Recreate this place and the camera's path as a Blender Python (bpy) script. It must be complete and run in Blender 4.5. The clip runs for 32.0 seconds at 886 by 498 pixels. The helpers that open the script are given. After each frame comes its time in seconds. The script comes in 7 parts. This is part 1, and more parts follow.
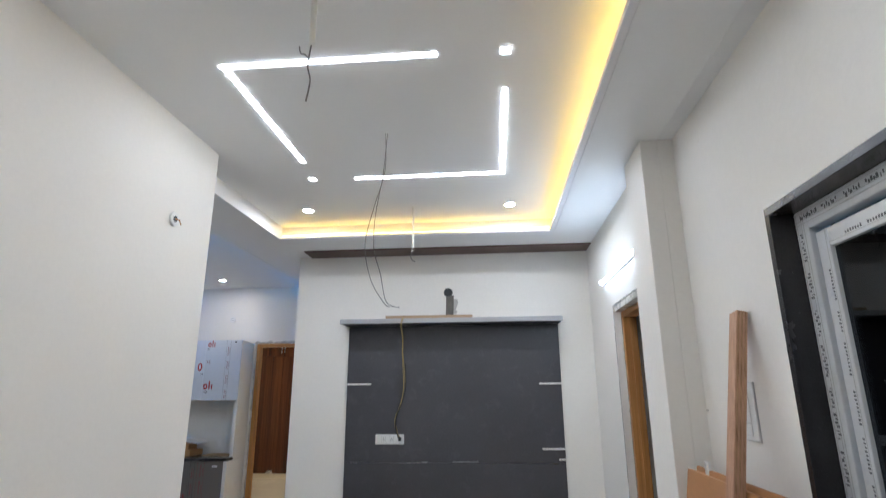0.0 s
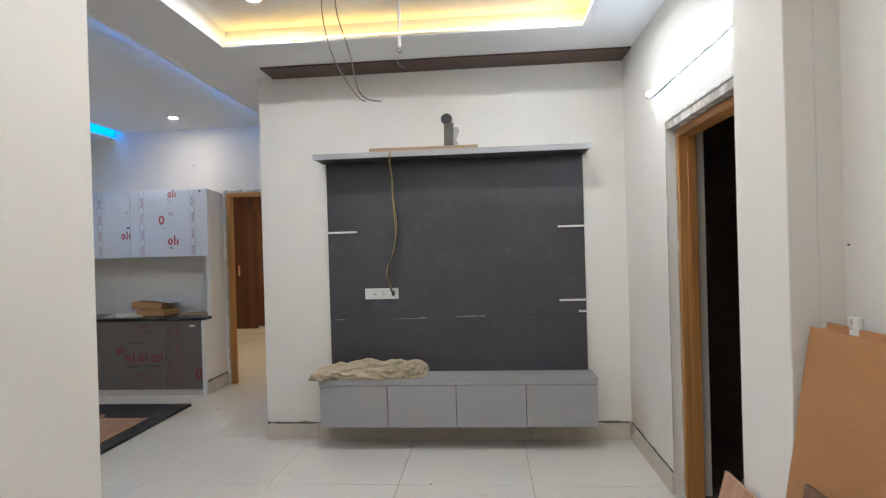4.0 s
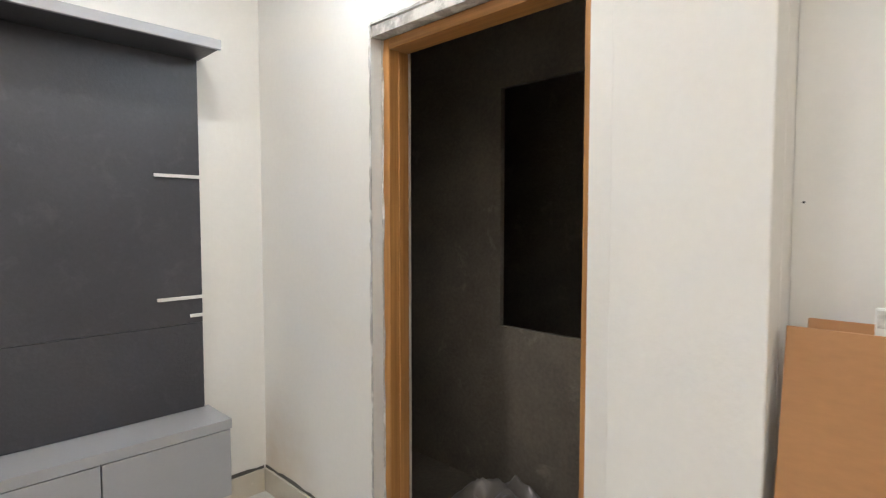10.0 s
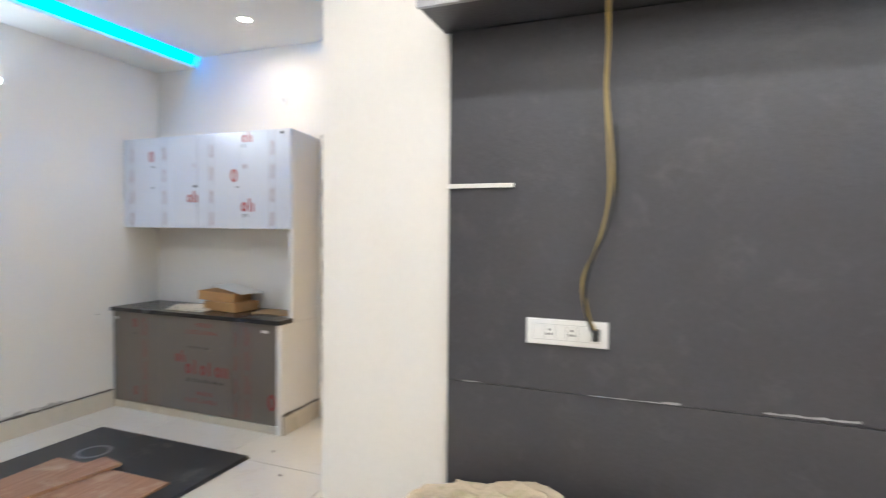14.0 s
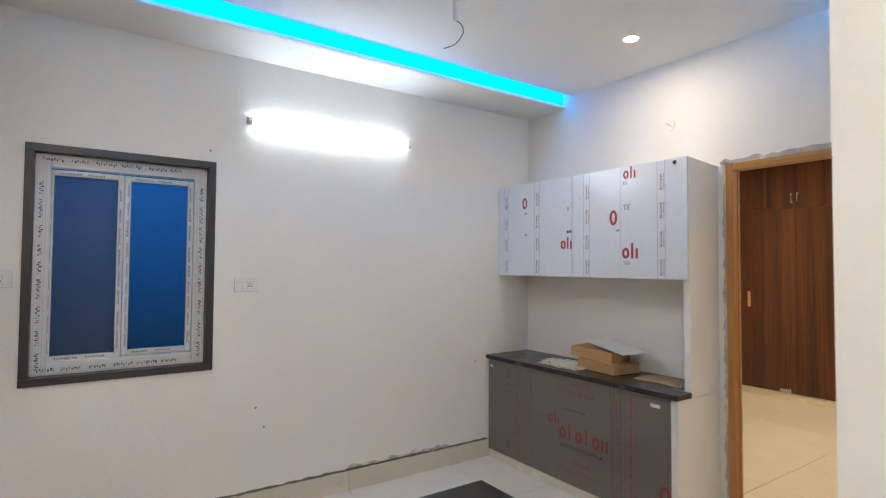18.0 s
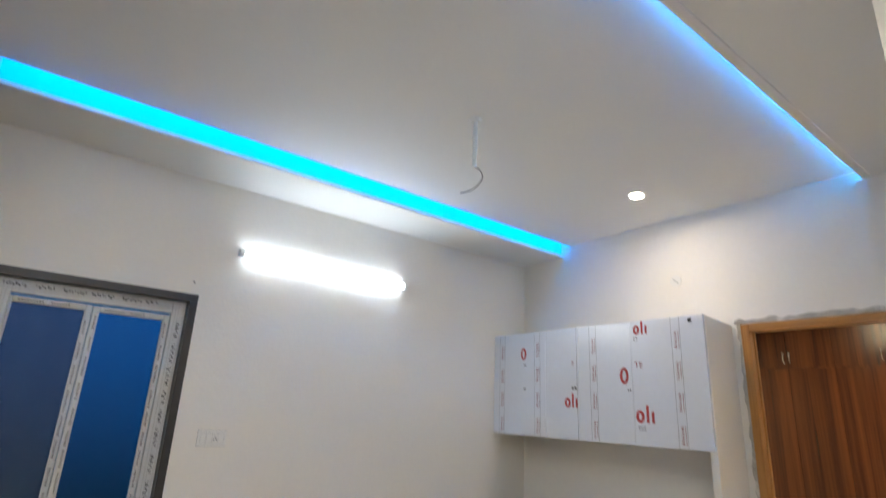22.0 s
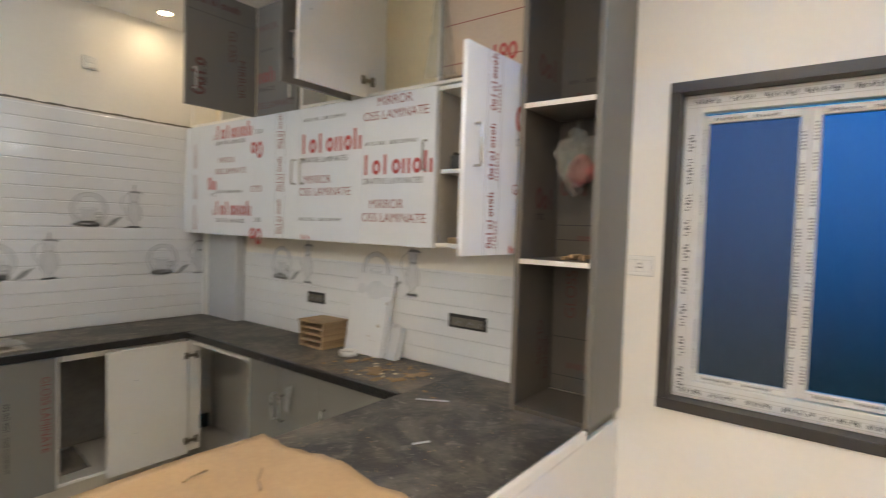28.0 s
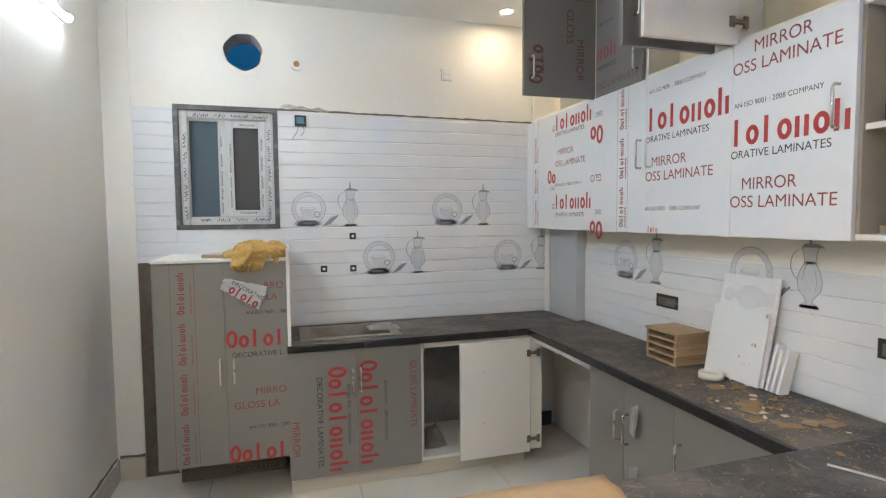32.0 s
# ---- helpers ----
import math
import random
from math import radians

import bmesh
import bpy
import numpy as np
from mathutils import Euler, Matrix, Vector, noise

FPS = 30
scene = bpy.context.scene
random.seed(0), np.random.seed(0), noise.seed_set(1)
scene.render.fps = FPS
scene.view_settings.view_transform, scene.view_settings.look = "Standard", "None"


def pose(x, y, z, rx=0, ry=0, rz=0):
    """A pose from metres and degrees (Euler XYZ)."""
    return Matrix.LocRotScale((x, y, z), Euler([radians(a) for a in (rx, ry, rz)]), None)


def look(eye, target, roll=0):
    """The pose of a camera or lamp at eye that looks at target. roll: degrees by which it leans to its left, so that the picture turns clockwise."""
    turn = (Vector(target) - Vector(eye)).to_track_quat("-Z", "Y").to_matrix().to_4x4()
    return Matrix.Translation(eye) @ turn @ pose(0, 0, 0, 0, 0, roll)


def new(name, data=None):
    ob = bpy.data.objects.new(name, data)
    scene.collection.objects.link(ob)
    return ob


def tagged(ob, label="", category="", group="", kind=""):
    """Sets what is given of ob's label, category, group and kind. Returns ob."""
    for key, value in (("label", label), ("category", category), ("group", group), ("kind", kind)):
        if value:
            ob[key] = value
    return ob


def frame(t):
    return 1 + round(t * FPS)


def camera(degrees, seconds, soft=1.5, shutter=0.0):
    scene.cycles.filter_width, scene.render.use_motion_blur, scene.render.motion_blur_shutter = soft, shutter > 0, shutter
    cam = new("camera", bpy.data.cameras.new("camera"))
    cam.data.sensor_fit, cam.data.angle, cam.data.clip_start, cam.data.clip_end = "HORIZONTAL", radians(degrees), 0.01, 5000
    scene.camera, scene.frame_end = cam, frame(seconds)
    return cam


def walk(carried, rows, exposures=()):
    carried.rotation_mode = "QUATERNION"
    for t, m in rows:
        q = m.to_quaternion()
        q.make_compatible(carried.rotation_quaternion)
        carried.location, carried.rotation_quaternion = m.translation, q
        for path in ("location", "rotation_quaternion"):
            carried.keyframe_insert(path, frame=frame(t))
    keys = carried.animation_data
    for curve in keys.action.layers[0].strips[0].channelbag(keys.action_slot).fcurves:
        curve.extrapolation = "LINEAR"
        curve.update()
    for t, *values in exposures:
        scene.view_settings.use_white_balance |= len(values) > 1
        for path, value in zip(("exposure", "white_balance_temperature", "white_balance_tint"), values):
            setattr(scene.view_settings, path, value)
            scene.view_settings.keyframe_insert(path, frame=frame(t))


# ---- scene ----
cam = camera(79.7, 32.0, soft=1.15, shutter=0.5)
PATH = [
    (0, (0.394, 0.05, 1.477), (0.216, 1.972, 1.998), -0.3),
    (0.5, (0.372, 0.096, 1.506), (0.206, 1.99, 2.124), -0.8),
    (1, (0.36, 0.208, 1.468), (0.189, 2.128, 2.003), -0.8),
    (1.5, (0.371, 0.395, 1.431), (0.192, 2.365, 1.726), -2.4),
    (2, (0.396, 0.554, 1.423), (0.2, 2.541, 1.534), -2.7),
    (2.5, (0.391, 0.631, 1.44), (0.194, 2.621, 1.477), -2.1),
    (3, (0.377, 0.706, 1.456), (0.184, 2.697, 1.455), -1.8),
    (3.5, (0.324, 0.82, 1.44), (0.143, 2.812, 1.44), -1.7),
    (5.5, (0.11, 1.39, 1.391), (0.132, 3.389, 1.343), -1.2),
    (6, (0.107, 1.556, 1.396), (0.274, 3.549, 1.346), -1.0),
    (6.5, (0.046, 1.713, 1.375), (0.46, 3.669, 1.335), -0.6),
    (7, (0.068, 1.816, 1.387), (0.722, 3.706, 1.379), 0.3),
    (7.5, (0.01, 1.967, 1.389), (0.982, 3.714, 1.41), 0.5),
    (8, (-0.011, 2.05, 1.408), (1.177, 3.659, 1.443), 0.4),
    (8.5, (-0.041, 2.125, 1.412), (1.278, 3.628, 1.453), 0.6),
    (9, (-0.028, 2.213, 1.39), (1.351, 3.661, 1.415), 0.5),
    (9.5, (0.0, 2.32, 1.364), (1.425, 3.722, 1.311), 0.2),
    (10, (0.026, 2.397, 1.354), (1.454, 3.794, 1.247), 0.0),
    (10.5, (0.004, 2.493, 1.359), (1.376, 3.943, 1.242), 0.0),
    (11, (-0.052, 2.586, 1.35), (1.171, 4.167, 1.27), -0.4),
    (11.5, (-0.121, 2.701, 1.386), (0.906, 4.416, 1.318), -0.5),
    (12, (-0.17, 2.778, 1.387), (0.663, 4.596, 1.34), -0.3),
    (12.5, (-0.209, 2.854, 1.379), (0.387, 4.763, 1.339), 0.3),
    (13, (-0.233, 2.96, 1.4), (-0.045, 4.95, 1.324), 0.5),
    (13.5, (-0.244, 3.077, 1.404), (-0.499, 5.059, 1.326), 0.5),
    (14, (-0.286, 3.164, 1.401), (-1.009, 5.027, 1.332), 0.6),
    (14.5, (-0.348, 3.174, 1.412), (-1.428, 4.855, 1.333), 0.6),
    (15, (-0.437, 3.179, 1.421), (-1.818, 4.624, 1.336), 0.8),
    (15.5, (-0.527, 3.194, 1.426), (-2.059, 4.477, 1.351), 1.6),
    (17.5, (-0.826, 3.353, 1.457), (-2.457, 4.511, 1.496), 2.3),
    (18, (-0.926, 3.414, 1.464), (-2.575, 4.544, 1.531), 0.4),
    (18.5, (-0.995, 3.469, 1.464), (-2.67, 4.559, 1.542), 0.1),
    (19, (-1.041, 3.496, 1.468), (-2.723, 4.572, 1.588), -0.0),
    (19.5, (-1.061, 3.473, 1.485), (-2.72, 4.537, 1.824), 0.5),
    (20, (-1.084, 3.43, 1.527), (-2.68, 4.437, 2.19), 1.6),
    (20.5, (-1.105, 3.385, 1.552), (-2.628, 4.337, 2.433), 3.4),
    (21, (-1.131, 3.365, 1.561), (-2.635, 4.299, 2.49), 4.9),
    (21.5, (-1.161, 3.378, 1.551), (-2.681, 4.376, 2.387), 4.5),
    (22, (-1.204, 3.402, 1.536), (-2.731, 4.556, 2.118), 2.8),
    (22.5, (-1.235, 3.407, 1.513), (-2.751, 4.678, 1.808), 1.5),
    (23, (-1.256, 3.443, 1.473), (-2.732, 4.792, 1.505), 1.1),
    (23.5, (-1.28, 3.506, 1.441), (-2.749, 4.86, 1.357), 1.3),
    (24, (-1.339, 3.611, 1.411), (-2.811, 4.957, 1.254), 1.3),
    (24.5, (-1.405, 3.694, 1.417), (-2.933, 4.971, 1.235), 0.8),
    (26.5, (-1.837, 3.776, 1.473), (-3.825, 3.98, 1.392), 2.7),
    (27, (-1.937, 3.747, 1.431), (-3.921, 3.5, 1.37), 2.5),
    (27.5, (-2.071, 3.768, 1.448), (-3.917, 2.999, 1.403), 1.8),
    (28, (-2.134, 3.735, 1.514), (-3.716, 2.515, 1.428), 1.8),
    (28.5, (-2.178, 3.701, 1.517), (-3.533, 2.234, 1.419), 1.6),
    (29, (-2.22, 3.629, 1.514), (-3.435, 2.044, 1.411), 1.3),
    (29.5, (-2.256, 3.558, 1.515), (-3.392, 1.915, 1.412), 1.2),
    (30, (-2.278, 3.493, 1.513), (-3.359, 1.813, 1.411), 1.0),
    (30.5, (-2.299, 3.452, 1.509), (-3.281, 1.712, 1.41), 0.6),
    (31, (-2.309, 3.431, 1.518), (-3.07, 1.585, 1.417), 0.0),
    (31.5, (-2.315, 3.43, 1.525), (-2.957, 1.539, 1.416), -0.3),
    (32, (-2.345, 3.441, 1.502), (-2.91, 1.527, 1.379), -0.5),
]
# seconds, stops, white balance
EXPOSURE = [(0.0, 0.56, 5450, 10), (1.0, 0.42, 5650, 10), (2.0, 0.50, 5800, 10), (2.5, 0.64, 5800, 10), (3.5, 0.68, 5850, 10), (6.0, 0.62, 5950, 10), (9.0, 0.72, 6100, 10), (10.0, 0.98, 6050, 10), (11.0, 1.20, 5850, 10), (12.0, 1.40, 5800, 10), (13.0, 1.45, 5850, 10), (14.0, 1.50, 6050, 10),
            (15.0, 1.30, 6100, 10), (18.0, 1.24, 6300, 10), (20.0, 1.24, 6350, 10), (21.0, 1.10, 6550, 10), (22.0, 1.02, 6450, 10), (23.0, 1.07, 6750, 10), (24.0, 1.26, 6650, 10), (27.0, 1.28, 6800, 11), (28.0, 1.90, 7400, 12),
            (29.0, 2.38, 6950, 11), (30.0, 2.28, 6800, 10), (31.0, 2.30, 6650, 10), (32.0, 2.28, 6500, 10)]
walk(cam, [(t, look(eye, target, roll)) for t, eye, target, roll in PATH], exposures=EXPOSURE)

# ---- world and light ----
world = bpy.data.worlds.new("dusk")
scene.world = world
world.use_nodes = True
# a dusk sky: dark at the horizon, deep blue above
_n, _l = world.node_tree.nodes, world.node_tree.links
_tc, _xyz, _ramp = _n.new("ShaderNodeTexCoord"), _n.new("ShaderNodeSeparateXYZ"), _n.new("ShaderNodeValToRGB")
_map = _n.new("ShaderNodeMapRange")
_map.inputs["From Min"].default_value, _map.inputs["From Max"].default_value = -0.25, 0.25
_ramp.color_ramp.elements[0].color, _ramp.color_ramp.elements[1].color = (0.002, 0.010, 0.011, 1), (0.005, 0.075, 0.185, 1)
_l.new(_tc.outputs["Generated"], _xyz.inputs[0])
_l.new(_xyz.outputs["Z"], _map.inputs["Value"])
_l.new(_map.outputs[0], _ramp.inputs["Fac"])
_l.new(_ramp.outputs["Color"], _n["Background"].inputs[0])
_ramp.color_ramp.interpolation = "EASE"
_n["Background"].inputs[1].default_value = 1.0

TUBE, SPOT, PROFILE, COVE_WARM, COVE_BLUE = 26.0, 540.0, 24.0, 8.0, 16.0

# ---- materials ----
def material(name, color, rough=0.6, metal=0.0, spec=0.5):
    m = bpy.data.materials.new(name)
    m.use_nodes = True
    b = m.node_tree.nodes["Principled BSDF"]
    b.inputs["Base Color"].default_value = (*color, 1)
    b.inputs["Roughness"].default_value = rough
    b.inputs["Metallic"].default_value = metal
    b.inputs["Specular IOR Level"].default_value = spec
    return m, m.node_tree.nodes, m.node_tree.links, b


def coords(n, l, scale=(1, 1, 1), turn=(0, 0, 0), shift=True):
    """Object coordinates, moved at random from piece to piece."""
    tc, mp = n.new("ShaderNodeTexCoord"), n.new("ShaderNodeMapping")
    mp.inputs["Scale"].default_value = scale
    mp.inputs["Rotation"].default_value = turn
    l.new(tc.outputs["Object"], mp.inputs["Vector"])
    if shift:
        info, mul = n.new("ShaderNodeObjectInfo"), n.new("ShaderNodeMath")
        mul.operation, mul.inputs[1].default_value = "MULTIPLY", 37.0
        l.new(info.outputs["Random"], mul.inputs[0])
        l.new(mul.outputs[0], mp.inputs["Location"])
    return mp.outputs["Vector"]


def noise_tex(n, l, vec, scale, detail=4.0, rough=0.55, warp=0.0):
    t = n.new("ShaderNodeTexNoise")
    t.inputs["Scale"].default_value, t.inputs["Detail"].default_value = scale, detail
    t.inputs["Roughness"].default_value, t.inputs["Distortion"].default_value = rough, warp
    l.new(vec, t.inputs["Vector"])
    return t.outputs["Fac"]


def ramp(n, l, fac, stops):
    r = n.new("ShaderNodeValToRGB")
    e = r.color_ramp.elements
    e[0].position, e[0].color = stops[0][0], (*stops[0][1], 1)
    e[1].position, e[1].color = stops[-1][0], (*stops[-1][1], 1)
    for p, c in stops[1:-1]:
        e.new(p).color = (*c, 1)
    l.new(fac, r.inputs["Fac"])
    return r.outputs["Color"]


def mix(n, l, fac, a, b, kind="MIX"):
    x = n.new("ShaderNodeMix")
    x.data_type, x.blend_type = "RGBA", kind
    for s, v in ((x.inputs[0], fac), (x.inputs[6], a), (x.inputs[7], b)):
        if isinstance(v, (int, float)):
            s.default_value = v
        elif isinstance(v, tuple):
            s.default_value = (*v, 1)
        else:
            l.new(v, s)
    return x.outputs[2]


def bump(n, l, b, height, strength, dist=0.01):
    u = n.new("ShaderNodeBump")
    u.inputs["Strength"].default_value, u.inputs["Distance"].default_value = strength, dist
    l.new(height, u.inputs["Height"])
    l.new(u.outputs["Normal"], b.inputs["Normal"])


def scaled(c, k):
    return tuple(min(1.0, v * k) for v in c)


def mottled(name, color, rough=0.6, vary=0.12, s1=1.5, s2=40.0, bump_k=0.1, metal=0.0, stretch=(1, 1, 1), rvary=0.1, dirt=None, dirt_lo=0.62, dirt_hi=0.75, dirt_scale=2.0, spec=0.5):
    """A surface with a broad and a fine variation, fine relief and, where asked, stains."""
    m, n, l, b = material(name, color, rough, metal, spec)
    v = coords(n, l, stretch)
    a, f = noise_tex(n, l, v, s1, 5, 0.6), noise_tex(n, l, v, s2, 3, 0.6)
    c = ramp(n, l, a, [(0.3, scaled(color, 1 - vary)), (0.7, scaled(color, 1 + vary * 0.6))])
    c = mix(n, l, 0.35, c, ramp(n, l, f, [(0.3, scaled(color, 1 - vary)), (0.7, scaled(color, 1 + vary))]))
    if dirt:
        d = ramp(n, l, noise_tex(n, l, v, dirt_scale, 8, 0.7, 0.4), [(dirt_lo, (0, 0, 0)), (dirt_hi, (1, 1, 1))])
        c = mix(n, l, d, c, dirt)
    l.new(c, b.inputs["Base Color"])
    r = n.new("ShaderNodeMapRange")
    r.inputs["To Min"].default_value, r.inputs["To Max"].default_value = max(0.02, rough - rvary), min(1, rough + rvary)
    l.new(a, r.inputs["Value"])
    l.new(r.outputs[0], b.inputs["Roughness"])
    if bump_k:
        bump(n, l, b, f, bump_k, 0.004)
    return m


def wooden(name, stops, axis="z", grain=9.0, rough=0.45, bump_k=0.15, long=0.35, worn=None):
    """Wood with its grain along an axis of the object."""
    m, n, l, b = material(name, stops[0][1], rough)
    s = {"x": (long, grain, grain), "y": (grain, long, grain), "z": (grain, grain, long)}[axis]
    v = coords(n, l, s)
    a = noise_tex(n, l, v, 1.0, 6, 0.65, 1.2)
    s2 = {"x": (2, 90, 90), "y": (90, 2, 90), "z": (90, 90, 2)}[axis]
    f = noise_tex(n, l, coords(n, l, s2), 1.0, 3, 0.6)
    c = ramp(n, l, a, stops)
    c = mix(n, l, 0.22, c, ramp(n, l, f, [(0.35, scaled(stops[0][1], 0.5)), (0.65, scaled(stops[-1][1], 1.15))]))
    if worn:
        d = ramp(n, l, noise_tex(n, l, coords(n, l), 5.0, 7, 0.7, 0.5), [(0.52, (0, 0, 0)), (0.68, (0.8, 0.8, 0.8))])
        c = mix(n, l, d, c, worn)
    l.new(c, b.inputs["Base Color"])
    bump(n, l, b, f, bump_k, 0.002)
    return m


def glowing(name, color, strength):
    m, n, l, b = material(name, color, 0.5)
    b.inputs["Emission Color"].default_value = (*color, 1)
    b.inputs["Emission Strength"].default_value = strength
    return m


M = {}
M["wall"] = mottled("wall paint", (0.80, 0.765, 0.705), 0.75, 0.035, 0.8, 45, 0.22, dirt=(0.62, 0.55, 0.45), dirt_lo=0.70, dirt_hi=0.86, dirt_scale=1.3)
M["wall_stained"] = mottled("wall paint with a damp corner", (0.80, 0.765, 0.705), 0.75, 0.035, 0.8, 45, 0.22, dirt=(0.62, 0.55, 0.45), dirt_lo=0.70, dirt_hi=0.86, dirt_scale=1.3)
n_, l_ = M["wall_stained"].node_tree.nodes, M["wall_stained"].node_tree.links
b_ = n_["Principled BSDF"]
g_, t_, r_ = n_.new("ShaderNodeVectorMath"), n_.new("ShaderNodeTexCoord"), n_.new("ShaderNodeMapRange")
g_.operation, g_.inputs[1].default_value = "DISTANCE", (1.27, 4.72, 0.20)
l_.new(t_.outputs["Object"], g_.inputs[0])
l_.new(g_.outputs["Value"], r_.inputs["Value"])
r_.inputs["From Min"].default_value, r_.inputs["From Max"].default_value = 0.05, 0.40
r_.inputs["To Min"].default_value, r_.inputs["To Max"].default_value = 0.62, 0.0
f_ = n_.new("ShaderNodeMath")
f_.operation = "MULTIPLY"
l_.new(r_.outputs[0], f_.inputs[0])
l_.new(noise_tex(n_, l_, t_.outputs["Object"], 7.0, 6, 0.65), f_.inputs[1])
old_ = b_.inputs["Base Color"].links[0].from_socket
l_.new(mix(n_, l_, f_.outputs[0], old_, (0.50, 0.33, 0.15)), b_.inputs["Base Color"])
M["ceiling"] = mottled("ceiling paint", (0.80, 0.795, 0.785), 0.7, 0.025, 0.6, 70, 0.06)
M["floor"] = mottled("vitrified tile", (0.70, 0.665, 0.60), 0.075, 0.04, 1.6, 30, 0.0, rvary=0.035, dirt=(0.58, 0.535, 0.46), dirt_lo=0.58, dirt_hi=0.82, dirt_scale=9.0, spec=0.65)
M["grout"] = mottled("grout", (0.22, 0.195, 0.16), 0.9)
M["skirting"] = mottled("skirting tile", (0.62, 0.56, 0.46), 0.25, 0.06, 2.0, 20, 0.02)
M["plaster"] = mottled("raw plaster edge", (0.45, 0.42, 0.38), 0.9, 0.25, 9, 60, 0.5, dirt=(0.72, 0.69, 0.64), dirt_lo=0.48, dirt_hi=0.58, dirt_scale=8)
# Darker than plain cement; also stands in for shade at the tall cabinet.
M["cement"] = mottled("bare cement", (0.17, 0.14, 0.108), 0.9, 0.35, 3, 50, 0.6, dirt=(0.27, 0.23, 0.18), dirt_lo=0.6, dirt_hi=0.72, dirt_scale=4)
M["duct_grey"] = mottled("grey duct and backdrop tone", (0.36, 0.36, 0.36), 0.9, 0.15, 6, 50, 0.4)
M["teak"] = wooden("teak frame", [(0.25, (0.30, 0.125, 0.03)), (0.5, (0.44, 0.20, 0.055)), (0.75, (0.56, 0.28, 0.085))], "z", 14, 0.5)
M["teak_x"] = wooden("teak frame head along x", [(0.25, (0.30, 0.125, 0.03)), (0.5, (0.44, 0.20, 0.055)), (0.75, (0.56, 0.28, 0.085))], "x", 14, 0.5)
M["teak_y"] = wooden("teak frame head along y", [(0.25, (0.30, 0.125, 0.03)), (0.5, (0.44, 0.20, 0.055)), (0.75, (0.56, 0.28, 0.085))], "y", 14, 0.5)
M["charcoal"] = mottled("charcoal laminate", (0.054, 0.052, 0.059), 0.42, 0.20, 2.2, 75, 0.30, rvary=0.05, dirt=(0.085, 0.082, 0.09), dirt_lo=0.55, dirt_hi=0.8, dirt_scale=9, spec=0.6)
M["grey"] = mottled("grey laminate", (0.36, 0.355, 0.36), 0.4, 0.04, 3, 90, 0.05)
M["white_lam"] = mottled("white laminate", (0.78, 0.75, 0.70), 0.4, 0.04, 3, 60, 0.03)
# Raw cabinet inside, with the bay's shade put into the colour.
M["carcass"] = mottled("raw cabinet inside toned for shade", (0.40, 0.36, 0.31), 0.6, 0.08, 3, 60, 0.05)
M["granite"] = mottled("dark granite", (0.022, 0.021, 0.022), 0.25, 0.5, 4, 220, 0.03, dirt=(0.10, 0.095, 0.09), dirt_lo=0.62, dirt_hi=0.75, dirt_scale=90)
m_, n_, l_, b_ = material("dusty black granite", (0.04, 0.038, 0.038), 0.5)
v_ = coords(n_, l_)
c_ = ramp(n_, l_, noise_tex(n_, l_, v_, 160, 3, 0.6), [(0.35, (0.018, 0.018, 0.019)), (0.65, (0.045, 0.043, 0.043))])
c_ = mix(n_, l_, ramp(n_, l_, noise_tex(n_, l_, v_, 3.2, 9, 0.72, 0.5), [(0.44, (0.04, 0.04, 0.04)), (0.66, (0.72, 0.72, 0.72))]), c_, (0.24, 0.205, 0.165))
c_ = mix(n_, l_, ramp(n_, l_, noise_tex(n_, l_, v_, 14, 8, 0.75, 0.8), [(0.56, (0, 0, 0)), (0.68, (0.6, 0.6, 0.6))]), c_, (0.34, 0.30, 0.25))
c_ = mix(n_, l_, ramp(n_, l_, noise_tex(n_, l_, v_, 60, 5, 0.7, 0.6), [(0.62, (0, 0, 0)), (0.70, (0.8, 0.8, 0.8))]), c_, (0.42, 0.38, 0.32))
l_.new(c_, b_.inputs["Base Color"])
bump(n_, l_, b_, noise_tex(n_, l_, v_, 90, 4, 0.6), 0.12, 0.003)
M["granite_dusty"] = m_
M["pale_ply"] = mottled("pale plywood", (0.72, 0.62, 0.43), 0.7, 0.08, 3, 60, 0.1)
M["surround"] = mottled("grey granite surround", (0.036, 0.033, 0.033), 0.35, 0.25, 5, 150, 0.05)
M["surround_dusty"] = mottled("cement-smeared granite surround", (0.10, 0.098, 0.10), 0.5, 0.3, 8, 120, 0.1, dirt=(0.24, 0.23, 0.22), dirt_lo=0.52, dirt_hi=0.66, dirt_scale=12)
M["upvc"] = mottled("white window profile", (0.62, 0.62, 0.615), 0.35, 0.06, 8, 60, 0.03, dirt=(0.52, 0.52, 0.53), dirt_lo=0.58, dirt_hi=0.70, dirt_scale=20)
M["faint_print"] = mottled("faint grey print", (0.10, 0.10, 0.105), 0.5, 0.15)
M["film_white"] = mottled("white protective film", (0.74, 0.76, 0.80), 0.22, 0.04, 2, 30, 0.04)
M["film_grey"] = mottled("grey mirror laminate film", (0.235, 0.226, 0.208), 0.30, 0.015, 0.6, 200, 0.0, metal=0.2, rvary=0.01)
M["film_edge"] = mottled("dusty dark laminate edge", (0.16, 0.15, 0.135), 0.45, 0.12, 1.2, 60, 0.05, stretch=(1, 1, 0.3))
M["film_dark"] = mottled("dark mirror laminate", (0.185, 0.162, 0.140), 0.28, 0.02, 0.6, 200, 0.0, metal=0.15, rvary=0.01, dirt=(0.27, 0.24, 0.21), dirt_lo=0.60, dirt_hi=0.78, dirt_scale=28)
# Dark film again, the shelf unit's inner shade put into the colour.
M["film_shade"] = mottled("brown laminate film darkened for shelf shade", (0.105, 0.093, 0.082), 0.3, 0.05, 0.6, 200, 0.02, metal=0.1, rvary=0.01)
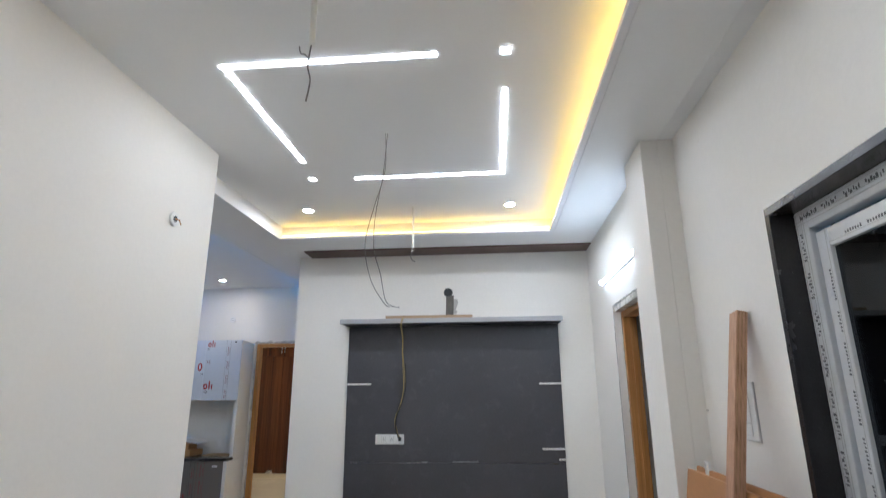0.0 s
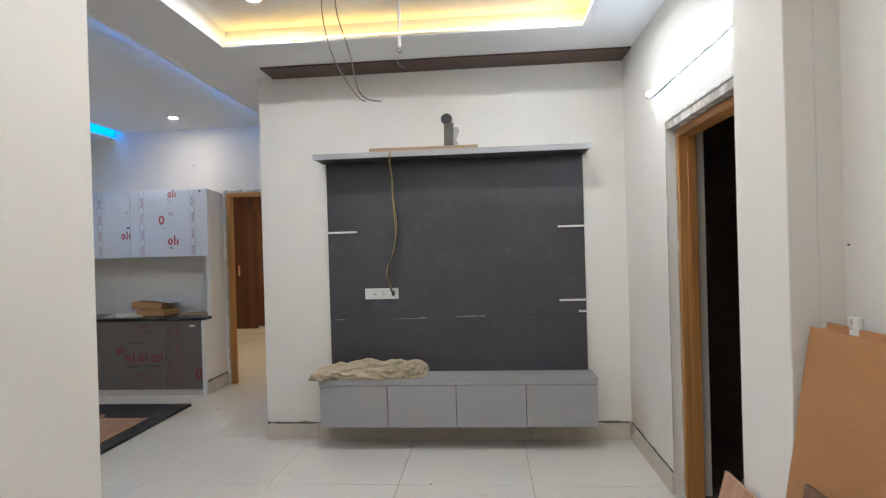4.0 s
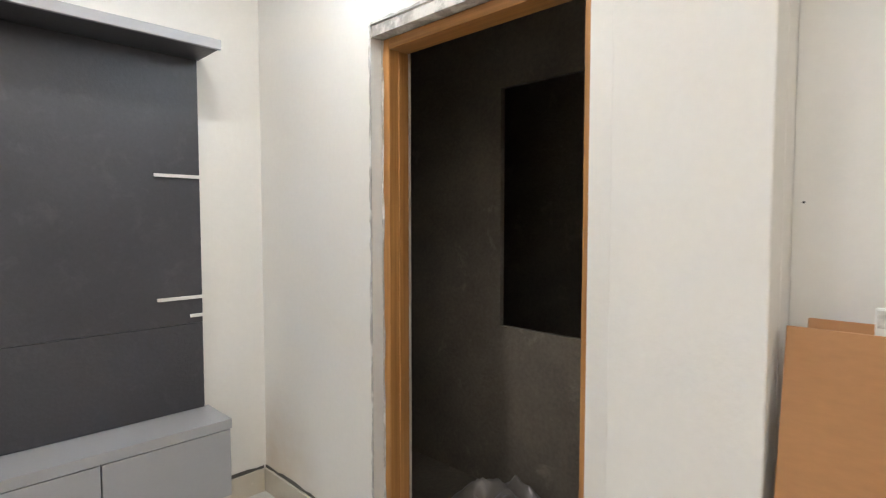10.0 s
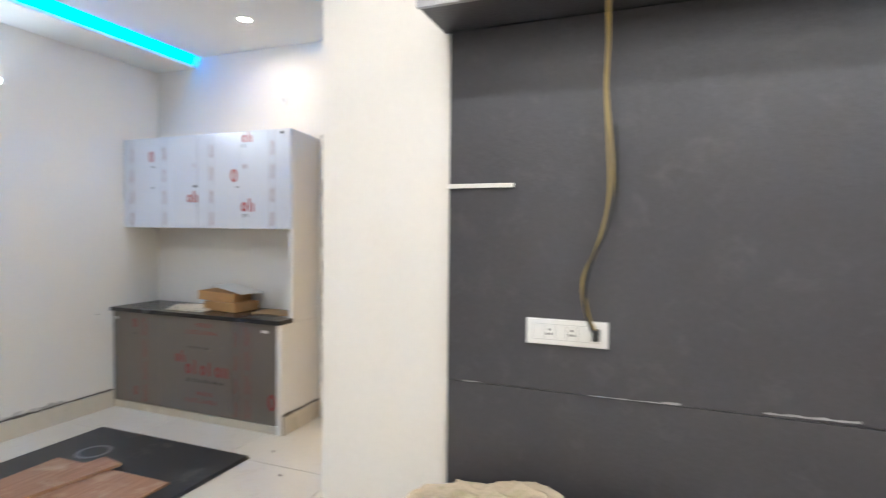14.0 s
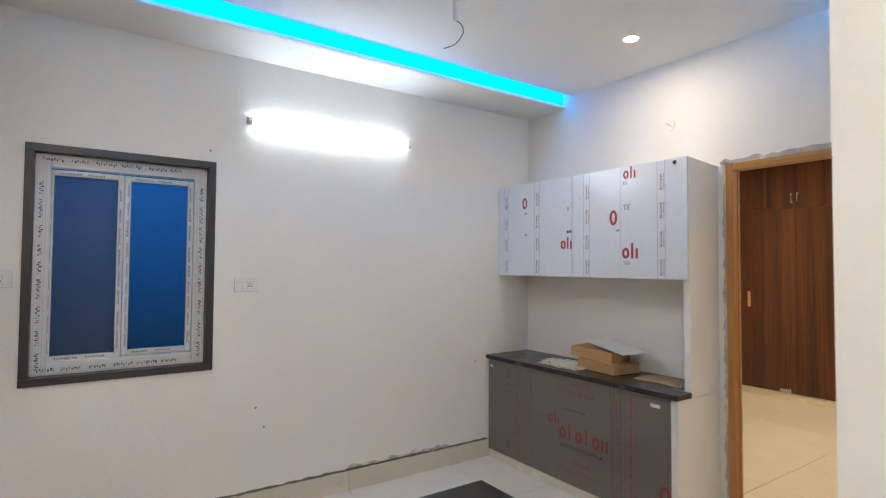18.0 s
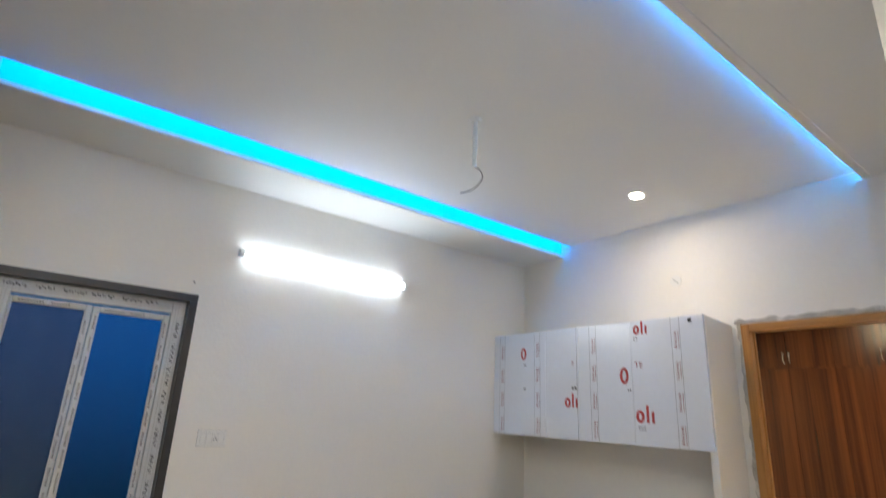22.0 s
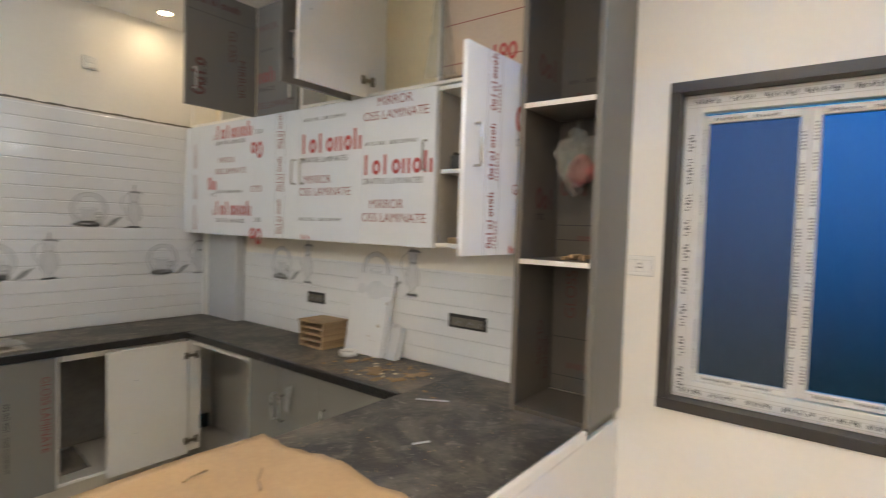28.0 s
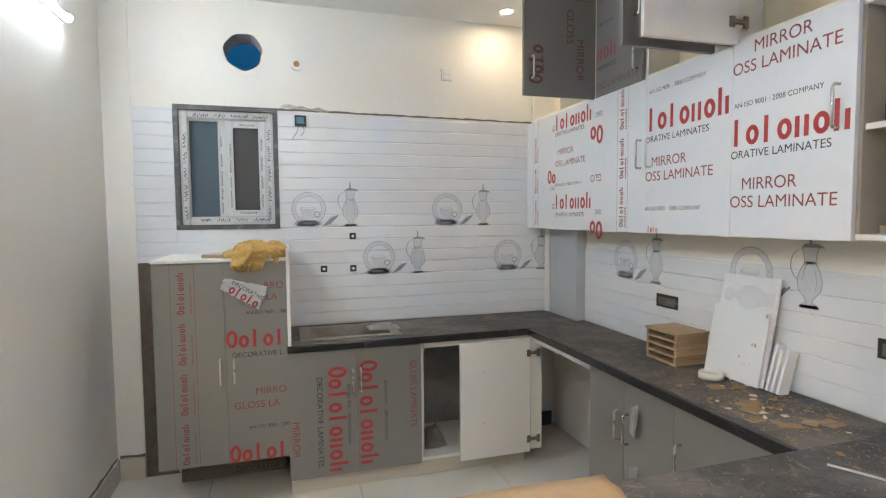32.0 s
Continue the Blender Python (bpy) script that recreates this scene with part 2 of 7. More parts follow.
M["chip"] = mottled("dusty plywood chip", (0.36, 0.24, 0.13), 0.9, 0.2, 20, 90, 0.2)
M["sawdust"] = mottled("sawdust", (0.40, 0.29, 0.18), 0.95, 0.3, 30, 90, 0.1)
M["film_loft"] = mottled("dark loft laminate film", (0.25, 0.24, 0.23), 0.27, 0.01, 0.6, 200, 0.02, metal=0.12, rvary=0.01)
M["film_torn"] = mottled("torn grey film", (0.50, 0.50, 0.50), 0.4, 0.1, 8, 60, 0.1)
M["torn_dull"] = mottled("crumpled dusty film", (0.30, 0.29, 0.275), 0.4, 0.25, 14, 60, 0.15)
M["sink_steel"] = mottled("dusty sink steel", (0.42, 0.38, 0.33), 0.38, 0.15, 6, 80, 0.05, metal=0.8, dirt=(0.30, 0.25, 0.19), dirt_lo=0.45, dirt_hi=0.65, dirt_scale=7)
M["stain"] = mottled("brown stain", (0.44, 0.37, 0.29), 0.8, 0.1, 6, 60, 0.1)
M["red"] = mottled("red print", (0.42, 0.038, 0.036), 0.5, 0.1)
M["dark_red"] = mottled("maroon print", (0.26, 0.055, 0.05), 0.5, 0.1)
M["deep_red"] = mottled("deep maroon print", (0.13, 0.050, 0.045), 0.5, 0.1)
M["black"] = mottled("black print", (0.025, 0.022, 0.025), 0.5, 0.1)
M["grey_print"] = mottled("grey print", (0.20, 0.20, 0.21), 0.5, 0.1)
M["steel"] = mottled("stainless steel", (0.60, 0.58, 0.55), 0.28, 0.06, 5, 80, 0.02, metal=1.0)
M["hinge_metal"] = mottled("dull hinge steel", (0.22, 0.19, 0.155), 0.35, 0.2, 30, 90, 0.05, metal=0.8)
M["plastic"] = mottled("white plastic", (0.76, 0.75, 0.72), 0.35, 0.02, 5, 60, 0.0)
M["plate_gap"] = mottled("shaded plastic gap", (0.46, 0.45, 0.43), 0.5, 0.05)
M["dark_plastic"] = mottled("black plastic", (0.02, 0.02, 0.02), 0.4, 0.1)
M["ply"] = mottled("plywood face", (0.42, 0.205, 0.08), 0.5, 0.13, 4.0, 70, 0.06, stretch=(1, 0.3, 1))
M["ply_edge"] = wooden("plywood edge", [(0.3, (0.20, 0.10, 0.045)), (0.55, (0.42, 0.25, 0.13)), (0.75, (0.55, 0.36, 0.2))], "z", 60, 0.7, 0.2)
M["wardrobe"] = wooden("walnut laminate", [(0.34, (0.026, 0.007, 0.003)), (0.50, (0.070, 0.018, 0.006)), (0.66, (0.125, 0.035, 0.012))], "z", 9, 0.26, 0.03, 0.12)
M["brown"] = wooden("brown ceiling strip", [(0.3, (0.05, 0.022, 0.014)), (0.7, (0.11, 0.05, 0.03))], "x", 12, 0.4, 0.05)
M["card"] = mottled("brown cardboard", (0.52, 0.345, 0.19), 0.85, 0.12, 3, 60, 0.15)
M["carton"] = mottled("orange-brown carton", (0.47, 0.26, 0.105), 0.85, 0.15, 3, 60, 0.15)
M["carton_pale"] = mottled("pale brown carton", (0.50, 0.385, 0.29), 0.35, 0.10, 3, 60, 0.10)
M["cloth"] = mottled("dusty cloth", (0.50, 0.41, 0.29), 0.95, 0.2, 5, 120, 0.5, dirt=(0.28, 0.27, 0.14), dirt_lo=0.52, dirt_hi=0.62, dirt_scale=2.2)
M["yellow_cloth"] = mottled("yellow cloth", (0.56, 0.35, 0.11), 0.9, 0.25, 9, 120, 0.5, dirt=(0.24, 0.14, 0.045), dirt_lo=0.54, dirt_hi=0.68, dirt_scale=9)
M["black_mat"] = mottled("black laminate sheet", (0.030, 0.031, 0.034), 0.42, 0.25, 3, 60, 0.06, dirt=(0.12, 0.11, 0.10), dirt_lo=0.58, dirt_hi=0.75, dirt_scale=3)
M["tile_white"] = mottled("glazed wall tile", (0.75, 0.755, 0.77), 0.07, 0.03, 4, 50, 0.02, rvary=0.02)
M["tile_joint"] = mottled("tile joint", (0.72, 0.725, 0.74), 0.7, 0.05)
M["tile_grey"] = mottled("grey glazed tile", (0.50, 0.51, 0.53), 0.2, 0.05, 4, 50, 0.03)
M["decor"] = mottled("grey tile print", (0.25, 0.255, 0.265), 0.3, 0.25, 12, 60, 0.0)
M["decor_light"] = mottled("pale grey tile print", (0.61, 0.62, 0.64), 0.3, 0.10, 12, 60, 0.0)
M["wire"] = mottled("cable sheath", (0.20, 0.19, 0.18), 0.5, 0.1)
M["wire_yellow"] = mottled("yellow cable sheath", (0.36, 0.26, 0.09), 0.45, 0.1)
M["crate"] = wooden("raw pine boxes", [(0.3, (0.28, 0.18, 0.105)), (0.7, (0.50, 0.36, 0.215))], "x", 10, 0.7, 0.2)
M["tube_glow"] = glowing("tube light", (0.80, 0.91, 1.0), TUBE)
M["spot_glow"] = glowing("downlight lens", (1.0, 0.97, 0.92), SPOT)
M["spot_warm"] = glowing("warm downlight lens", (1.0, 0.86, 0.68), SPOT * 0.45)
M["spot_amber"] = glowing("amber downlight lens", (1.0, 0.82, 0.58), SPOT * 0.085)
M["spot_bed"] = glowing("bedroom downlight lens", (1.0, 0.78, 0.47), SPOT * 0.74)
M["profile_glow"] = glowing("profile light", (1.0, 0.985, 0.95), PROFILE)
M["cove_warm"] = glowing("warm LED strip", (1.0, 0.62, 0.10), COVE_WARM)
M["cove_slot"] = glowing("blue slot LED strip", (0.0, 0.38, 1.0), COVE_BLUE * 0.62)
M["slot_glow"] = glowing("glowing blue face for the light in the slot", (0.0, 0.43, 1.0), 0.40)
M["cove_blue"] = glowing("blue LED strip", (0.0, 0.36, 1.0), COVE_BLUE * 0.72)


def glass(name, tint, rough=0.0, haze=0.0, haze_color=(0.5, 0.5, 0.52), ior=1.4):
    m, n, l, b = material(name, tint, rough)
    t, g, x = n.new("ShaderNodeBsdfTransparent"), n.new("ShaderNodeBsdfGlossy"), n.new("ShaderNodeMixShader")
    t.inputs["Color"].default_value = (*tint, 1)
    g.inputs["Roughness"].default_value = rough
    fr = n.new("ShaderNodeFresnel")
    fr.inputs["IOR"].default_value = ior
    l.new(fr.outputs[0], x.inputs[0])
    l.new(t.outputs[0], x.inputs[1])
    l.new(g.outputs[0], x.inputs[2])
    out = x.outputs[0]
    if haze:
        d, y = n.new("ShaderNodeBsdfDiffuse"), n.new("ShaderNodeMixShader")
        d.inputs["Color"].default_value = (*haze_color, 1)
        y.inputs[0].default_value = haze
        l.new(out, y.inputs[1])
        l.new(d.outputs[0], y.inputs[2])
        out = y.outputs[0]
    l.new(out, n["Material Output"].inputs["Surface"])
    return m


M["glass_blue"] = glass("blue tinted glass", (0.45, 0.70, 0.9), 0.35, 0.04, (0.08, 0.11, 0.14), 1.18)
M["glass_grey"] = glass("dusty grey glass", (0.45, 0.62, 0.78), 0.35, 0.30, (0.12, 0.135, 0.16), 1.18)
M["glass_frost"] = glass("frosted blue-grey glass", (0.5, 0.55, 0.6), 0.0, 0.75, (0.13, 0.17, 0.195))
M["glass_brown"] = glass("frosted brown-grey glass", (0.4, 0.4, 0.4), 0.0, 0.75, (0.125, 0.12, 0.115))
M["polythene"] = glass("clear polythene", (0.90, 0.90, 0.88), 0.12, 0.22, (0.8, 0.8, 0.78))
M["bag_film"] = glass("clear bag film", (0.92, 0.92, 0.90), 0.1, 0.12, (0.8, 0.8, 0.78))
M["glass_dark"] = glass("dark tinted glass", (0.10, 0.11, 0.12))
M["ply_board"] = wooden("reddish rough plank", [(0.25, (0.36, 0.19, 0.11)), (0.5, (0.47, 0.27, 0.165)), (0.75, (0.56, 0.35, 0.23))], "z", 12, 0.7, 0.3)
M["ply_dark"] = wooden("dark plywood", [(0.25, (0.10, 0.05, 0.03)), (0.75, (0.22, 0.12, 0.07))], "z", 12, 0.7, 0.3)
M["ply_floor"] = wooden("brown plywood lying flat", [(0.25, (0.27, 0.145, 0.09)), (0.5, (0.33, 0.18, 0.115)), (0.75, (0.40, 0.235, 0.16))], "y", 3, 0.75, 0.15, 0.8, (0.47, 0.34, 0.24))
M["paper"] = mottled("creased paper", (0.58, 0.52, 0.41), 0.85, 0.2, 6, 60, 0.2, dirt=(0.16, 0.14, 0.12), dirt_lo=0.56, dirt_hi=0.62, dirt_scale=30)
M["cove_off"] = mottled("blue grey insert", (0.10, 0.22, 0.30), 0.5, 0.2)

# ---- mesh helpers ----
def box(bm, x0, x1, y0, y1, z0, z1, bev=0.0):
    """A box between two corners, with its edges rounded where bev is given."""
    vs = [bm.verts.new((x, y, z)) for x in (x0, x1) for y in (y0, y1) for z in (z0, z1)]
    fs = [bm.faces.new([vs[i] for i in q]) for q in ((0, 1, 3, 2), (4, 6, 7, 5), (0, 4, 5, 1), (2, 3, 7, 6), (0, 2, 6, 4), (1, 5, 7, 3))]
    if bev:
        es = list({e for f in fs for e in f.edges})
        bmesh.ops.bevel(bm, geom=es, offset=bev, segments=2, affect="EDGES", profile=0.5)
    return bm


def cyl(bm, a, b, r, seg=12, r2=None):
    """A rod from a to b."""
    a, b = Vector(a), Vector(b)
    m = Matrix.Translation((a + b) / 2) @ (b - a).to_track_quat("Z", "Y").to_matrix().to_4x4()
    bmesh.ops.create_cone(bm, cap_ends=True, segments=seg, radius1=r, radius2=r if r2 is None else r2, depth=(b - a).length, matrix=m)
    return bm


def tube_along(bm, pts, r, seg=6):
    """A round bar swept through points."""
    pts = [Vector(p) for p in pts]
    rings = []
    for i, p in enumerate(pts):
        d = (pts[min(i + 1, len(pts) - 1)] - pts[max(i - 1, 0)]).normalized()
        u = d.orthogonal().normalized() if i == 0 else (u - d * u.dot(d)).normalized()
        w = d.cross(u)
        rings.append([bm.verts.new(p + r * (math.cos(k * 2 * math.pi / seg) * u + math.sin(k * 2 * math.pi / seg) * w)) for k in range(seg)])
    for a, b in zip(rings, rings[1:]):
        for k in range(seg):
            bm.faces.new((a[k], a[(k + 1) % seg], b[(k + 1) % seg], b[k]))
    bm.faces.new(rings[0][::-1])
    bm.faces.new(rings[-1])
    return bm


def smooth_line(pts, n=8):
    """Points on a smooth line through the given ones."""
    pts = [Vector(p) for p in pts]
    out = []
    for i in range(len(pts) - 1):
        p0, p1, p2, p3 = pts[max(i - 1, 0)], pts[i], pts[i + 1], pts[min(i + 2, len(pts) - 1)]
        for k in range(n):
            t = k / n
            out.append(0.5 * (2 * p1 + (p2 - p0) * t + (2 * p0 - 5 * p1 + 4 * p2 - p3) * t * t + (3 * p1 - p0 - 3 * p2 + p3) * t ** 3))
    return out + [pts[-1]]


BASE = {}


def thing(name, at, label="", category="", group="", kind=""):
    """A top-level thing: an Empty at its base, under which its parts hang."""
    ob = new(name)
    ob.location, ob.empty_display_size = at, 0.05
    BASE[ob] = Vector(at)
    return tagged(ob, label, category, group, kind)


def part(name, bm, mat, parent=None, label="", smooth=False):
    """Links a bmesh, drawn in world coordinates, as one mesh object."""
    me = bpy.data.meshes.new(name)
    base = BASE.get(parent, Vector()) if parent else Vector()
    if parent:
        bmesh.ops.translate(bm, verts=bm.verts, vec=-base)
    bmesh.ops.recalc_face_normals(bm, faces=bm.faces)
    bm.to_mesh(me)
    bm.free()
    if smooth:
        for p in me.polygons:
            p.use_smooth = True
    me.materials.append(mat if not isinstance(mat, str) else M[mat])
    ob = new(name, me)
    if parent:
        ob.parent = parent
        BASE[ob] = base
    if label:
        ob["label"] = label
    return ob


def boxpart(name, b, mat, parent=None, label="", bev=0.002):
    return part(name, box(bmesh.new(), *b, bev), mat, parent, label)


def solid(name, b, mat, label, category="", kind="", bev=0.0):
    """A plain piece of the setting or a one-mesh thing."""
    return tagged(boxpart(name, b, mat, None, "", bev), label, category, kind=kind)


def slab_with_holes(bm, axis, p0, p1, u0, u1, v0, v1, holes):
    """A wall or ceiling slab between p0 and p1 on an axis, cut by rectangular holes (u0, u1, v0, v1) that go right through."""
    us = sorted({u0, u1, *(h[0] for h in holes), *(h[1] for h in holes)})
    vs = sorted({v0, v1, *(h[2] for h in holes), *(h[3] for h in holes)})
    inside = lambda u, v: u0 < u < u1 and v0 < v < v1 and not any(h[0] < u < h[1] and h[2] < v < h[3] for h in holes)
    cells = {(i, j) for i in range(len(us) - 1) for j in range(len(vs) - 1) if inside((us[i] + us[i + 1]) / 2, (vs[j] + vs[j + 1]) / 2)}
    cache = {}

    def vert(p, u, v):
        k = (p, u, v)
        if k not in cache:
            cache[k] = bm.verts.new({"x": (p, u, v), "y": (u, p, v), "z": (u, v, p)}[axis])
        return cache[k]

    for i, j in cells:
        a, b, c, d = (us[i], vs[j]), (us[i + 1], vs[j]), (us[i + 1], vs[j + 1]), (us[i], vs[j + 1])
        for p in (p0, p1):
            bm.faces.new([vert(p, *q) for q in (a, b, c, d)])
        for (q, r), nb in (((a, b), (i, j - 1)), ((b, c), (i + 1, j)), ((c, d), (i, j + 1)), ((d, a), (i - 1, j))):
            if nb not in cells:
                bm.faces.new([vert(p0, *q), vert(p0, *r), vert(p1, *r), vert(p1, *q)])
    return bm


def wall(name, axis, p0, p1, u0, u1, v0, v1, holes=(), mat="wall", label="cream painted plaster wall"):
    return tagged(part(name, slab_with_holes(bmesh.new(), axis, p0, p1, u0, u1, v0, v1, holes), mat), label, "wall", kind="structure")

# ---- the large structure ----
XL, XR, YT, YB = -4.175, 1.27, 4.86, 6.5      # window wall, door wall, TV wall, far wall
XP, YP = -1.20, 2.82                          # partition between living room and kitchen, and its end
XK = -1.385                                   # kitchen face of the partition
YS = 0.05                                     # sink wall
ZL, ZT, ZD, ZC = 2.735, 2.85, 2.70, 2.78      # living soffit, tray, dining soffit, dining ceiling
TOP = 3.0
KW = (-2.312, -1.738, 1.436, 2.158)             # kitchen window
DW = (3.185, 4.053, 0.871, 2.056)             # dining window
XW = 1.345                                     # living room wall behind the plywood, set back from the door wall
LW = (0.66, 1.885, 0.95, 2.08)                # living room window
RD = (3.09, 3.99, -0.06, 2.075)                 # opening in the door wall
BD = (-2.53, -1.69, -0.06, 2.075)               # bedroom door opening

wall("wall_window", "x", XL - 0.2, XL, -0.15, YB + 0.15, -0.1, TOP, [DW])
wall("wall_far", "y", YB, YB + 0.15, XL, -0.8, -0.1, TOP, [BD])
wall("wall_tv", "y", YT, YT + 0.15, -1.43, XR + 0.2, -0.1, TOP)
wall("wall_passage", "x", -1.43, -1.28, YT + 0.15, YB, -0.1, TOP)
wall("wall_door", "x", XR, XR + 0.2, 2.656, YT, -0.1, TOP, [RD], "wall_stained")
wall("wall_living_side", "x", XW, XW + 0.2, -2.6, 2.655, -0.1, TOP, [LW])
wall("wall_partition", "x", XK, XP, -2.6, YP, -0.1, TOP)
wall("wall_sink", "y", YS - 0.2, YS, XL, XK, -0.1, TOP, [KW, (-2.245, -2.015, 2.365, 2.593)])
wall("wall_entrance", "y", -2.8, -2.6, XK, XW + 0.2, -0.1, TOP)
solid("pillar_living", (1.18, XR, 2.656, 2.985, 0, ZL), "wall", "cream painted pillar beside the unfinished doorway", "pillar", "structure", 0.004)
solid("pillar_kitchen", (-1.53, XK, YS, YS + 0.014, 0, ZC), "wall", "cream painted corner strip by the tall kitchen cabinet", "pillar", "structure", 0.004)

# ceilings
bm = slab_with_holes(bmesh.new(), "z", ZL, TOP, -1.83, XR, -2.6, YB, [(-1.38, 0.915, 0.2, 4.26), (-1.43, XR, YT, YB), (XK, XP, -2.6, YP), (-1.83, XK, -2.6, YP - 0.0001)])
tagged(part("ceiling_living", bm, "ceiling"), "white plasterboard ceiling border round a raised tray", "ceiling", kind="structure")
tagged(boxpart("ceiling_living_edge", (XR + 0.001, XW, -2.6, 2.655, ZL, TOP), "ceiling", bev=0), "white plasterboard ceiling border along the window wall", "ceiling", kind="structure")
tagged(boxpart("ceiling_tray", (-1.38, 0.915, 0.2, 4.26, ZT, ZT + 0.1), "ceiling", bev=0), "white raised tray ceiling with set-in light profiles", "ceiling", kind="structure")
tagged(boxpart("ceiling_dining", (-3.70, -1.835, YS, YB, ZC, ZC + 0.15), "ceiling", bev=0), "white flat dining and kitchen ceiling", "ceiling", kind="structure")
tagged(boxpart("ceiling_kitchen_edge", (-1.835, XK - 0.002, YS, YP, ZC, ZC + 0.15), "ceiling", bev=0), "white flat kitchen ceiling strip", "ceiling", kind="structure")
tagged(boxpart("ceiling_kitchen_side", (XL, -3.7005, YS, 3.052, ZC, ZC + 0.15), "ceiling", bev=0), "white flat kitchen ceiling over the wall cabinets", "ceiling", kind="structure")
tagged(boxpart("ceiling_cove_top", (XL, -3.7005, 3.0525, YB, ZC + 0.085, ZC + 0.15), "ceiling", bev=0), "white top of the cove slot", "ceiling", kind="structure")
tagged(boxpart("ceiling_dining_border", (XL, -3.785, 3.0525, YB, ZD, ZC + 0.084), "ceiling", bev=0.0), "white dropped ceiling border along the window wall", "ceiling", kind="structure")
solid("ceiling_brown_strip", (-1.31, XR - 0.002, 4.615, YT - 0.002, ZL - 0.012, ZL - 0.001), "brown", "dark brown laminate strip on the ceiling over the TV wall", "ceiling trim", "structure", 0.002)

# bedroom behind the far door
wall("wall_bedroom_far", "y", 10.62, 10.8, -4.4, -0.6, -0.1, TOP)
wall("wall_bedroom_side", "x", -4.4, -4.2, YB + 0.15, 10.62, -0.1, TOP)
wall("wall_bedroom_inner", "x", -0.8, -0.6, YB + 0.15, 10.62, -0.1, TOP)
tagged(boxpart("ceiling_bedroom", (-4.4, -0.6, YB + 0.15, 10.8, 2.72, 2.85), "ceiling", bev=0), "white bedroom ceiling", "ceiling", kind="structure")

# Added backdrop: dims the sky behind the duct hole and kitchen window.
wall("wall_neighbour", "y", -1.5, -1.3, -5.5, XP - 0.2, -0.1, 3.4, (), "duct_grey", "added grey backdrop wall behind the kitchen window and duct hole")

# unlit room behind the door wall, its darkness helped by the dark cement colour
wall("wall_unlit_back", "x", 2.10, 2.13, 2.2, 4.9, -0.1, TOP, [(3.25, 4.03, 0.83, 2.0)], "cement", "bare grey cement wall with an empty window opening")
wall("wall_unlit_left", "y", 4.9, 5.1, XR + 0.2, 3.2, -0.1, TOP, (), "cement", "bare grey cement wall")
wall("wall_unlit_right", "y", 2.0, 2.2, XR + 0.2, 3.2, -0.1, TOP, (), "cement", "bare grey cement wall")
# Unseen wall, added so that the opening stays black.
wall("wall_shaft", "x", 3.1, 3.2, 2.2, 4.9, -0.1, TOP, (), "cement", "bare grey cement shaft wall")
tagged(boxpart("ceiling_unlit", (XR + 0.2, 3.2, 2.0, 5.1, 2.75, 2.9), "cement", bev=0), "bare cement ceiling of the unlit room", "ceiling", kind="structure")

floor = tagged(boxpart("floor", (-4.6, 3.2, -2.8, 10.8, -0.12, -0.006), "grout", bev=0), "cream polished vitrified tile floor", "floor", kind="structure")

# ---- trim: skirting, coves, frames ----
def ragged(name, a, b, across, out, w0, w1, mat, seed, parent=None, label="", step=0.03, thick=0.0025):
    """A rough smear of filler along the line a to b, of uneven width."""
    a, b, across, out = Vector(a), Vector(b), Vector(across), Vector(out)
    n = max(2, int((b - a).length / step))
    rnd = random.Random(seed)
    bm = bmesh.new()
    rows = []
    for i in range(n + 1):
        p = a.lerp(b, i / n)
        lo, hi = -rnd.uniform(0, w0), rnd.uniform(0.35, 1.0) * w1
        rows.append([bm.verts.new(p + across * lo), bm.verts.new(p + across * lo + out * thick), bm.verts.new(p + across * hi + out * thick), bm.verts.new(p + across * hi)])
    for r, s in zip(rows, rows[1:]):
        for k in range(3):
            bm.faces.new((r[k], r[k + 1], s[k + 1], s[k]))
    ob = part(name, bm, mat, parent, label)
    return ob


def skirting(axis, at, sign, u0, u1, joints, h, seed, label="beige tile skirting with a rough cement line above"):
    """Skirting tiles along a wall, each a piece of its own, and the cement line over them."""
    sk = thing("baseboard", (at, u0, 0) if axis == "x" else (u0, at, 0), label, "skirting", kind="structure")
    cuts = [u0] + [j for j in joints if u0 + 0.03 < j < u1 - 0.03] + [u1]
    a0, a1 = sorted((at, at + sign * 0.012))
    for p, q in zip(cuts, cuts[1:]):
        b = (a0, a1, p + 0.001, q - 0.001, 0, h) if axis == "x" else (p + 0.001, q - 0.001, a0, a1, 0, h)
        boxpart("tile", b, "skirting", sk, bev=0.0015)
    out = Vector((sign, 0, 0)) if axis == "x" else Vector((0, sign, 0))
    e = (lambda u: Vector((at, u, h + 0.004))) if axis == "x" else (lambda u: Vector((u, at, h + 0.004)))
    ragged("cement_line", e(u0), e(u1), (0, 0, 1), out, 0.005, 0.017, "plaster_dark", seed, sk, "rough grey cement line", 0.04)
    return sk


M["plaster_dark"] = mottled("cement joint", (0.16, 0.145, 0.125), 0.9, 0.3, 12, 60, 0.4)
JY = [0.1 + 0.8 * k for k in range(-4, 14)]
JX = [-0.305 + 0.8 * k for k in range(-6, 4)]
skirting("x", XL, 1, 3.052, 6.076, JY, 0.125, 1)
skirting("y", YT, -1, -1.43, XR - 0.013, [j + 0.07 for j in JX], 0.115, 2)
skirting("x", XR, -1, 3.995, YT, JY, 0.115, 3)
skirting("x", XK, -1, YS + 0.016, YP, JY, 0.125, 4)
skirting("x", -2.57, 1, 6.082, YB, JY, 0.125, 5)
skirting("y", YS + 0.014, 1, -1.53, XK - 0.013, JX, 0.125, 6)
skirting("x", -1.43, -1, YT + 0.152, YB, JY, 0.125, 7)
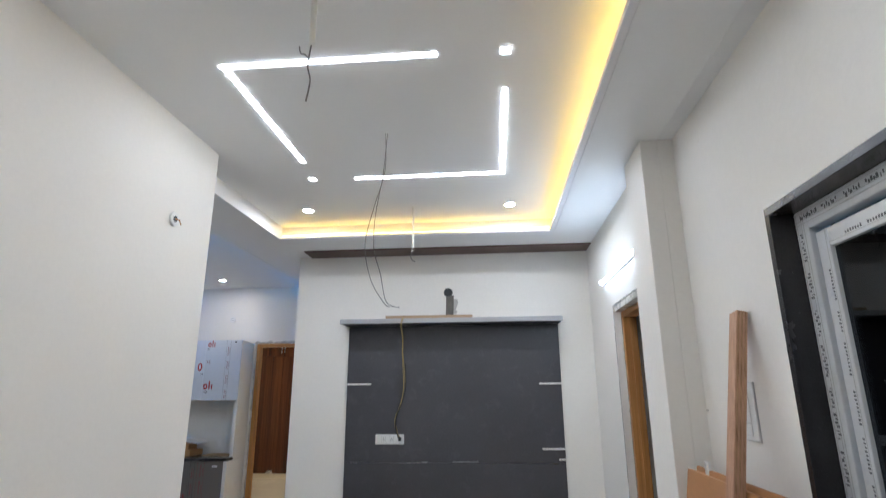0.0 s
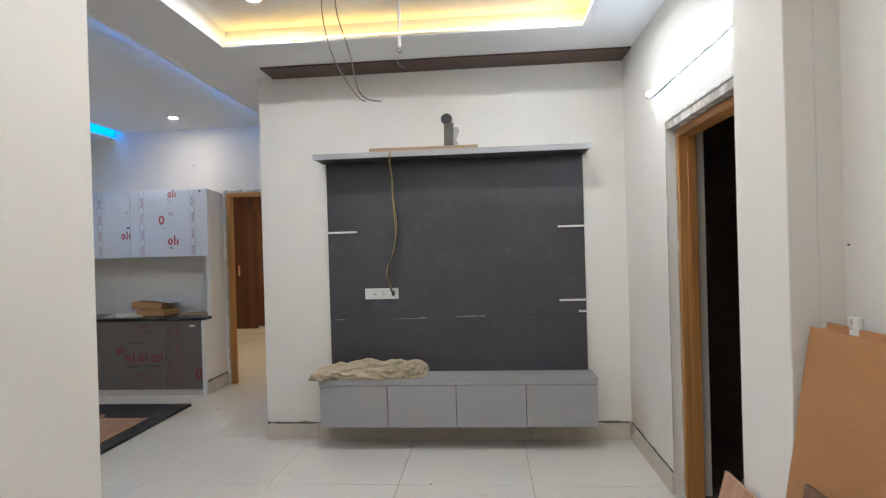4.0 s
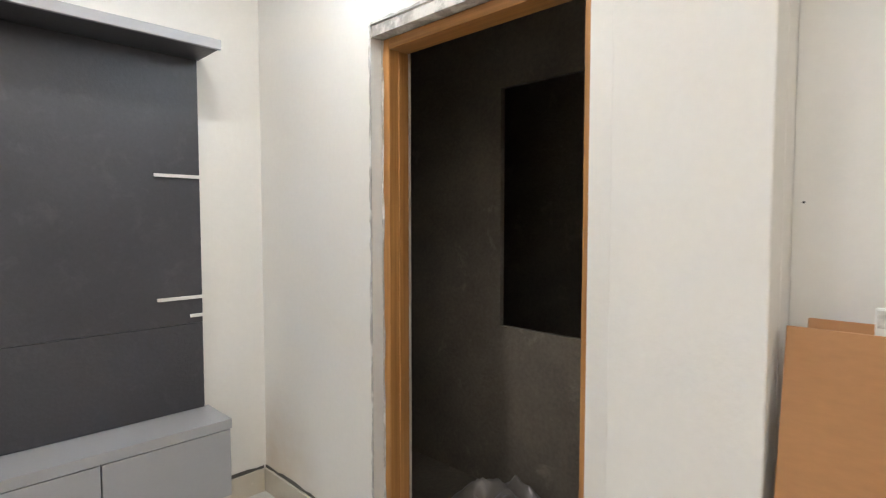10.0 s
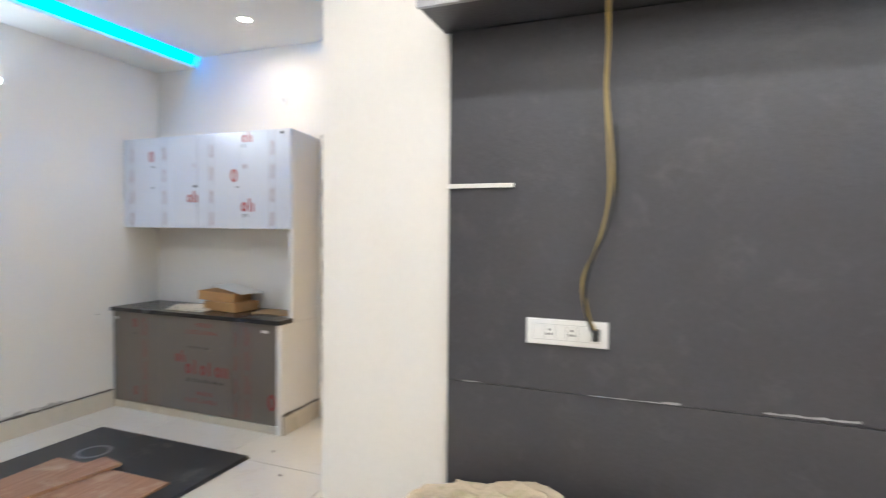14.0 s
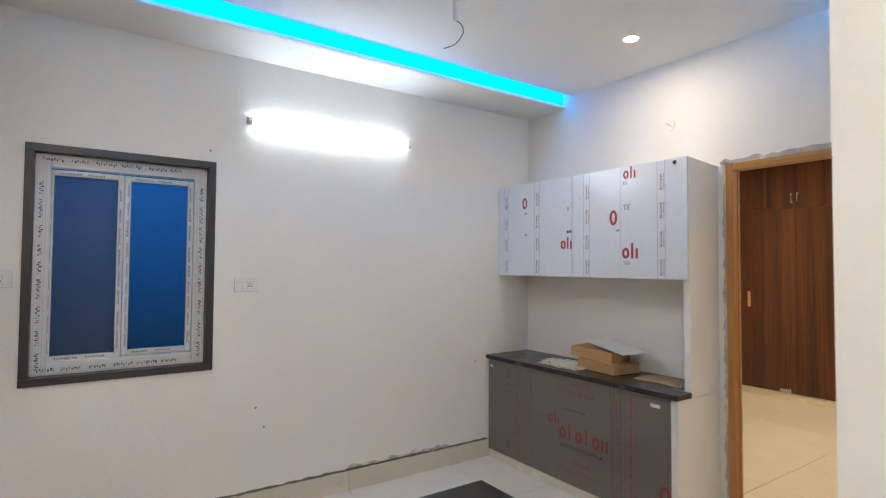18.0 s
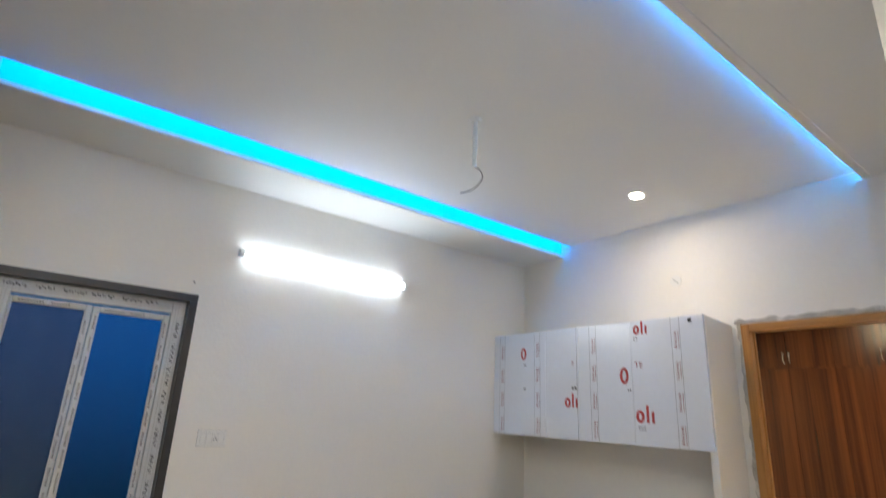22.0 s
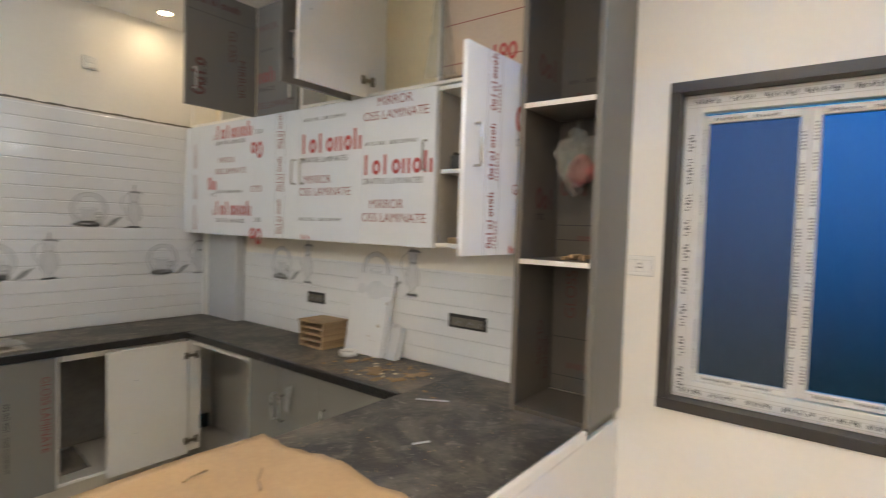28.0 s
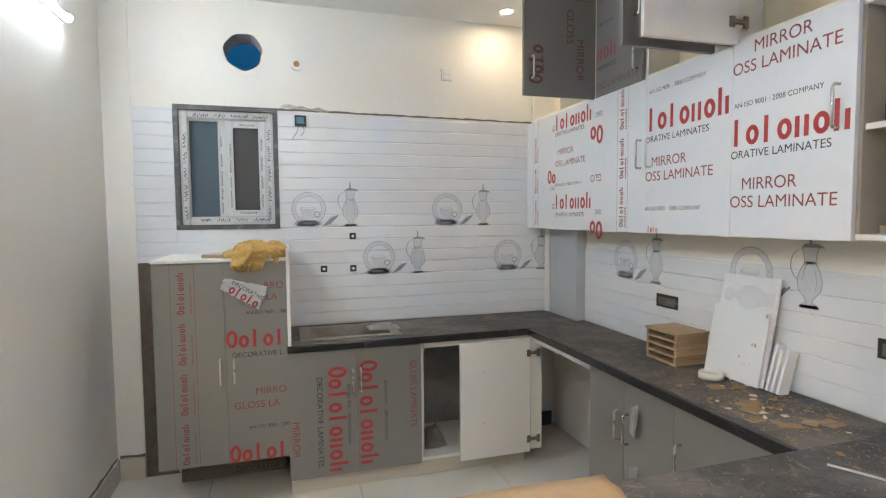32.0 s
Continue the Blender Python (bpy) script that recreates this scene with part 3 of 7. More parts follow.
ragged("filler_smear", (XL, 4.9, 0.137), (XL, 5.7, 0.137), (0, 0, 1), (1, 0, 0), 0.004, 0.035, "plaster", 9, None)
tagged(bpy.data.objects["filler_smear"], "grey filler smeared above the skirting", "filler", kind="structure")


# coves: a lip, and a lit LED strip behind it
def cove(name, lip, strip, mat, label):
    c = thing(name, (lip[0], lip[2], lip[4]), label, "cove light")
    boxpart("lip", lip, "ceiling", c, bev=0.002)
    boxpart("led_strip", strip, mat, c, "lit LED strip", bev=0.0)
    return c


cove("cove_light", (-1.38, 0.915, 4.225, 4.2585, ZL, ZL + 0.022), (-1.36, 0.875, 4.236, 4.246, ZL + 0.0235, ZL + 0.033), "cove_warm", "warm yellow cove light along the far edge of the tray")
cove("cove_light", (0.88, 0.9135, 0.2, 4.222, ZL, ZL + 0.022), (0.891, 0.901, 0.25, 4.2, ZL + 0.0235, ZL + 0.033), "cove_warm", "warm yellow cove light along the side of the tray")
cove("cove_light", (-3.7845, -3.765, 3.054, YB - 0.002, ZD, ZD + 0.020), (-3.708, -3.7005, 3.07, YB - 0.02, ZC + 0.016, ZC + 0.030), "cove_slot", "bright blue cove light above the dining wall")
# Added glowing face: the blue light on the riser put into emission.
boxpart("diffuser", (-3.7846, -3.779, 3.07, YB - 0.004, ZD + 0.0215, ZC + 0.060), "slot_glow", bpy.data.objects["cove_light.002"], "glowing blue face for the light in the slot", 0)
cove("cove_light", (-1.87, -1.8315, 2.84, YB - 0.002, ZL, ZL + 0.010), (-1.852, -1.840, 2.9, YB - 0.02, ZL + 0.0115, ZL + 0.022), "cove_blue", "bright blue cove light beside the dining passage")


# door frames
def door_frame(name, axis, p0, p1, u0, u1, top, w, label):
    d = thing(name, ((p0, u0, 0) if axis == "x" else (u0, p0, 0)), label, "door frame", kind="structure")
    f = lambda a, b, z0, z1: (p0, p1, a, b, z0, z1) if axis == "x" else (a, b, p0, p1, z0, z1)
    boxpart("jamb", f(u0, u0 + w, 0, top), "teak", d, bev=0.004)
    boxpart("jamb", f(u1 - w, u1, 0, top), "teak", d, bev=0.004)
    boxpart("head", f(u0 + w, u1 - w, top - w, top), "teak_y" if axis == "x" else "teak_x", d, bev=0.004)
    boxpart("stop", (p0 + 0.045, p1, u0 + w, u0 + w + 0.006, 0, top - w) if axis == "x" else (u0 + w, u0 + w + 0.006, p0 + 0.045, p1, 0, top - w), "teak", d, bev=0.003)
    boxpart("stop", (p0 + 0.045, p1, u1 - w - 0.006, u1 - w, 0, top - w) if axis == "x" else (u1 - w - 0.006, u1 - w, p0 + 0.045, p1, 0, top - w), "teak", d, bev=0.003)
    return d


d1 = door_frame("door_1", "y", YB - 0.012, YB + 0.055, BD[0] + 0.004, BD[1] - 0.004, 2.07, 0.043, "orange-brown teak frame of the bedroom doorway, no door leaf")
ragged("filler", (BD[0], YB, 0.0), (BD[0], YB, 2.09), (-1, 0, 0), (0, -1, 0), 0.004, 0.022, "plaster", 21, d1, "rough white filler")
ragged("filler", (BD[0] - 0.03, YB, 2.075), (BD[1], YB, 2.075), (0, 0, 1), (0, -1, 0), 0.004, 0.03, "plaster", 22, d1, "rough white filler")
d2 = door_frame("door_2", "x", XR + 0.05, XR + 0.143, RD[0] + 0.004, RD[1] - 0.004, 2.03, 0.041, "orange-brown teak frame of an unfinished doorway")
boxpart("reveal_filler", (XR + 0.004, XR + 0.060, RD[0] + 0.002, RD[1] - 0.002, 2.032, 2.073), "plaster", d2, "raw grey plaster over the frame")
ragged("filler", (XR, RD[1] - 0.002, 0.0), (XR, RD[1] - 0.002, 2.075), (0, 1, 0), (-1, 0, 0), 0.0, 0.014, "plaster", 23, d2, "rough white filler")
ragged("filler", (XR, RD[0], 2.075), (XR, RD[1], 2.075), (0, 0, 1), (-1, 0, 0), 0.0, 0.012, "plaster", 24, d2, "rough white filler")
ragged("filler", (XR + 0.049, RD[1] - 0.006, 0.02), (XR + 0.049, RD[1] - 0.006, 2.03), (0, -1, 0), (-1, 0, 0), 0.0, 0.014, "plaster", 25, d2, "rough white filler on the frame", 0.08)


# windows
def window(name, axis, face, inward, u0, u1, z0, z1, sur, depth, frame_w, sash, panes, label, sur_mat="surround"):
    """A granite-lined opening with a white sliding frame. inward: the side of the room. panes: (u0, u1, z0, z1, material)."""
    win = thing(name, ((face, u0, z0) if axis == "x" else (u0, face, z0)), label, "window", kind="structure")

    def f(d0, d1, a, b, c, d):
        lo, hi = sorted((face + inward * d0, face + inward * d1))
        return (lo, hi, a, b, c, d) if axis == "x" else (a, b, lo, hi, c, d)

    e = 0.008
    boxpart("surround", f(-depth - 0.06, e, u0, u0 + sur, z0 + sur, z1 - sur), sur_mat, win)
    boxpart("surround", f(-depth - 0.06, e, u1 - sur, u1, z0 + sur, z1 - sur), sur_mat, win)
    boxpart("surround", f(-depth - 0.06, e, u0, u1, z1 - sur, z1), sur_mat, win)
    boxpart("sill", f(-depth - 0.06, e + 0.004, u0, u1, z0, z0 + sur), sur_mat, win)
    a, b, c, d = u0 + sur, u1 - sur, z0 + sur, z1 - sur
    for bb in ((a, a + frame_w, c, d), (b - frame_w, b, c, d), (a + frame_w, b - frame_w, c, c + frame_w), (a + frame_w, b - frame_w, d - frame_w, d)):
        boxpart("window_frame", f(-depth - 0.05, -depth, *bb), "upvc", win, bev=0.004)
    rnd = random.Random(name)
    for p, q, r, s, mat, back in panes:
        for bb in ((p - sash, p, r - sash, s + sash), (q, q + sash, r - sash, s + sash), (p, q, r - sash, r), (p, q, s, s + sash)):
            boxpart("sash", f(-depth - 0.04 - back, -depth - 0.008 - back, *bb), "upvc", win, bev=0.004)
        boxpart("pane", f(-depth - 0.028 - back, -depth - 0.022 - back, p, q, r, s), mat, win, "tinted glass pane", bev=0).visible_shadow = False
    # faint printed marks on the protective film of the profile
    bm = bmesh.new()
    for side in range(4):
        v = (c if side < 2 else a) + 0.03
        while v < (d if side < 2 else b) - 0.12:
            n = rnd.randint(6, 9)
            for k in range(n):
                w = rnd.uniform(0.003, 0.009)
                o, t = v + k * 0.011, rnd.uniform(0.008, 0.015)
                m = 0.018 + 0.006 * (k % 2)
                q = [(a + m, a + m + t, o, o + w), (b - m - t, b - m, o, o + w), (o, o + w, c + m, c + m + t), (o, o + w, d - m - t, d - m)][side]
                box(bm, *f(-depth - 0.001, -depth + 0.0008, *q))
            v += n * 0.011 + rnd.uniform(0.012, 0.035)
    for p, q, r, s, mat, back in panes:
        for side in range(4):
            v = (r if side < 2 else p) + 0.02
            while v < (s if side < 2 else q) - 0.08:
                n = rnd.randint(6, 9)
                for k in range(n):
                    o, t = v + k * 0.011, rnd.uniform(0.006, 0.010)
                    m = sash * 0.3
                    g = [(p - m - t, p - m, o, o + 0.006), (q + m, q + m + t, o, o + 0.006), (o, o + 0.006, r - m - t, r - m), (o, o + 0.006, s + m, s + m + t)][side]
                    box(bm, *f(-depth - 0.009 - back, -depth - 0.0072 - back, *g))
                v += n * 0.011 + rnd.uniform(0.012, 0.04)
    part("film_print", bm, "faint_print", win, "small grey printed marks on the protective film").data.name = "film print"
    # profile edges: their shade drawn as thin grey lines
    bm = bmesh.new()
    for k, o in enumerate((0.010, 0.034, 0.046)):
        for q in ((a + o, a + o + 0.002, c, d), (b - o - 0.002, b - o, c, d), (a, b, c + o, c + o + 0.002), (a, b, d - o - 0.002, d - o)):
            box(bm, *f(-depth - 0.001, -depth + 0.0006 + 0.0001 * k, *q))
    for p, q, r, s, mat, back in panes:
        for g in ((p - sash * 0.25, p - sash * 0.25 + 0.002, r - sash, s + sash), (q + sash * 0.2, q + sash * 0.2 + 0.002, r - sash, s + sash), (p, q, r - sash * 0.25, r - sash * 0.25 + 0.002), (p, q, s + sash * 0.2, s + sash * 0.2 + 0.002)):
            box(bm, *f(-depth - 0.009 - back, -depth - 0.0073 - back, *g))
    part("profile_groove", bm, "plate_gap", win, "grey lines for the shade along the profile edges")
    return win


window("window_1", "x", XL, 1, *DW, 0.038, 0.055, 0.066, 0.029,
       [(3.301, 3.578, 0.998, 1.915, "glass_grey", 0.014), (3.638, 3.918, 1.008, 1.912, "glass_blue", 0.0)], "white sliding window in a dark granite surround, dusk behind")
window("window_2", "y", YS, 1, *KW, 0.028, 0.015, 0.042, 0.044,
       [(-2.198, -2.056, 1.550, 2.038, "glass_brown", 0.0), (-1.968, -1.812, 1.512, 2.076, "glass_frost", 0.034)], "small white sliding kitchen window, half open", "surround_dusty")
window("window_3", "x", XW, -1, *LW, 0.03, 0.07, 0.07, 0.06,
       [(0.82, 1.21, 1.12, 1.90, "glass_dark", 0.014), (1.325, 1.71, 1.12, 1.90, "glass_dark", 0.0)], "white sliding window in a deep black granite surround", "granite")

# round duct hole in the sink wall
bm = bmesh.new()
cx, cz, hx, hz, R = -2.13, 2.479, 0.115, 0.114, 0.107
rings = []
for k in range(32):
    a = 2 * math.pi * k / 32
    s = 1 / max(abs(math.cos(a)), abs(math.sin(a)))
    rr = R * (1 + 0.03 * math.sin(3 * a + 1) + 0.025 * math.sin(7 * a))
    o = (cx + hx * s * math.cos(a), cz + hz * s * math.sin(a))
    i = (cx + rr * math.cos(a), cz + rr * math.sin(a))
    rings.append([bm.verts.new((o[0], YS, o[1])), bm.verts.new((i[0], YS, i[1])), bm.verts.new((i[0], YS - 0.2, i[1]))])
lining = bmesh.new()
for k in range(32):
    a, b = rings[k], rings[(k + 1) % 32]
    bm.faces.new((a[0], a[1], b[1], b[0]))
    lining.faces.new([lining.verts.new(p.co) for p in (a[1], a[2], b[2], b[1])])
for a in rings:
    bm.verts.remove(a[2])
# Lining greyer than the wall: the hole's inner shade put into the colour.
tagged(part("duct_lining", lining, "duct_grey"), "grey lining for the shade inside the duct hole", "duct lining", kind="structure")
tagged(part("wall_duct_hole", bm, "wall"), "rough round duct hole through the cream wall", "duct hole", kind="structure")

# ---- lamps ----
def tube_light(a, b, nrm, label):
    """A batten with a lit tube in front of it and two end caps."""
    a, b, nrm = Vector(a), Vector(b), Vector(nrm)
    d = (b - a).normalized()
    t = thing("tube_light", a, label, "tube light")
    up, bm = Vector((0, 0, 0.016)), bmesh.new()
    lo, hi = [Vector(map(f, zip(a - up, b + up, a - up + nrm * 0.022, b + up + nrm * 0.022))) for f in (min, max)]
    part("batten", box(bm, lo.x, hi.x, lo.y, hi.y, lo.z, hi.z, 0.003), "plastic", t)
    bm, side = bmesh.new(), d.cross(nrm)
    p, q, n = a + d * 0.03 + nrm * 0.023, b - d * 0.03 + nrm * 0.023, 14
    arc = [math.pi * (k / n - 0.5) * 0.98 for k in range(n + 1)]
    rows = [[bm.verts.new(e + nrm * 0.011 * math.cos(w) + side * 0.0165 * math.sin(w)) for w in arc] for e in (p, q)]
    for k in range(n):
        bm.faces.new((rows[0][k], rows[0][k + 1], rows[1][k + 1], rows[1][k]))
    bm.faces.new(rows[0])
    bm.faces.new(rows[1])
    bmesh.ops.recalc_face_normals(bm, faces=bm.faces)
    part("tube", bm, "tube_glow", t, "glowing white tube")
    for p, s in ((a, 1), (b, -1)):
        part("end_cap", cyl(bmesh.new(), p + nrm * 0.03, p + d * s * 0.03 + nrm * 0.03, 0.021, 16), "plastic", t)


tube_light((XL, 4.215, 2.322), (XL, 5.335, 2.322), (1, 0, 0), "lit white tube light on the dining wall")
tube_light((XR, 4.19, 2.285), (XR, 3.0, 2.285), (-1, 0, 0), "lit white tube light over the unfinished doorway")
tube_light((XK, 0.55, 2.42), (XK, 1.70, 2.42), (-1, 0, 0), "lit white tube light on the kitchen partition")


def downlight(x, y, z, mat, label, r=0.037):
    t = thing("downlight", (x, y, z), label, "downlight", "recessed ceiling downlights")
    bm = bmesh.new()
    rings = [[bm.verts.new((x + q * math.cos(a), y + q * math.sin(a), z + h)) for a in [2 * math.pi * k / 24 for k in range(24)]]
             for q, h in ((r + 0.012, 0.0), (r + 0.010, -0.006), (r, -0.005), (r - 0.002, -0.001))]
    for p, q in zip(rings, rings[1:]):
        for k in range(24):
            bm.faces.new((p[k], p[(k + 1) % 24], q[(k + 1) % 24], q[k]))
    part("rim", bm, "plastic", t, smooth=True)
    bm = bmesh.new()
    cyl(bm, (x, y, z - 0.0035), (x, y, z - 0.0005), r - 0.003, 24)
    part("lens", bm, mat, t, "glowing round lens")


# The pair at y 0.60 is unseen, added to brighten the near right wall.
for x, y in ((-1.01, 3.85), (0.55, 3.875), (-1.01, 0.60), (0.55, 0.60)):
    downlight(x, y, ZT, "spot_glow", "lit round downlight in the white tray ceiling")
for x, y in ((-2.80, 5.995), (-2.752, 3.415)):
    downlight(x, y, ZC, "spot_warm", "lit warm round downlight in the dining ceiling")
downlight(-3.705, 0.29, ZC, "spot_amber", "lit warm round downlight over the kitchen corner")
for x, y in ((-3.0, 8.6), (-1.7, 8.6)):
    downlight(x, y, 2.72, "spot_bed", "lit warm round downlight in the bedroom ceiling", 0.06)

# L-shaped light profiles set into the tray
W = 0.038
for label, bars in (("lit white L-shaped light profile in the tray ceiling", ((-0.757, 0.193, 1.96, 1.96 + W), (-0.757, -0.757 + W, 1.96 + W, 2.975))),
                    ("lit white L-shaped light profile turned the other way", ((-0.486, 0.502, 3.24, 3.24 + W), (0.502 - W, 0.502, 2.268, 3.24)))):
    t = thing("light_profile", (bars[0][0], bars[0][2], ZT), label, "ceiling light", "L-shaped light profiles")
    for x0, x1, y0, y1 in bars:
        e, g = (0.0, 0.007) if x1 - x0 > y1 - y0 else (0.007, 0.0)
        boxpart("diffuser", (x0 + e, x1 - e, y0 + g, y1 - g, ZT - 0.004, ZT - 0.0005), "profile_glow", t, "glowing white diffuser", bev=0)
for x, y in ((-0.79, 3.225), (0.462, 1.965)):
    tagged(boxpart("square_light", (x, x + W, y, y + W, ZT - 0.005, ZT - 0.0005), "profile_glow", bev=0.001), "small lit square light in the tray ceiling", "ceiling light", "small square lights")


# ---- loose ceiling wires ----
def cable(name, lines, r, mat, label, parts=("cable",)):
    t = thing(name, lines[0][0], label, "cable")
    for k, pts in enumerate(lines):
        part(parts[min(k, len(parts) - 1)], tube_along(bmesh.new(), smooth_line(pts, 6), r, 6), mat, t, smooth=True)
    return t


cable("hanging_wire", [[(-0.16, 2.66, ZT), (-0.155, 2.64, 2.62), (-0.20, 2.60, 2.40), (-0.235, 2.58, 2.20), (-0.20, 2.57, 2.02), (-0.13, 2.56, 1.90), (-0.10, 2.56, 1.875)],
                       [(-0.15, 2.66, ZT), (-0.165, 2.64, 2.60), (-0.19, 2.60, 2.36), (-0.19, 2.58, 2.18), (-0.15, 2.57, 2.04), (-0.115, 2.56, 1.90), (-0.05, 2.56, 1.872)]], 0.0022, "wire", "thin grey twin wire hanging from the tray ceiling")
rod = thing("fan_rod", (-0.18, 3.86, 2.5), "white fan hanger pipe with a loose wire", "fan rod")
part("pipe", cyl(bmesh.new(), (-0.185, 3.86, 2.53), (-0.185, 3.86, ZT), 0.009, 10), "plastic", rod)
part("hook", tube_along(bmesh.new(), smooth_line([(-0.185, 3.86, 2.53), (-0.20, 3.86, 2.515), (-0.185, 3.86, 2.50), (-0.172, 3.86, 2.515)], 5), 0.004, 6), "steel", rod)
part("wire", tube_along(bmesh.new(), smooth_line([(-0.19, 3.86, 2.51), (-0.20, 3.85, 2.46), (-0.19, 3.85, 2.43), (-0.165, 3.85, 2.415)], 5), 0.0025, 6), "wire", rod)
rod = thing("fan_rod", (-0.22, 1.7, 2.5), "white fan hanger pipe with a dark wire", "fan rod")
part("pipe", cyl(bmesh.new(), (-0.213, 1.62, 2.66), (-0.213, 1.62, ZT), 0.011, 10), "plastic", rod)
part("wire", tube_along(bmesh.new(), smooth_line([(-0.213, 1.62, 2.67), (-0.222, 1.62, 2.58), (-0.210, 1.62, 2.52), (-0.22, 1.62, 2.44)], 6), 0.003, 6), "wire", rod)
part("wire", tube_along(bmesh.new(), smooth_line([(-0.213, 1.62, 2.60), (-0.235, 1.62, 2.625), (-0.25, 1.62, 2.63), (-0.258, 1.62, 2.66)], 5), 0.0025, 6), "wire", rod)
rod = thing("fan_rod", (-2.85, 4.76, 2.5), "white fan hanger pipe with a curled wire", "fan rod")
part("pipe", cyl(bmesh.new(), (-2.80, 4.755, 2.545), (-2.80, 4.755, ZC), 0.010, 10), "plastic", rod)
part("collar", cyl(bmesh.new(), (-2.80, 4.755, ZC - 0.012), (-2.80, 4.755, ZC), 0.02, 12, 0.03), "plastic", rod)
part("wire", tube_along(bmesh.new(), smooth_line([(-2.80, 4.755, 2.55), (-2.775, 4.77, 2.525), (-2.775, 4.78, 2.49), (-2.82, 4.77, 2.455), (-2.88, 4.75, 2.45)], 6), 0.003, 6), "wire", rod)


# ---- switch plates ----
def switch_plate(name, axis, face, inward, u0, u1, z0, z1, label, modules=4, mat="plastic", sockets=()):
    t = thing(name, ((face, u0, z0) if axis == "x" else (u0, face, z0)), label, "switch plate")

    def f(d0, d1, a, b, c, d):
        lo, hi = sorted((face + inward * d0, face + inward * d1))
        return (lo, hi, a, b, c, d) if axis == "x" else (a, b, lo, hi, c, d)

    # Grey rim and gaps: shade round plate and rockers put into the colour.
    boxpart("back_box", f(0, 0.004, u0 - 0.001, u1 + 0.001, z0 - 0.002, z1 + 0.001), "plate_gap", t, bev=0)
    boxpart("plate", f(0.0042, 0.009, u0, u1, z0, z1), mat, t, bev=0.002)
    w, h = u1 - u0, z1 - z0
    long = w > h
    for k in range(modules):
        if long:
            a, b = u0 + w * (0.08 + 0.84 * k / modules), u0 + w * (0.08 + 0.84 * (k + 1) / modules)
            q = (a + 0.002, b - 0.002, z0 + h * 0.2, z1 - h * 0.2)
        else:
            a, b = z0 + h * (0.08 + 0.84 * k / modules), z0 + h * (0.08 + 0.84 * (k + 1) / modules)
            q = (u0 + w * 0.2, u1 - w * 0.2, a + 0.002, b - 0.002)
        boxpart("gap", f(0.008, 0.0095, q[0] - 0.0012, q[1] + 0.0012, q[2] - 0.0012, q[3] + 0.0012), "plate_gap", t, bev=0)
        boxpart("rocker", f(0.007, 0.0115, *q), mat, t, bev=0.001)
        if k in sockets:
            for du, dz in ((-0.006, -0.006), (0.006, -0.006), (0, 0.008)):
                cu, cz = (q[0] + q[1]) / 2 + du, (q[2] + q[3]) / 2 + dz
                boxpart("socket_hole", f(0.0112, 0.0122, cu - 0.0032, cu + 0.0032, cz - 0.0032, cz + 0.0032), "dark_plastic", t, bev=0)
    return t


# ---- TV wall ----
tv = thing("tv_unit", (0.03, YT, 0.46), "charcoal laminate TV back panel with pale edge strips", "TV unit")
boxpart("upper_panel", (-0.915, 0.968, YT - 0.022, YT, 0.898, 2.06), "charcoal", tv)
boxpart("lower_panel", (-0.915, 0.968, YT - 0.020, YT, 0.507, 0.896), "charcoal", tv)
for x0, x1, z in ((-0.917, -0.694, 1.549), (0.779, 0.970, 1.546), (0.779, 0.970, 1.014), (0.912, 0.970, 0.932)):
    boxpart("edge_strip", (x0, x1, YT - 0.034, YT - 0.0225, z - 0.007, z + 0.007), "white_lam", tv, "pale laminate edge strip", bev=0.001)
ragged("scuff", (0.02, YT - 0.022, 0.905), (0.24, YT - 0.022, 0.908), (0, 0, 1), (0, -1, 0), 0.002, 0.007, "grey", 31, tv, "pale scuffed glue", 0.02, 0.0012)
ragged("scuff", (-0.45, YT - 0.022, 0.897), (-0.20, YT - 0.022, 0.900), (0, 0, 1), (0, -1, 0), 0.001, 0.003, "grey", 32, tv, "pale scuffed glue", 0.02, 0.0012)
ragged("scuff", (-0.86, YT - 0.022, 0.897), (-0.80, YT - 0.022, 0.899), (0, 0, 1), (0, -1, 0), 0.001, 0.005, "grey", 34, tv, "pale scuffed glue", 0.012, 0.0012)
ragged("scuff", (-0.24, YT - 0.022, 0.900), (-0.19, YT - 0.022, 0.902), (0, 0, 1), (0, -1, 0), 0.002, 0.006, "grey", 35, tv, "pale scuffed glue", 0.01, 0.0012)
shelf = thing("wall_shelf", (0.02, YT, 2.062), "grey laminate shelf over the charcoal TV panel", "shelf")
boxpart("board", (-0.942, 0.983, 4.638, YT, 2.064, 2.098), "charcoal", shelf)
boxpart("front_edge", (-0.945, 0.986, 4.62, 4.637, 2.060, 2.100), "grey", shelf)
bench = thing("tv_cabinet", (0.02, 4.7, 0.18), "grey laminate floating TV cabinet with four flap doors", "cabinet")
# Carcass in charcoal so that the door gaps read as shade.
boxpart("body", (-0.94, 0.988, 4.634, YT, 0.173, 0.46), "charcoal", bench, "carcass darkened for the shade in the door gaps")
boxpart("top", (-0.945, 0.992, 4.61, YT, 0.463, 0.505), "grey", bench)
for i in range(4):
    x = -0.94 + i * 0.482
    boxpart("door", (x + 0.0025, x + 0.4795, 4.612, 4.630, 0.170, 0.460), "grey", bench)
switch_plate("switch_plate", "y", YT - 0.022, -1, -0.644, -0.395, 1.048, 1.127, "white socket plate on the charcoal TV panel", 6, sockets=(1, 3))
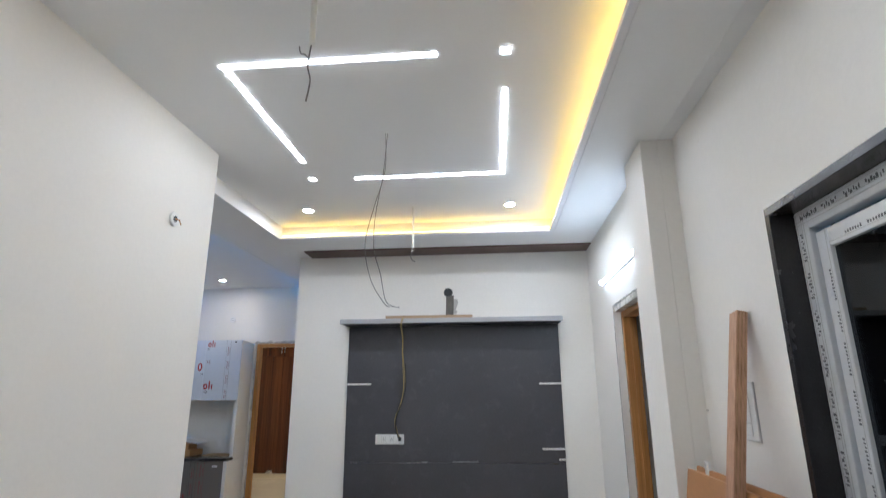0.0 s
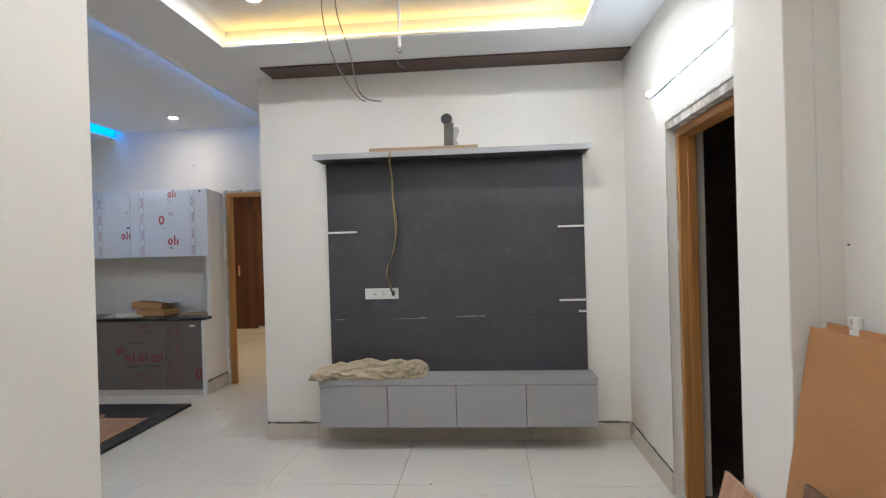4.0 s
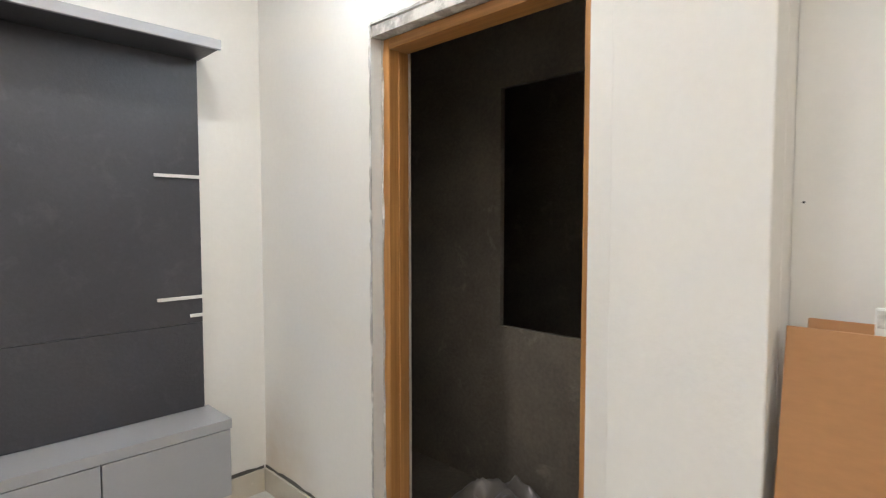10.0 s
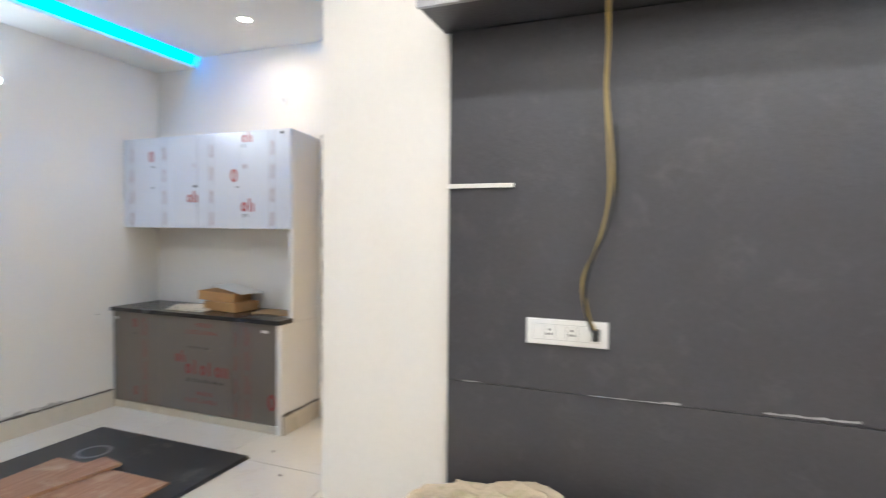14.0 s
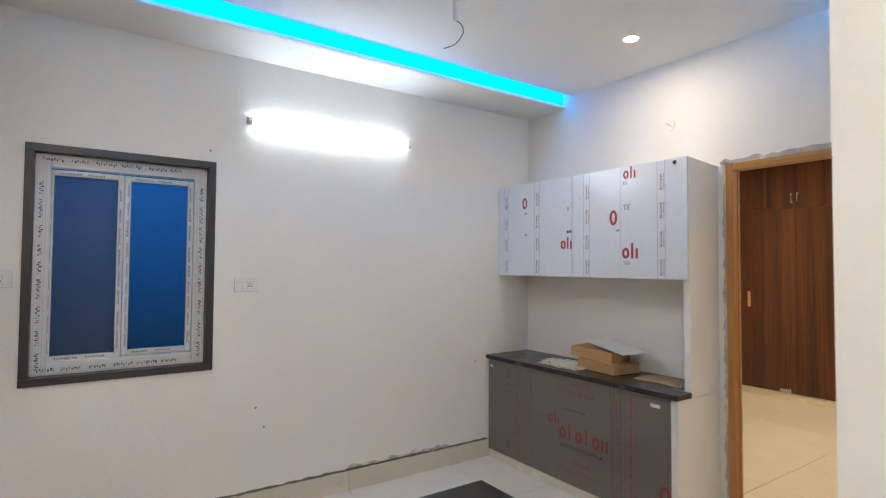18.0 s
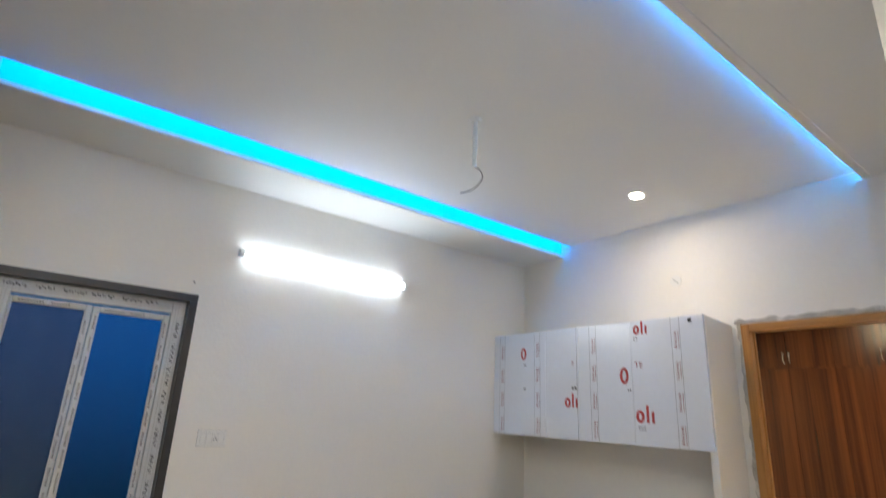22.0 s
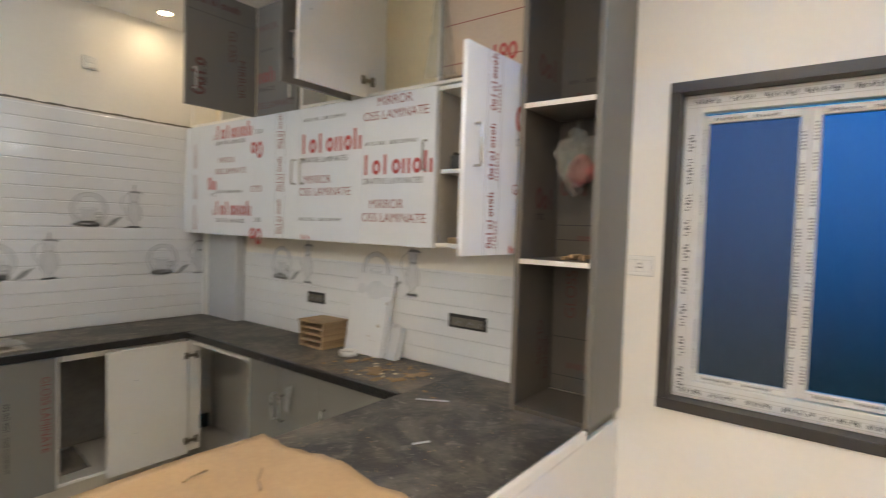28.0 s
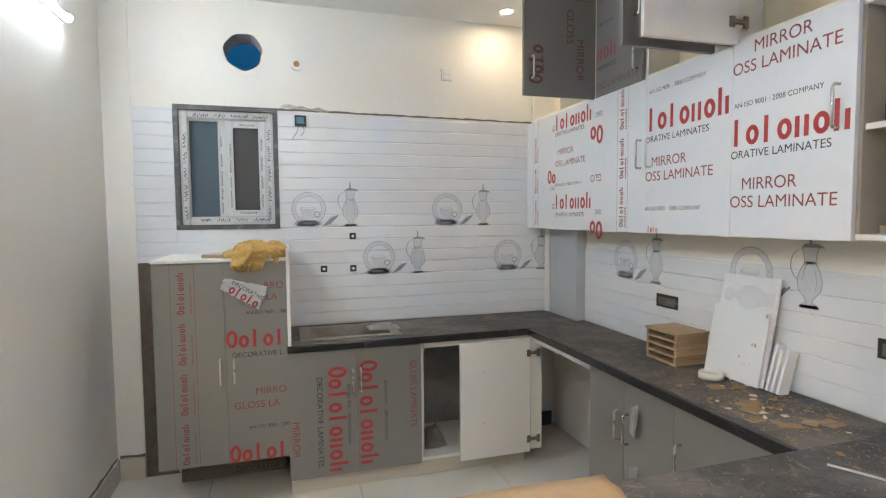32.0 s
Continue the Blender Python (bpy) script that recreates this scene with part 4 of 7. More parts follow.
cb = cable("tv_cable", [[(-0.375, 4.70, 2.112), (-0.385, 4.612, 2.10), (-0.40, 4.612, 2.04), (-0.41, 4.77, 1.93), (-0.415, 4.80, 1.82), (-0.405, 4.80, 1.66), (-0.40, 4.80, 1.50), (-0.43, 4.80, 1.36), (-0.47, 4.80, 1.26), (-0.46, 4.80, 1.16), (-0.432, 4.805, 1.098)],
                        [(-0.365, 4.70, 2.112), (-0.378, 4.610, 2.10), (-0.392, 4.612, 2.04), (-0.405, 4.77, 1.93), (-0.41, 4.80, 1.82), (-0.39, 4.80, 1.62), (-0.388, 4.80, 1.48), (-0.42, 4.80, 1.37), (-0.462, 4.80, 1.26), (-0.452, 4.80, 1.16), (-0.426, 4.805, 1.098)]], 0.0036, "wire_yellow", "olive yellow twin cable plugged into the TV socket")
part("lead", tube_along(bmesh.new(), smooth_line([(-0.385, 4.797, 1.72), (-0.380, 4.797, 1.55), (-0.40, 4.797, 1.42), (-0.45, 4.797, 1.30), (-0.463, 4.797, 1.20), (-0.445, 4.80, 1.12), (-0.43, 4.80, 1.095)], 6), 0.005, 6), "dark_plastic", cb, "black lead", True)
boxpart("plug", (-0.438, -0.418, 4.79, 4.826, 1.075, 1.108), "dark_plastic", cb, "black plug")
bm = box(bmesh.new(), -0.54, 0.222, 4.632, 4.660, 2.1005, 2.127, 0.002)
bmesh.ops.rotate(bm, verts=bm.verts, cent=(-0.54, 4.64, 2.1), matrix=Matrix.Rotation(0.02, 3, "Z"))
tagged(part("wooden_batten", bm, "crate"), "thin wooden batten lying on the grey shelf", "batten")
hole = thing("wall_pipe", (0, YT, 2.36), "dark pipe hole with a grey cement patch below", "pipe hole")
part("hole", cyl(bmesh.new(), (-0.005, YT - 0.012, 2.362), (-0.005, YT, 2.362), 0.036, 20), "dark_plastic", hole, "black pipe end")
part("rim", cyl(bmesh.new(), (-0.005, YT - 0.006, 2.362), (-0.005, YT, 2.362), 0.042, 20), "plaster_dark", hole)
bm = bmesh.new()
box(bm, -0.028, 0.042, YT - 0.007, YT, 2.10, 2.335, 0.004)
for v in bm.verts:
    v.co.x += 0.010 * noise.noise(Vector((0, v.co.z * 9, 0.3)))
part("cement_patch", bm, "plaster_dark", hole, "grey cement strip")
ragged("cement_smear", (0.038, YT, 2.12), (0.05, YT, 2.30), (1, 0, 0), (0, -1, 0), 0.01, 0.04, "plaster", 33, hole)


# ---- crumpled cloths and papers ----
def heap(name, x0, x1, y0, y1, z0, h, seed, mat, label, category, folds=5.0, parent=None, nx=64, ny=36, along="x"):
    """A crumpled cloth: a folded sheet with a full body and an uneven outline."""
    bm, rows = bmesh.new(), []
    for i in range(nx + 1):
        row = []
        for j in range(ny + 1):
            u, v = i / nx, j / ny
            ex = 0.10 * noise.noise(Vector((u * 3, v * 2, seed)))
            x, y = x0 + (x1 - x0) * (u + ex * 0.35), y0 + (y1 - y0) * (v + ex)
            fall = min(1.0, 4.5 * u) * min(1.0, 4.5 * (1 - u)) * min(1.0, 3.2 * v) * min(1.0, 3.2 * (1 - v))
            p = Vector((u * folds, v * folds * 0.55, seed * 1.7))
            ridge = 1 - abs(noise.noise(p + 0.8 * Vector((noise.noise(p * 1.3), noise.noise(p * 1.3 + Vector((5, 5, 5))), 0)))) * 2.2
            fine = noise.noise(p * 4.1) * 0.16 + noise.noise(p * 9) * 0.06
            z = z0 + 0.004 + h * max(0.0, fall ** 0.6 * (0.48 + 0.42 * ridge + fine))
            row.append(bm.verts.new((x, y, z)))
        rows.append(row)
    for a, b in zip(rows, rows[1:]):
        for j in range(ny):
            bm.faces.new((a[j], a[j + 1], b[j + 1], b[j]))
    edge = [e for e in bm.edges if e.is_boundary]
    low = bmesh.ops.extrude_edge_only(bm, edges=edge)["geom"]
    for v in low:
        if isinstance(v, bmesh.types.BMVert):
            v.co.z = z0
    ob = part(name, bm, mat, parent, smooth=True)
    return tagged(ob, label, category) if not parent else ob


def bundle(name, lumps, floor_z, seed, mat, label, category, fold=9.0, deep=0.22, stretch=(1, 1, 1)):
    """A rolled-up cloth: soft overlapping lumps with creases, flat where it lies. lumps: (middle, radii, turn)."""
    bm = bmesh.new()
    for k, (c, r, turn) in enumerate(lumps):
        one = bmesh.new()
        bmesh.ops.create_icosphere(one, subdivisions=5, radius=1.0)
        off, rot = Vector((seed, k * 3.7, 0)), Matrix.Rotation(turn, 3, "Z")
        for v in one.verts:
            q = Vector((v.co.x * r[0], v.co.y * r[1], v.co.z * r[2]))
            s = Vector((q.x * stretch[0], q.y * stretch[1], q.z * stretch[2])) * fold + off
            warp = s + 0.9 * Vector((noise.noise(s * 0.7), noise.noise(s * 0.7 + Vector((9, 2, 1))), noise.noise(s * 0.7 + Vector((3, 8, 5)))))
            crease = 1 - 2 * abs(noise.noise(warp * 1.3)) + 0.35 * (1 - 2 * abs(noise.noise(warp * 3.1)))
            q *= 1 + deep * (crease - 0.4) + 0.12 * noise.noise(s * 0.5)
            q = rot @ q + Vector(c)
            v.co = q if floor_z is None else Vector((q.x, q.y, max(floor_z, q.z)))
        me = bpy.data.meshes.new("lump")
        one.to_mesh(me)
        one.free()
        bm.from_mesh(me)
        bpy.data.meshes.remove(me)
    ob = part(name, bm, mat, smooth=True)
    # one skin over the lumps
    md = ob.modifiers.new("skin", "REMESH")
    md.mode, md.voxel_size, md.use_smooth_shade = "VOXEL", 0.0045, True
    return tagged(ob, label, category)


bundle("crumpled_cloth", [((-0.88, 4.68, 0.54), (0.09, 0.09, 0.045), 0.3), ((-0.76, 4.70, 0.545), (0.15, 0.08, 0.052), -0.2), ((-0.63, 4.74, 0.55), (0.13, 0.08, 0.06), 0.15),
                          ((-0.52, 4.68, 0.54), (0.13, 0.07, 0.06), -0.25), ((-0.41, 4.73, 0.55), (0.12, 0.07, 0.055), 0.3), ((-0.28, 4.70, 0.545), (0.09, 0.08, 0.062), 0.6), ((-0.93, 4.62, 0.525), (0.07, 0.045, 0.04), 0.6), ((-0.66, 4.64, 0.525), (0.20, 0.035, 0.035), -0.1)],
       0.5055, 3.1, "cloth", "dusty beige and olive cloth crumpled on the TV cabinet", "cloth", 17.0, 0.42, (0.35, 1, 1))


# ---- right side of the living room ----
def leaning(name, y0, y1, length, thick, foot, top_x, mat, label, category, edge=None, z_turn=0.0):
    """A board that stands on the floor and leans on the door wall."""
    t = thing(name, (foot, (y0 + y1) / 2, 0), label, category)
    h = math.sqrt(length ** 2 - (top_x - foot) ** 2)
    ang = math.atan2(top_x - foot, h)
    rot = Matrix.Translation((foot, (y0 + y1) / 2, 0)) @ Matrix.Rotation(z_turn, 4, "X") @ Matrix.Rotation(ang, 4, "Y")
    bm = box(bmesh.new(), -thick / 2, thick / 2, -(y1 - y0) / 2, (y1 - y0) / 2, 0.004, length, 0.0015)
    bmesh.ops.transform(bm, matrix=rot, verts=bm.verts)
    part("face", bm, mat, t)
    if edge:
        for k in range(3):
            o = (-0.3 + 0.3 * k) * thick
            for y in (-(y1 - y0) / 2 - 0.0006, (y1 - y0) / 2 - 0.0006):
                bm = box(bmesh.new(), o - thick * 0.07, o + thick * 0.07, y, y + 0.0012, 0.004, length - 0.002)
                bmesh.ops.transform(bm, matrix=rot, verts=bm.verts)
                part("ply_layer", bm, "ply_edge", t)
    return t, rot


ply, rot = leaning("plywood_sheet", 1.32, 2.635, 1.164, 0.018, 1.05, 1.235, "ply", "orange plywood sheet leaning on the wall beside the pillar", "plywood sheet", True)
leaning("plywood_sheet", 1.24, 2.605, 1.176, 0.012, 1.10, 1.262, "ply", "second plywood sheet behind, slightly taller", "plywood sheet", True)
leaning("wooden_board", 1.955, 2.02, 1.80, 0.040, 0.975, 1.318, "ply_board", "rough reddish plank leaning against the wall", "plank", True, -0.087)
leaning("plywood_offcut", 2.28, 2.455, 0.765, 0.015, 0.965, 1.105, "ply_dark", "small dark plywood offcut leaning on the plywood sheet", "offcut", True)
leaning("plywood_offcut", 2.62, 3.06, 0.55, 0.015, 1.01, 1.155, "ply_board", "low reddish plywood offcut beside the pillar", "offcut", True)

def turned_box(b, bev=0.003):
    return box(bmesh.new(), *b, bev)


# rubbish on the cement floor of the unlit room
# Dark cement instead of pale tile, so the floor stays dark.
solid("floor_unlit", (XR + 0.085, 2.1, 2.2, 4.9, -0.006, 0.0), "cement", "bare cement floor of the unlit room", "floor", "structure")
heap("crumpled_bag", 1.60, 2.06, 3.55, 4.1, 0.0, 0.20, 8.8, "film_dark", "dark crumpled bag lying on the cement floor", "bag", 2.5, nx=50, ny=50)
wb = tagged(part("white_wedge", turned_box((1.252, 1.266, 2.466, 2.504, 1.135, 1.196)), "plastic"), "small white block stuck between the plywood sheets", "block")
boxpart("smudge", (1.2508, 1.2518, 2.487, 2.500, 1.160, 1.192), "plaster", wb, "dark cement smudge", 0)
rnd = random.Random(23)
for x, y, mat, label in ((-0.62, 2.9, "plastic", "tiny white paint chip on the tile floor"), (-0.50, 2.9, "plastic", "tiny white paint chip on the tile floor"), (-0.33, 3.2, "plaster_dark", "small dark crumb on the tile floor"), (0.1, 3.4, "plaster_dark", "small dark crumb on the tile floor"),
                         (-0.1, 4.1, "plaster_dark", "small dark crumb on the tile floor"), (-2.2, 5.6, "plaster_dark", "small dark crumb on the tile floor"), (-2.45, 5.85, "plaster_dark", "small dark crumb on the tile floor"), (0.7, 3.9, "plaster", "small grey crumb on the tile floor")):
    bm = box(bmesh.new(), x, x + rnd.uniform(0.012, 0.04), y, y + rnd.uniform(0.008, 0.018), 0.0005, 0.004, 0.001)
    bmesh.ops.rotate(bm, verts=bm.verts, cent=(x, y, 0), matrix=Matrix.Rotation(rnd.uniform(0, 3), 3, "Z"))
    tagged(part("floor_crumb", bm, mat), label, "debris", "crumbs on the floor")

# ---- printing on films and boards ----
LETTERS = {}


def letters(text):
    """The triangles of a line of text in the built-in font, 1 high."""
    if text not in LETTERS:
        cu = bpy.data.curves.new("letters", "FONT")
        cu.body = text
        ob = new("letters", cu)
        dg = bpy.context.evaluated_depsgraph_get()
        dg.update()
        me = bpy.data.meshes.new_from_object(ob.evaluated_get(dg))
        LETTERS[text] = ([v.co.copy() for v in me.vertices], [tuple(p.vertices) for p in me.polygons])
        bpy.data.objects.remove(ob)
        bpy.data.curves.remove(cu)
        bpy.data.meshes.remove(me)
    return LETTERS[text]


# a plain row of bars, rings and hooks in place of the maker's mark
TW = 0.18     # stroke


def ring_shape(cx, cy, rx, ry, a0=0.0, a1=360.0, n=18):
    out = []
    for k in range(n):
        t, u = radians(a0 + (a1 - a0) * k / n), radians(a0 + (a1 - a0) * (k + 1) / n)
        out.append([(cx + rx * math.cos(t), cy + ry * math.sin(t)), (cx + rx * math.cos(u), cy + ry * math.sin(u)), (cx + (rx - TW) * math.cos(u), cy + (ry - TW) * math.sin(u)), (cx + (rx - TW) * math.cos(t), cy + (ry - TW) * math.sin(t))])
    return out


def bar_shape(x0, x1, y0, y1):
    return [[(x0, y0), (x1, y0), (x1, y1), (x0, y1)]]


RING = ring_shape(0.30, 0.35, 0.28, 0.36)
MARK = [ring_shape(0.33, 0.5, 0.31, 0.50), RING, bar_shape(0.14, 0.31, 0, 1.0), RING, bar_shape(0.14, 0.31, 0, 0.95), RING, bar_shape(0.03, 0.20, 0, 0.70) + bar_shape(0.36, 0.53, 0, 0.70), RING, bar_shape(0.05, 0.22, 0, 1.0) + bar_shape(0.38, 0.55, 0, 0.64)]


class Face:
    """A flat face to print on: its lower left corner, and its right, up and outward directions."""

    def __init__(self, o, right, out, up=(0, 0, 1)):
        self.o, self.r, self.u, self.n = Vector(o), Vector(right), Vector(up), Vector(out)

    def at(self, u, v, d=0.0008):
        return self.o + self.r * u + self.u * v + self.n * d


def put(bm, face, u, v, turn, x, y):
    c, s = math.cos(radians(turn)), math.sin(radians(turn))
    return bm.verts.new(face.at(u + c * x - s * y, v + s * x + c * y))


def rect(bm, face, u, v, turn, x0, x1, y0, y1):
    bm.faces.new([put(bm, face, u, v, turn, *p) for p in ((x0, y0), (x1, y0), (x1, y1), (x0, y1))])


def mark(bm, face, u, v, h, turn=0, first=0, last=9, cell=0.655):
    for k, glyph in enumerate(MARK[first:last]):
        for quad in glyph:
            bm.faces.new([put(bm, face, u, v, turn, (k * cell + x) * h, y * h) for x, y in quad])


def words(bm, face, u, v, h, text, turn=0):
    vs, fs = letters(text)
    new_vs = [put(bm, face, u, v, turn, p.x * h * 1.35, p.y * h * 1.35) for p in vs]
    for f in fs:
        bm.faces.new([new_vs[i] for i in f])


def printed(parent, face, items):
    """items: (colour, kind, u, v, height, turn, what). One part for each colour."""
    by = {}
    for colour, kind, u, v, h, turn, what in items:
        bm = by.setdefault(colour, bmesh.new())
        if kind == "mark":
            mark(bm, face, u, v, h, turn, *what)
        elif kind == "line":
            rect(bm, face, u, v, turn, 0, what, 0, h)
        elif kind == "bars":
            rnd, x = random.Random(str(what)), 0.0
            while x < what:
                w = rnd.uniform(0.4, 1.0) * h
                rect(bm, face, u, v, turn, x, x + w, 0, h * rnd.uniform(0.7, 1.0))
                x += w + h * rnd.uniform(0.25, 0.5)
        else:
            words(bm, face, u, v, h, what, turn)
    for colour, bm in by.items():
        tagged(part("print", bm, colour, parent), {"red": "red printed maker's mark in plain shapes", "black": "small black printed lettering"}.get(colour, "thin dark printed lettering"), kind="stuff")


def strip_print(u, v0, v1, colour="dark_red", lines="grey_print", w=0.05, h=0.016):
    """A printed band that runs up a film: two lines and small marks turned upright."""
    out = [(lines, "line", u, v0, v1 - v0, 0, 0.0022), (lines, "line", u + w, v0, v1 - v0, 0, 0.0022)]
    v = v0 + 0.02
    while v < v1 - 0.13:
        out += [(colour, "mark", u + w * 0.62, v, h, 90, (0, 9)), (colour, "bars", u + w * 0.88, v, h * 0.35, 90, 0.09)]
        v += max(0.165, h * 5.9 + 0.04)
    return out


def handle(parent, a, b, out, mat="steel", r=0.005, off=0.028):
    """A bow handle between two fixing points."""
    a, b, out = Vector(a), Vector(b), Vector(out)
    d = (b - a).normalized()
    pts = [a, a + out * off * 0.8, a + out * off + d * 0.008, b + out * off - d * 0.008, b + out * off * 0.8, b]
    return part("handle", tube_along(bmesh.new(), pts, r, 8), mat, parent, "bright steel bow handle", smooth=True)


def hinge(parent, p, along, out):
    """A cup hinge: a plate on the side and an arm."""
    p, along, out = Vector(p), Vector(along), Vector(out)
    up = Vector((0, 0, 1))
    bm = bmesh.new()
    for o, l, w, t in ((Vector(), 0.06, 0.016, 0.012), (along * 0.040, 0.018, 0.045, 0.010), (-along * 0.022, 0.022, 0.040, 0.008)):
        q0, q1 = p + o - along * l / 2 - up * w / 2, p + o + along * l / 2 + up * w / 2 + out * t
        box(bm, min(q0.x, q1.x), max(q0.x, q1.x), min(q0.y, q1.y), max(q0.y, q1.y), q0.z, q1.z, 0.001)
    return part("hinge", bm, "hinge_metal", parent, "dull steel cup hinge")


# words on the leaning plywood
sheet = bpy.data.objects["plywood_sheet"]
fc = Face(rot @ Vector((-0.0092, 0.0, 0.0)), rot.to_3x3() @ Vector((0, -1, 0)), rot.to_3x3() @ Vector((-1, 0, 0)), rot.to_3x3() @ Vector((0, 0, 1)))
printed(sheet, fc, [("black", "words", 0.165, 1.13, 0.041, -90, "Seasoned"), ("black", "words", 0.115, 1.13, 0.041, -90, "Hardwood")])

# ---- dining: crockery unit ----
cr = thing("crockery_unit", (-3.4, 6.3, 0), "built-in crockery unit with film-covered doors over a granite counter", "cabinet")
boxpart("side_wall", (-2.615, -2.575, 6.07, YB, 0, 0.752), "wall", cr, "cream plastered side wall", 0.004)
bm = box(bmesh.new(), -2.615, -2.575, 6.2005, YB, 0.7525, 2.088, 0.003)
for v in bm.verts:
    if v.co.z > 2.0 and v.co.y > 6.3:
        v.co.z -= 0.02
part("side_wall", bm, "wall", cr, "cream plastered side wall")
part("upper_body", box(bmesh.new(), XL, -2.617, 6.20, YB, 1.402, 2.09, 0.001), "white_lam", cr)
boxpart("base_body", (XL, -2.617, 6.10, YB, 0.0, 0.752), "white_lam", cr)
boxpart("plinth", (XL, -2.617, 6.076, 6.099, 0.0, 0.055), "skirting", cr, "cream tile plinth")
boxpart("counter", (XL, -2.568, 6.052, 6.199, 0.754, 0.784), "granite", cr, "polished dark granite counter", 0.004)
boxpart("counter", (XL, -2.6165, 6.199, YB, 0.754, 0.784), "granite", cr, "polished dark granite counter", 0)
xs = [XL + 0.003, -3.674, -3.40, -3.017, -2.577]
for k, (a, b) in enumerate(zip(xs, xs[1:])):
    d = boxpart("door", (a + 0.001, b - 0.001, 6.181, 6.199, 1.402, 2.09), "film_white", cr, "cabinet door under white protective film", 0.001)
    fc, w = Face((a, 6.181, 1.402), (1, 0, 0), (0, -1, 0)), b - a
    if k == 0:
        it = strip_print(0.06, 0.0, 0.685) + [("red", "mark", 0.27, 0.50, 0.085, 0, (0, 1)), ("black", "bars", 0.30, 0.46, 0.012, 0, 0.02), ("black", "bars", 0.30, 0.30, 0.012, 0, 0.015)] + strip_print(0.40, 0.0, 0.685)
    elif k == 1:
        it = [("red", "mark", 0.16, 0.19, 0.085, 0, (7, 9)), ("black", "bars", 0.22, 0.30, 0.018, 0, 0.045), ("dark_red", "words", 0.22, 0.45, 0.030, 0, "II")] + [("grey_print", "line", 0.262, 0.0, 0.687, 0, 0.003)]
    elif k == 2:
        it = strip_print(0.09, 0.0, 0.685) + [("red", "mark", 0.30, 0.33, 0.095, 0, (0, 1)), ("black", "bars", 0.35, 0.29, 0.012, 0, 0.02)]
    else:
        it = [("red", "mark", 0.02, 0.61, 0.075, 0, (7, 9)), ("black", "words", 0.02, 0.575, 0.022, 0, "ES"), ("dark_red", "words", 0.02, 0.42, 0.035, 0, "TE"), ("red", "mark", 0.01, 0.12, 0.095, 0, (7, 9)), ("black", "words", 0.02, 0.08, 0.024, 0, "TES")] + strip_print(0.255, 0.0, 0.685)
    printed(d, fc, it)
boxpart("corner_clip", (-2.66, -2.64, 6.176, 6.181, 2.055, 2.075), "dark_plastic", cr, "small black clip")
xs = [XL + 0.003, -3.695, -3.015, -2.617]
for k, (a, b) in enumerate(zip(xs, xs[1:])):
    d = boxpart("door", (a + 0.001, b - 0.001, 6.080, 6.098, 0.058, 0.752), "film_dark", cr, "cabinet door under dark brownish film", 0.001)
    fc = Face((a, 6.080, 0.058), (1, 0, 0), (0, -1, 0))
    if k == 0:
        it = [("grey_print", "line", 0.02, 0.0, 0.69, 0, 0.0015), ("black", "bars", 0.22, 0.53, 0.012, 0, 0.03), ("dark_red", "line", 0.115, 0.0, 0.69, 0, 0.002), ("dark_red", "mark", 0.21, 0.58, 0.07, 0, (0, 1)), ("dark_red", "mark", 0.21, 0.06, 0.07, 0, (0, 1))] + strip_print(0.30, 0.0, 0.69, "dark_red", "dark_red", 0.06, 0.022)
    elif k == 1:
        it = [("dark_red", "mark", 0.16, 0.36, 0.085, 0, (7, 9)), ("dark_red", "mark", 0.26, 0.28, 0.105, 0, (1, 7)), ("black", "words", 0.27, 0.225, 0.026, 0, "DECORATIVE LAMINATES"[:17]),
              ("black", "words", 0.29, 0.47, 0.017, 0, "AN ISO 9001 : 2008"), ("dark_red", "words", 0.36, 0.63, 0.032, 0, "MIRROR"), ("dark_red", "words", 0.26, 0.575, 0.032, 0, "GLOSS LAMINA"),
              ("dark_red", "words", 0.36, 0.13, 0.032, 0, "MIRROR"), ("dark_red", "words", 0.26, 0.075, 0.032, 0, "GLOSS LAMINA"), ("grey_print", "line", 0.20, 0.0, 0.69, 0, 0.0015)]
    else:
        it = strip_print(0.02, 0.0, 0.69, "dark_red", "black", 0.05, 0.018) + strip_print(0.10, 0.0, 0.69, "dark_red", "dark_red", 0.08, 0.022) + [("dark_red", "mark", 0.32, 0.10, 0.115, 0, (0, 1)), ("plastic", "line", 0.27, 0.63, 0.02, 0, 0.06)]
    printed(d, fc, it)
boxpart("film_tag", (-4.15, -4.12, 6.0790, 6.0798, 0.69, 0.71), "plastic", cr, "small white tag", 0)

bx = thing("cardboard_boxes", (-3.25, 6.3, 0.784), "two flat brown cartons with an open white flap on the counter", "carton")


def turned(b, ang, cent, tilt=0.0, bev=0.003):
    bm = box(bmesh.new(), *b, bev)
    bmesh.ops.rotate(bm, verts=bm.verts, cent=cent, matrix=Matrix.Rotation(ang, 3, "Z") @ Matrix.Rotation(tilt, 3, "Y"))
    return bm


part("carton", turned((-3.40, -3.07, 6.22, 6.45, 0.786, 0.852), -0.12, (-3.25, 6.33, 0.786)), "carton", bx, "brown carton")
part("carton", turned((-3.46, -3.14, 6.23, 6.44, 0.858, 0.925), 0.06, (-3.3, 6.33, 0.86), 0.05), "carton", bx, "brown carton")
part("flap", turned((-3.38, -3.02, 6.25, 6.45, 0.942, 0.946), -0.15, (-3.2, 6.33, 0.942), 0.13, 0.0), "plastic", bx, "white paper flap")
heap("crumpled_paper", -3.68, -3.34, 6.13, 6.32, 0.785, 0.04, 7.7, "paper", "creased paper beside the brown cartons on the counter", "paper", 4.0, nx=30, ny=20)
